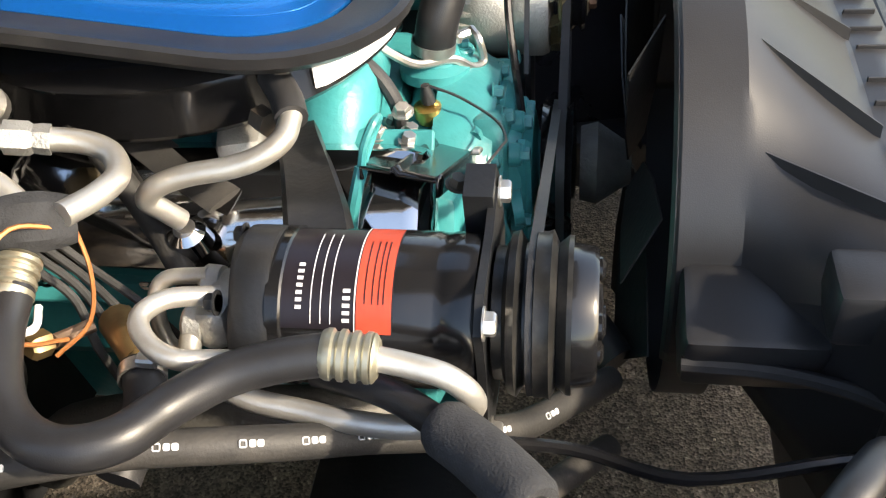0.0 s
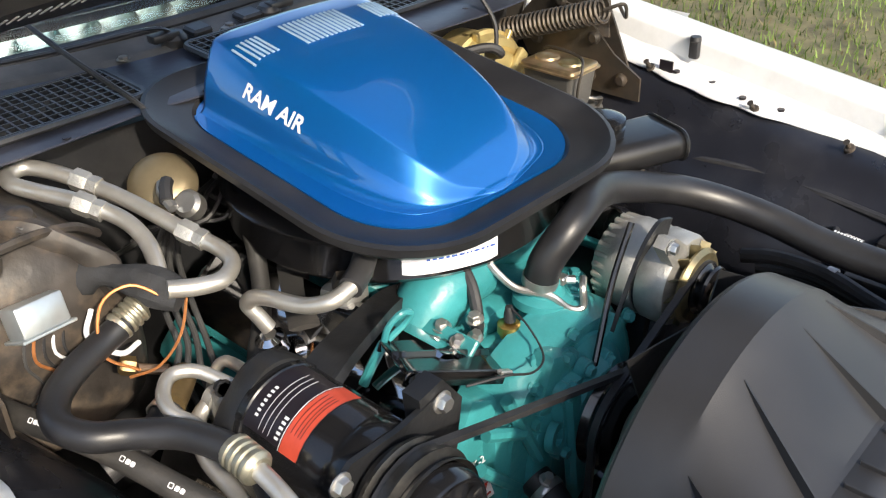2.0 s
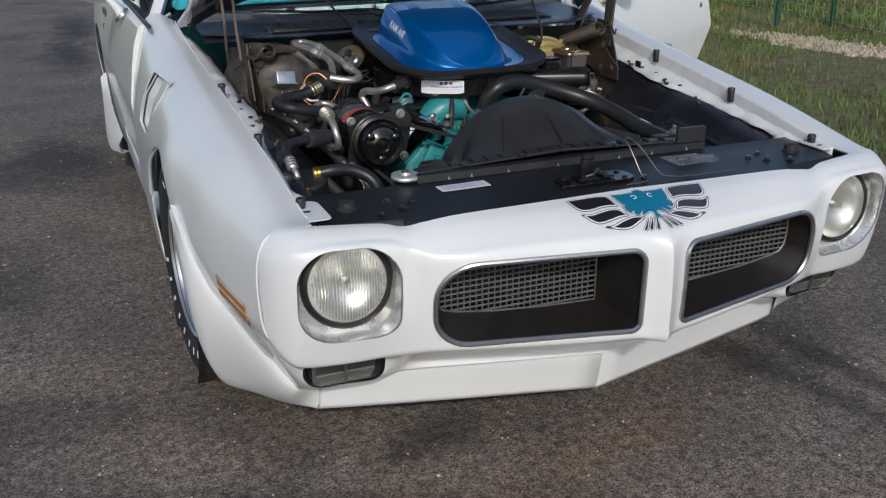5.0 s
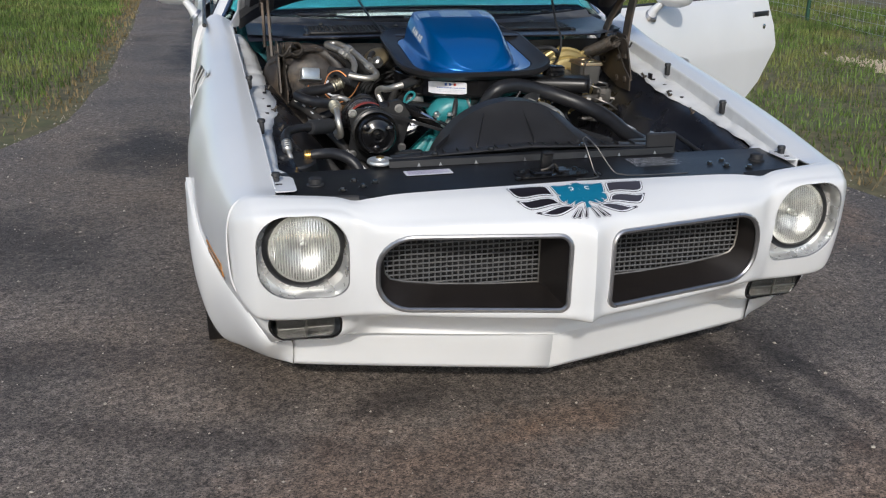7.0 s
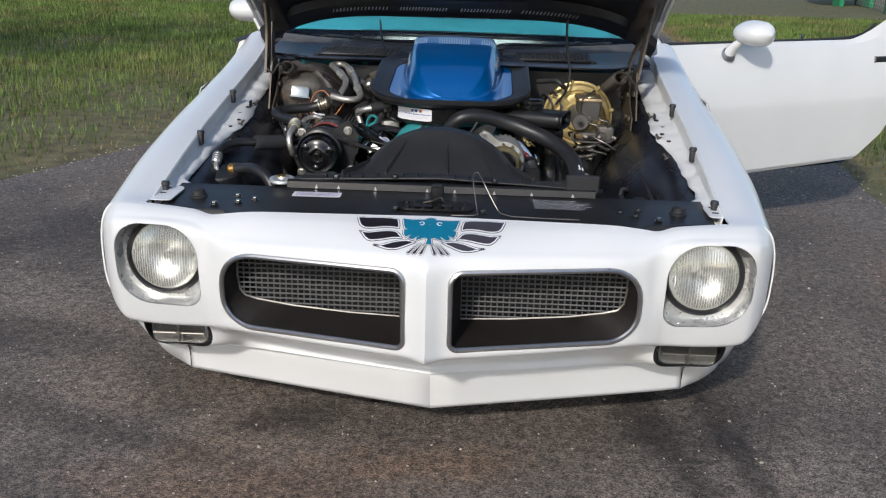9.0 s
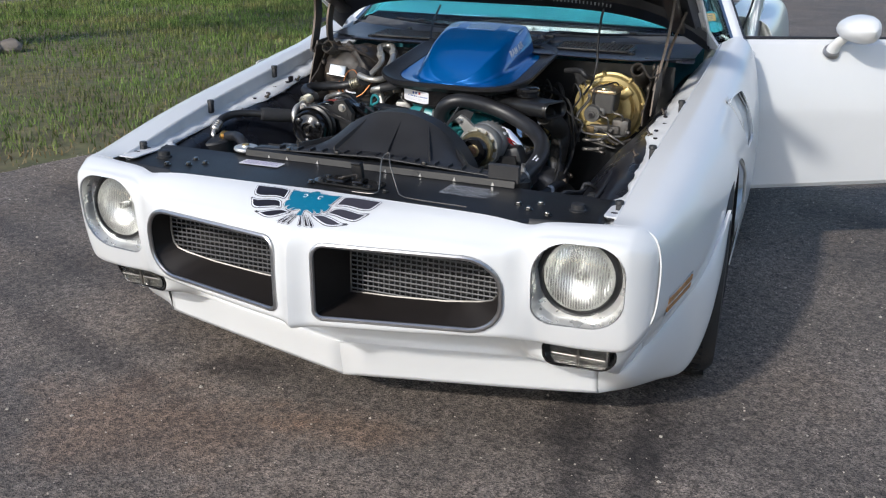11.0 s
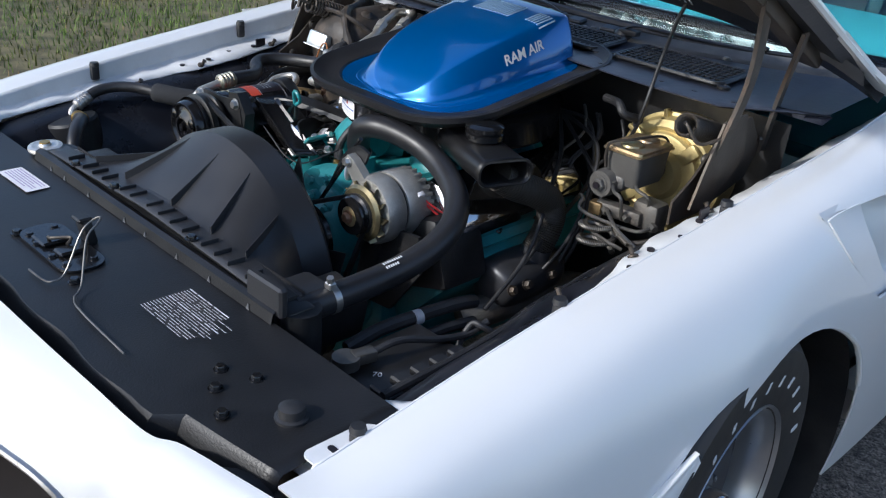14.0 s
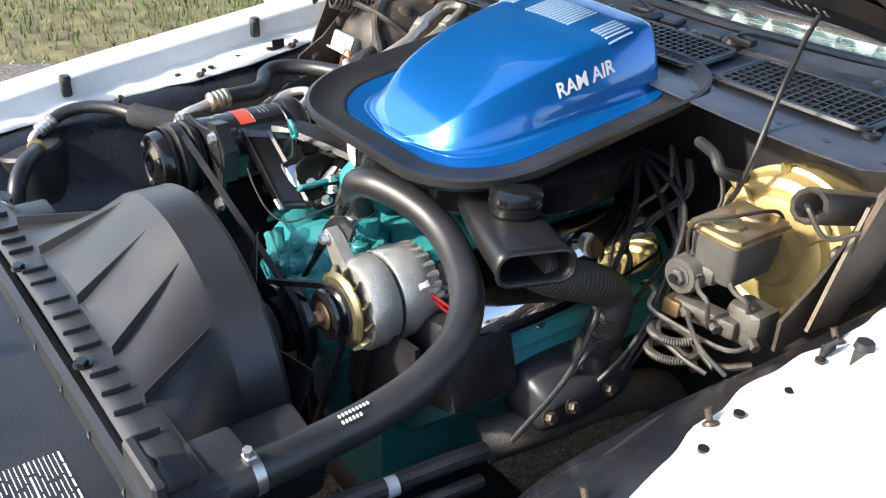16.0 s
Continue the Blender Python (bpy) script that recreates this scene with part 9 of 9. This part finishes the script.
def build_brakes():
    b = thing("brake_booster", "round gold-zinc brake booster on the firewall", "brake booster")
    ax = Vector((0.0, -1, 0.05)).normalized()
    C = Vector((0.454, 1.345, 0.803))
    prof = [(0.118, -0.10), (0.119, -0.012), (0.126, -0.010), (0.126, 0.0), (0.119, 0.003), (0.112, 0.022), (0.098, 0.030), (0.09, 0.026), (0.084, 0.034), (0.07, 0.038), (0.055, 0.036), (0.045, 0.05)]
    Geo().lathe(prof, C, ax, 64).make("shell", GOLD, b)
    for k in range(8):
        t = radians(45 * k + 12)
        Geo().box((C.x + 0.123 * math.cos(t), C.y - 0.002, C.z + 0.123 * math.sin(t)), (0.02, 0.014, 0.01), 0.002, (0, -math.degrees(t), 0)).make("crimp_tab", GOLD, b)
    for k in range(4):
        t = radians(90 * k + 45)
        Geo().box((C.x + 0.085 * math.cos(t), C.y - 0.034, C.z + 0.085 * math.sin(t)), (0.05, 0.014, 0.03), 0.007, (0, -math.degrees(t), 0), 2).make("embossing", GOLD, b)
    Geo().tube([(0.40, 1.29, 0.91), (0.385, 1.25, 0.925), (0.36, 1.26, 0.94), (0.30, 1.30, 0.93)], 0.009, 10).make("vacuum_hose", RUBBER, b)
    m = thing("master_cylinder", "grey cast-iron master cylinder with iridescent lid and wire bail", "master cylinder")
    g = Geo()
    secs = []
    for z, k in ((0.838, 0.84), (0.852, 0.9), (0.897, 0.98), (0.907, 1.0)):
        secs.append([(0.508 + x * k, 1.150 + y * k, z) for x, y in round_rect(-0.041, 0.041, -0.056, 0.056, (0.012,) * 4, 3)])
    g.rings(secs)
    g.make("reservoir", MCIRON, m, "grey cast reservoir")
    Geo().lathe([(0.026, 0), (0.028, 0.01), (0.028, 0.16), (0.032, 0.17), (0.032, 0.20)], (0.478, 1.078, 0.835), (0, 1, 0), 24).make("bore", MCIRON, m)
    Geo().hexhead((0.478, 1.078, 0.835), (0, -1, 0), 0.013, 0.01).make("end_plug", MCIRON, m)
    Geo().lathe([(0.007, 0), (0.007, 0.003)], (0.478, 1.066, 0.835), (0, -1, 0), 12).make("plug_recess", DECALBLACK, m)
    Geo().box((0.49, 1.13, 0.842), (0.06, 0.07, 0.03), 0.01, (0, 0, 0), 2).make("casting_web", MCIRON, m)
    lid = Geo()
    lid.rings([[(0.508 + x * k, 1.150 + y * k, z) for x, y in round_rect(-0.045, 0.045, -0.061, 0.061, (0.010,) * 4, 3)] for z, k in ((0.905, 1.02), (0.908, 1.02), (0.909, 0.97), (0.914, 0.95), (0.916, 0.88))])
    for y in (1.124, 1.177):
        lid.lathe([(0.024, 0), (0.022, 0.005), (0.015, 0.008), (0.005, 0.009)], (0.508, y, 0.915), (0, 0, 1), 20)
    lid.make("lid", LIDZINC, m, "iridescent zinc lid")
    Geo().tube([(0.478, 1.088, 0.868), (0.476, 1.084, 0.895), (0.485, 1.084, 0.922), (0.510, 1.11, 0.930), (0.530, 1.19, 0.928), (0.538, 1.214, 0.905)], 0.0028, 6).make("bail_wire", PHOS, m, "thin steel bail wire")
    pv = thing("brake_valve_block", "brass and iron brake valve with bent steel lines", "valve block")
    Geo().box((0.52, 1.10, 0.785), (0.10, 0.03, 0.028), 0.006, (0, 0, 8), 2).make("block", IRON, pv)
    Geo().box((0.475, 1.085, 0.783), (0.028, 0.026, 0.026), 0.004, (0, 0, 8), 2).make("switch", BRASSDULL, pv)
    Geo().box((0.57, 1.13, 0.79), (0.06, 0.05, 0.06), 0.012, (0, 0, 0), 2).make("bracket", IRON, pv)
    lines = [
        [(0.498, 1.09, 0.842), (0.515, 1.075, 0.832), (0.535, 1.07, 0.826), (0.538, 1.075, 0.80), (0.532, 1.09, 0.775)],
        [(0.53, 1.12, 0.85), (0.55, 1.10, 0.842), (0.575, 1.10, 0.835), (0.575, 1.11, 0.815), (0.55, 1.12, 0.81)],
        [(0.445, 1.08, 0.787), (0.44, 1.07, 0.80), (0.455, 1.06, 0.802), (0.455, 1.055, 0.78), (0.50, 1.06, 0.772), (0.58, 1.07, 0.772), (0.60, 1.10, 0.78)],
        [(0.50, 1.085, 0.785), (0.52, 1.06, 0.79), (0.56, 1.04, 0.775), (0.60, 1.05, 0.75)],
        [(0.46, 1.09, 0.77), (0.48, 1.05, 0.755), (0.53, 1.04, 0.745), (0.57, 1.05, 0.735)],
    ]
    for P in lines:
        Geo().tube(P, 0.0036, 8).make("line", STEELDARK, pv, "bent steel brake line")
    for p in ((0.498, 1.09, 0.842), (0.53, 1.118, 0.85), (0.50, 1.08, 0.785), (0.545, 1.085, 0.785), (0.60, 1.10, 0.78)):
        Geo().lathe([(0.0075, -0.008), (0.0075, 0.008)], p, (1, -0.5, -0.2), 6).make("flare_nut", STEELDARK, pv)
    # both castings sit on the booster's axis
    for unit in (m, pv):
        for ch in unit.children:
            ch.data.transform(Matrix.Translation((-0.034, 0.036, -0.014)))
    cw = thing("coiled_line", "brake line with wound wire guard coiled above the frame", "line")
    pts = [(0.465 + 0.036 * math.cos(t), 1.100 + 0.030 * math.sin(t), 0.690 + 0.005 * t) for t in np.linspace(0.5, 12.5, 60)] + [(0.54, 1.09, 0.735), (0.58, 1.12, 0.748)]
    Geo().tube(pts, 0.0052, 7, per=2).make("line", PHOS, cw)
    path = catmull(pts, 2)
    for i in range(0, len(path) - 2, 1):
        d = path[i + 1] - path[i]
        if d.length > 1e-6:
            Geo().lathe([(0.0062, -0.0012), (0.0068, 0), (0.0062, 0.0012)], path[i], d, 8, False, False).make("wire_turn", STEELDARK, cw)


MCIRON = mat("grey_cast_iron_clean", (0.125, 0.12, 0.112), 0.5, metal=0.35, vary=0.12, scale=40, bump=0.35, bscale=300)
build_brakes()


def build_left_side():
    b = thing("battery", "black car battery with vent caps and cable terminal", "battery")
    Geo().box((0.545, 0.50, 0.585), (0.18, 0.25, 0.20), 0.008, (0, 0, 0), 2).make("case", BATT, b)
    for k in range(6):
        Geo().box((0.585, 0.40 + 0.04 * k, 0.690), (0.045, 0.030, 0.016), 0.003).make("vent_cap", BATT, b)
    Geo().lathe([(0.014, 0), (0.012, 0.02)], (0.497, 0.435, 0.686), (0, 0, 1), 16).make("post", STEEL, b)
    g = Geo()
    g.lathe([(0.022, 0), (0.022, 0.018), (0.013, 0.018)], (0.497, 0.435, 0.692), (0, 0, 1), 24)
    g.box((0.503, 0.465, 0.702), (0.024, 0.04, 0.02), 0.004, (0, 0, -12), 2)
    g.make("terminal", STEELDARK, b, "grey clamp terminal")
    Geo().lathe([(0.008, 0), (0.008, 0.012), (0.004, 0.014)], (0.490, 0.405, 0.700), (0, -1, 0.2), 6).make("terminal_bolt", BRASS, b)
    lettering("70", 0.016, basis((0.535, 0.455, 0.6862), (0.75, 0.66, 0), (-0.66, 0.75, 0)), GREYINK, b, "case_number")
    Geo().lathe([(0.012, 0), (0.008, 0.016), (0.012, 0.022)], (0.60, 0.60, 0.66), (0, 0, 1), 10).make("holddown_bolt", PHOS, b)
    Geo().box((0.545, 0.615, 0.60), (0.16, 0.02, 0.06), 0.006).make("holddown_bracket", BLACK, b)
    cables = (
        ("battery_cable", [(0.507, 0.48, 0.705), (0.515, 0.53, 0.712), (0.53, 0.60, 0.695), (0.535, 0.66, 0.685), (0.545, 0.70, 0.70)], 0.0065),
        ("wiring_harness", [(0.42, 0.50, 0.66), (0.425, 0.57, 0.675), (0.44, 0.64, 0.683), (0.445, 0.72, 0.68), (0.44, 0.78, 0.665)], 0.0125),
        ("wiring_harness", [(0.45, 0.52, 0.64), (0.455, 0.60, 0.65), (0.465, 0.68, 0.655), (0.46, 0.76, 0.64)], 0.010),
        ("battery_cable", [(0.575, 0.72, 0.67), (0.555, 0.68, 0.70), (0.535, 0.67, 0.70), (0.535, 0.64, 0.66), (0.56, 0.60, 0.62)], 0.0055),
    )
    for nm, P, r in cables:
        t = thing(nm, "black insulated cable in the engine bay", "cable", "cables")
        Geo().tube(P, r, 10, 6).make("cable", RUBBER, t)
        if r > 0.012:
            Geo().tube([(0.4415, 0.628, 0.683), (0.443, 0.642, 0.683)], 0.0135, 12, 2).make("tape_band", GREYINK, t)
    # warm air hose and stove on the left manifold
    w = thing("warm_air_hose", "dark ribbed flexible hose from snorkel to manifold stove", "hose")
    P = [(0.335, 0.935, 0.840), (0.345, 0.975, 0.815), (0.350, 1.035, 0.788), (0.348, 1.085, 0.755), (0.346, 1.100, 0.715), (0.345, 1.085, 0.675), (0.342, 1.065, 0.645)]
    n = 70
    Geo().tube(P, lambda u: 0.0305 + 0.0007 * math.sin(u * 6.283 * 48), 18, 40).make("hose", BROWNHOSE, w)
    st = thing("manifold_stove", "grey-black sheet steel stove on the exhaust manifold", "heat stove")
    stove = [(-0.02, -0.06), (0.04, -0.075), (0.085, -0.05), (0.105, -0.005), (0.085, 0.035), (0.03, 0.055), (-0.02, 0.035)]
    secs = []
    for y, k in ((0.945, 0.35), (0.955, 0.70), (0.98, 0.82), (1.03, 0.86), (1.09, 0.82), (1.13, 0.75), (1.15, 0.5)):
        secs.append([Vector((0.30 + p.x * k, y, 0.60 + p.z * k)) for p in catmull([(x, 0, z) for x, z in stove], 4, True)])
    Geo().rings([list(r) for r in zip(*[catmull(c, 3) for c in zip(*secs)])]).make("shield", SHIELD, st, smooth=60)
    Geo().lathe([(0.034, -0.03), (0.032, 0.012)], (0.343, 1.068, 0.645), (0.1, 0.2, 1), 24).make("spout", SHIELD, st)
    for y in (0.94, 0.985, 1.06):
        Geo().hexhead((0.395, y, 0.615), (1, 0, 0.5), 0.009, 0.012).make("bolt", PHOS, st)
    # inner fender seam cord and frame rail
    t = thing("seal_strip", "black rubber seal strip along the inner fender", "seal strip")
    Geo().tube([(0.60, 0.42, 0.70), (0.605, 0.60, 0.715), (0.60, 0.78, 0.735), (0.585, 0.92, 0.74), (0.57, 1.02, 0.72)], 0.007, 8).make("strip", RUBBER, t)
    for s in (-1, 1):
        f = thing("frame_rail", "black chassis rail low in the engine bay", "chassis rail")
        Geo().box((s * 0.42, 1.15, 0.34), (0.09, 1.2, 0.10), 0.012, (0, 0, 0), 2).make("rail", BLACK, f)
    x = thing("cross_member", "black steel cross member under the engine", "cross member")
    Geo().box((0, 0.92, 0.29), (0.9, 0.22, 0.09), 0.02, (0, 0, 0), 2).make("beam", BLACK, x)
    # distributor and coil parts behind the air cleaner
    d = thing("distributor", "black ignition distributor behind the air cleaner", "distributor")
    Geo().lathe([(0.03, 0), (0.055, 0.03), (0.058, 0.07), (0.045, 0.10)], (0.10, 1.34, 0.76), (0, 0, 1), 24).make("cap", GLOSSBLACK, d)
    for k in range(8):
        a = radians(45 * k)
        Geo().lathe([(0.009, 0), (0.007, 0.028)], (0.10 + 0.034 * math.cos(a), 1.34 + 0.034 * math.sin(a), 0.855), (0, 0, 1), 8).make("tower", RUBBER, d)
    # ties on the left: clips on the ledge
    # jumble of small lines near the firewall on the left
    rng = random.Random(11)
    for k in range(6):
        t = thing("vacuum_line", "thin dark vacuum line behind the engine", "line", "vacuum lines")
        x0 = 0.20 + 0.035 * k + 0.05 * rng.uniform(-1, 1)
        Geo().tube([(x0, 1.40, 0.80 + 0.02 * rng.random()), (x0 + 0.03, 1.33, 0.86 + 0.03 * rng.random()), (x0 + 0.06, 1.30, 0.84), (x0 + 0.03, 1.25, 0.78), (x0 + 0.05, 1.22, 0.70)], 0.0036, 6).make("line", RUBBER if k % 3 else STEELDARK, t)


BATT = mat("black_battery_plastic", (0.014, 0.014, 0.015), 0.4, vary=0.2, scale=30, dirt=(0.06, 0.06, 0.06), dirt_amt=0.3, dscale=12)
BROWNHOSE = mat("dark_brown_paper_hose", (0.03, 0.026, 0.021), 0.6, vary=0.25, scale=40, bump=0.3, bscale=250)
SHIELD = mat("grey_black_heatshield", (0.055, 0.056, 0.062), 0.38, metal=0.4, vary=0.2, scale=12)
build_left_side()

# ==== fence, stones, tree, bin and grit ====
def build_fence(points, group):
    f = thing("wire_fence", "woven wire stock fence on dark green steel posts", "fence", group)
    for (x, y) in points:
        Geo().prism(round_rect(-0.022, 0.022, -0.018, 0.018, (0.006,) * 4, 2), GZ - 0.02, GZ + 1.35, Matrix.Translation((x, y, 0))).make("post", WOODPOST, f, "dark green steel post")
    for (a, b) in zip(points, points[1:]):
        a, b = Vector((*a, 0)), Vector((*b, 0))
        L = (b - a).length
        for k in range(11):
            z = GZ + 0.06 + 0.115 * k + (0.01 * math.sin(k * 3))
            mid = (a + b) / 2 + Vector((0, 0.01, -0.012))
            Geo().tube([a + Vector((0, 0, z)), mid + Vector((0, 0, z)), b + Vector((0, 0, z))], 0.0024, 4, per=3).make("wire", FENCEWIRE, f)
        n = int(L / 0.16)
        for k in range(1, n):
            p = a.lerp(b, k / n)
            Geo().tube([(p.x, p.y, GZ + 0.06), (p.x + 0.004, p.y, GZ + 1.22)], 0.0022, 4, smooth=False).make("stay_wire", FENCEWIRE, f)


FENCEWIRE = mat("galvanised_wire", (0.42, 0.43, 0.42), 0.45, metal=0.6, vary=0.15, scale=20)


def rock(name, label, c, r, seed, material, group=""):
    bm = bmesh.new()
    bmesh.ops.create_icosphere(bm, subdivisions=3, radius=1)
    for v in bm.verts:
        n = v.co.normalized()
        k = 1 + 0.28 * noise.noise(n * 1.3 + Vector((seed, 0, 0))) + 0.12 * noise.noise(n * 3.5 + Vector((0, seed, 0)))
        v.co = Vector((n.x * r[0], n.y * r[1], n.z * r[2])) * k + Vector(c)
    me = bpy.data.meshes.new(name)
    bm.to_mesh(me)
    bm.free()
    me.materials.append(material)
    me.polygons.foreach_set("use_smooth", [True] * len(me.polygons))
    me.set_sharp_from_angle(angle=radians(25))
    return tagged(new(name, me), label, "rock", group)


STONE = mat("lichen_grey_stone", (0.20, 0.17, 0.14), 0.9, vary=0.35, scale=9, bump=0.9, bscale=25, dirt=(0.30, 0.28, 0.24), dirt_amt=0.5, dscale=5)
PALEGRAVEL = mat("pale_tan_gravel", (0.46, 0.38, 0.28), 0.9, vary=0.3, scale=14, bump=0.6, bscale=60, dirt=(0.28, 0.2, 0.13), dirt_amt=0.4, dscale=3)


def build_tree():
    t = thing("tree", "broad tree trunk with rough grey-brown bark and spreading crown", "tree")
    rows = []
    base = Vector((-6.85, 5.15, GZ))
    for z, r in ((-0.05, 0.36), (0.08, 0.27), (0.3, 0.205), (0.8, 0.185), (1.6, 0.175), (2.4, 0.19)):
        rows.append([base + Vector((r * (1 + 0.10 * math.sin(5 * a + z) + 0.08 * noise.noise((math.cos(a) * 2, math.sin(a) * 2, z * 2))) * math.cos(a) + 0.05 * z, r * math.sin(a), z)) for a in np.linspace(0, 2 * math.pi, 37)[:-1]])
    Geo().rings(rows).make("trunk", BARK, t, "rough bark trunk")
    rng = np.random.default_rng(8)
    tips = []
    for k in range(9):
        a = 2 * math.pi * k / 9 + rng.uniform(-0.2, 0.2)
        L = rng.uniform(1.2, 2.0)
        p0 = base + Vector((0.12, 0, 2.25))
        p1 = p0 + Vector((math.cos(a) * L * 0.5, math.sin(a) * L * 0.5, rng.uniform(0.5, 0.9)))
        p2 = p0 + Vector((math.cos(a) * L, math.sin(a) * L, rng.uniform(0.8, 1.9)))
        Geo().tube([p0, p1, p2], lambda u: 0.085 * (1 - 0.8 * u), 9, 5).make("limb", BARK, t)
        tips += [p1.lerp(p2, 0.3), p1.lerp(p2, 0.7), p2]
    vs, fs = [], []
    for p in tips:
        for j in range(150):
            d = Vector(rng.normal(0, 0.36, 3))
            c = p + d
            u = Vector(rng.normal(0, 1, 3)).normalized()
            v = u.orthogonal().normalized()
            s = rng.uniform(0.035, 0.065)
            o = len(vs)
            vs += [tuple(c - u * s), tuple(c + v * s * 0.5), tuple(c + u * s), tuple(c - v * s * 0.5)]
            fs.append((o, o + 1, o + 2, o + 3))
    Geo().add(vs, fs).make("crown", LEAF, t, "green leafy crown", smooth=0, recalc=False)


LEAF = mat("tree_leaves", (0.055, 0.10, 0.028), 0.6, vary=0.4, scale=3)
build_fence([(5.77 + 0.575 * k, 2.7 + 3.3 * k) for k in range(8)], "")
p = thing("fence_post", "single dark green steel post in the grass", "post")
Geo().prism(round_rect(-0.022, 0.022, -0.018, 0.018, (0.006,) * 4, 2), GZ - 0.02, GZ + 1.35, Matrix.Translation((5.65, 6.03, 0))).make("post", WOODPOST, p)
build_tree()
for k, (x, y, r) in enumerate(((-7.25, 4.85, 0.16), (-7.0, 4.72, 0.13), (-6.72, 4.70, 0.12), (-7.1, 4.95, 0.18), (-6.42, 4.92, 0.17), (-7.5, 5.0, 0.14), (-6.25, 5.12, 0.11), (-7.75, 5.25, 0.15))):
    rock("boulder", "weathered grey-brown field stone at the foot of the tree", (x, y, GZ + r * 0.35), (r * 1.2, r, r * 0.8), k * 3.1, STONE, "stones round the tree")
rng = np.random.default_rng(21)


def scatter_stones(name, label, spots, material, tri=1):
    """Many small angular stones as one mesh; spots are x, y, z, size."""
    g = Geo()
    base = [Vector(p) for p in ((1, 0, 0), (-1, 0, 0), (0, 1, 0), (0, -1, 0), (0, 0, 1), (0, 0, -1))]
    faces = [(0, 2, 4), (2, 1, 4), (1, 3, 4), (3, 0, 4), (2, 0, 5), (1, 2, 5), (3, 1, 5), (0, 3, 5)]
    for x, y, z, s in spots:
        a = rng.uniform(0, 6.28)
        k = rng.uniform(0.6, 1.2, 6)
        vs = []
        for i, p in enumerate(base):
            q = p * (s * k[i])
            vs.append((x + q.x * math.cos(a) - q.y * math.sin(a), y + q.x * math.sin(a) + q.y * math.cos(a), z + q.z * 0.7))
        g.add(vs, faces)
    ob = g.make(name, material, smooth=0, recalc=False)
    return tagged(ob, label, "stones", kind="stuff")


spots = []
for k in range(1500):
    u, v = rng.normal(0, 0.5), rng.normal(0, 0.12)
    spots.append((5.3 + u * 0.10 + v, 4.95 - u * 0.85 + v * 0.4, GZ + 0.015, rng.uniform(0.012, 0.045)))
scatter_stones("gravel_patch", "pale tan crushed stone spilled on the grass", spots, PALEGRAVEL)
spots = []
for k in range(4200):
    x, y = rng.uniform(-2.6, 2.5), rng.uniform(-1.6, 5)
    s = rng.choice([0.0022, 0.0032, 0.0046, 0.0075], p=[0.42, 0.35, 0.19, 0.04])
    spots.append((x, y, GZ + s * 0.3, s))
for k in range(900):
    y = rng.uniform(-1, 14)
    side = rng.random() < 0.5
    e = left_edge(y) if side else right_edge(y)
    x = e + (1 if side else -1) * abs(rng.normal(0, 0.09)) - (0.05 if side else -0.05)
    s = rng.uniform(0.003, 0.008)
    spots.append((x, y, GZ + s * 0.3, s))
scatter_stones("grit", "small pale pebbles and grit lying on the asphalt", spots, GRIT)
b = thing("refuse_skip", "large green sheet-metal bin far off on the grass", "bin")
for x in (8.55, 9.25):
    Geo().box((x, 21.8, GZ + 0.9), (0.12, 0.5, 1.8), 0.02).make("upright", GREENBIN, b)
Geo().box((8.9, 22.05, GZ + 1.05), (1.5, 0.06, 1.7), 0.02).make("panel", GREENBIN, b)
Geo().box((8.2, 22.4, GZ + 1.05), (0.06, 1.0, 1.7), 0.02).make("panel", GREENBIN, b)
Geo().box((9.6, 22.4, GZ + 1.05), (0.06, 1.0, 1.7), 0.02).make("panel", GREENBIN, b)
Geo().box((8.9, 22.4, GZ + 0.25), (1.5, 1.0, 0.08), 0.02).make("floor_plate", GREENBIN, b)
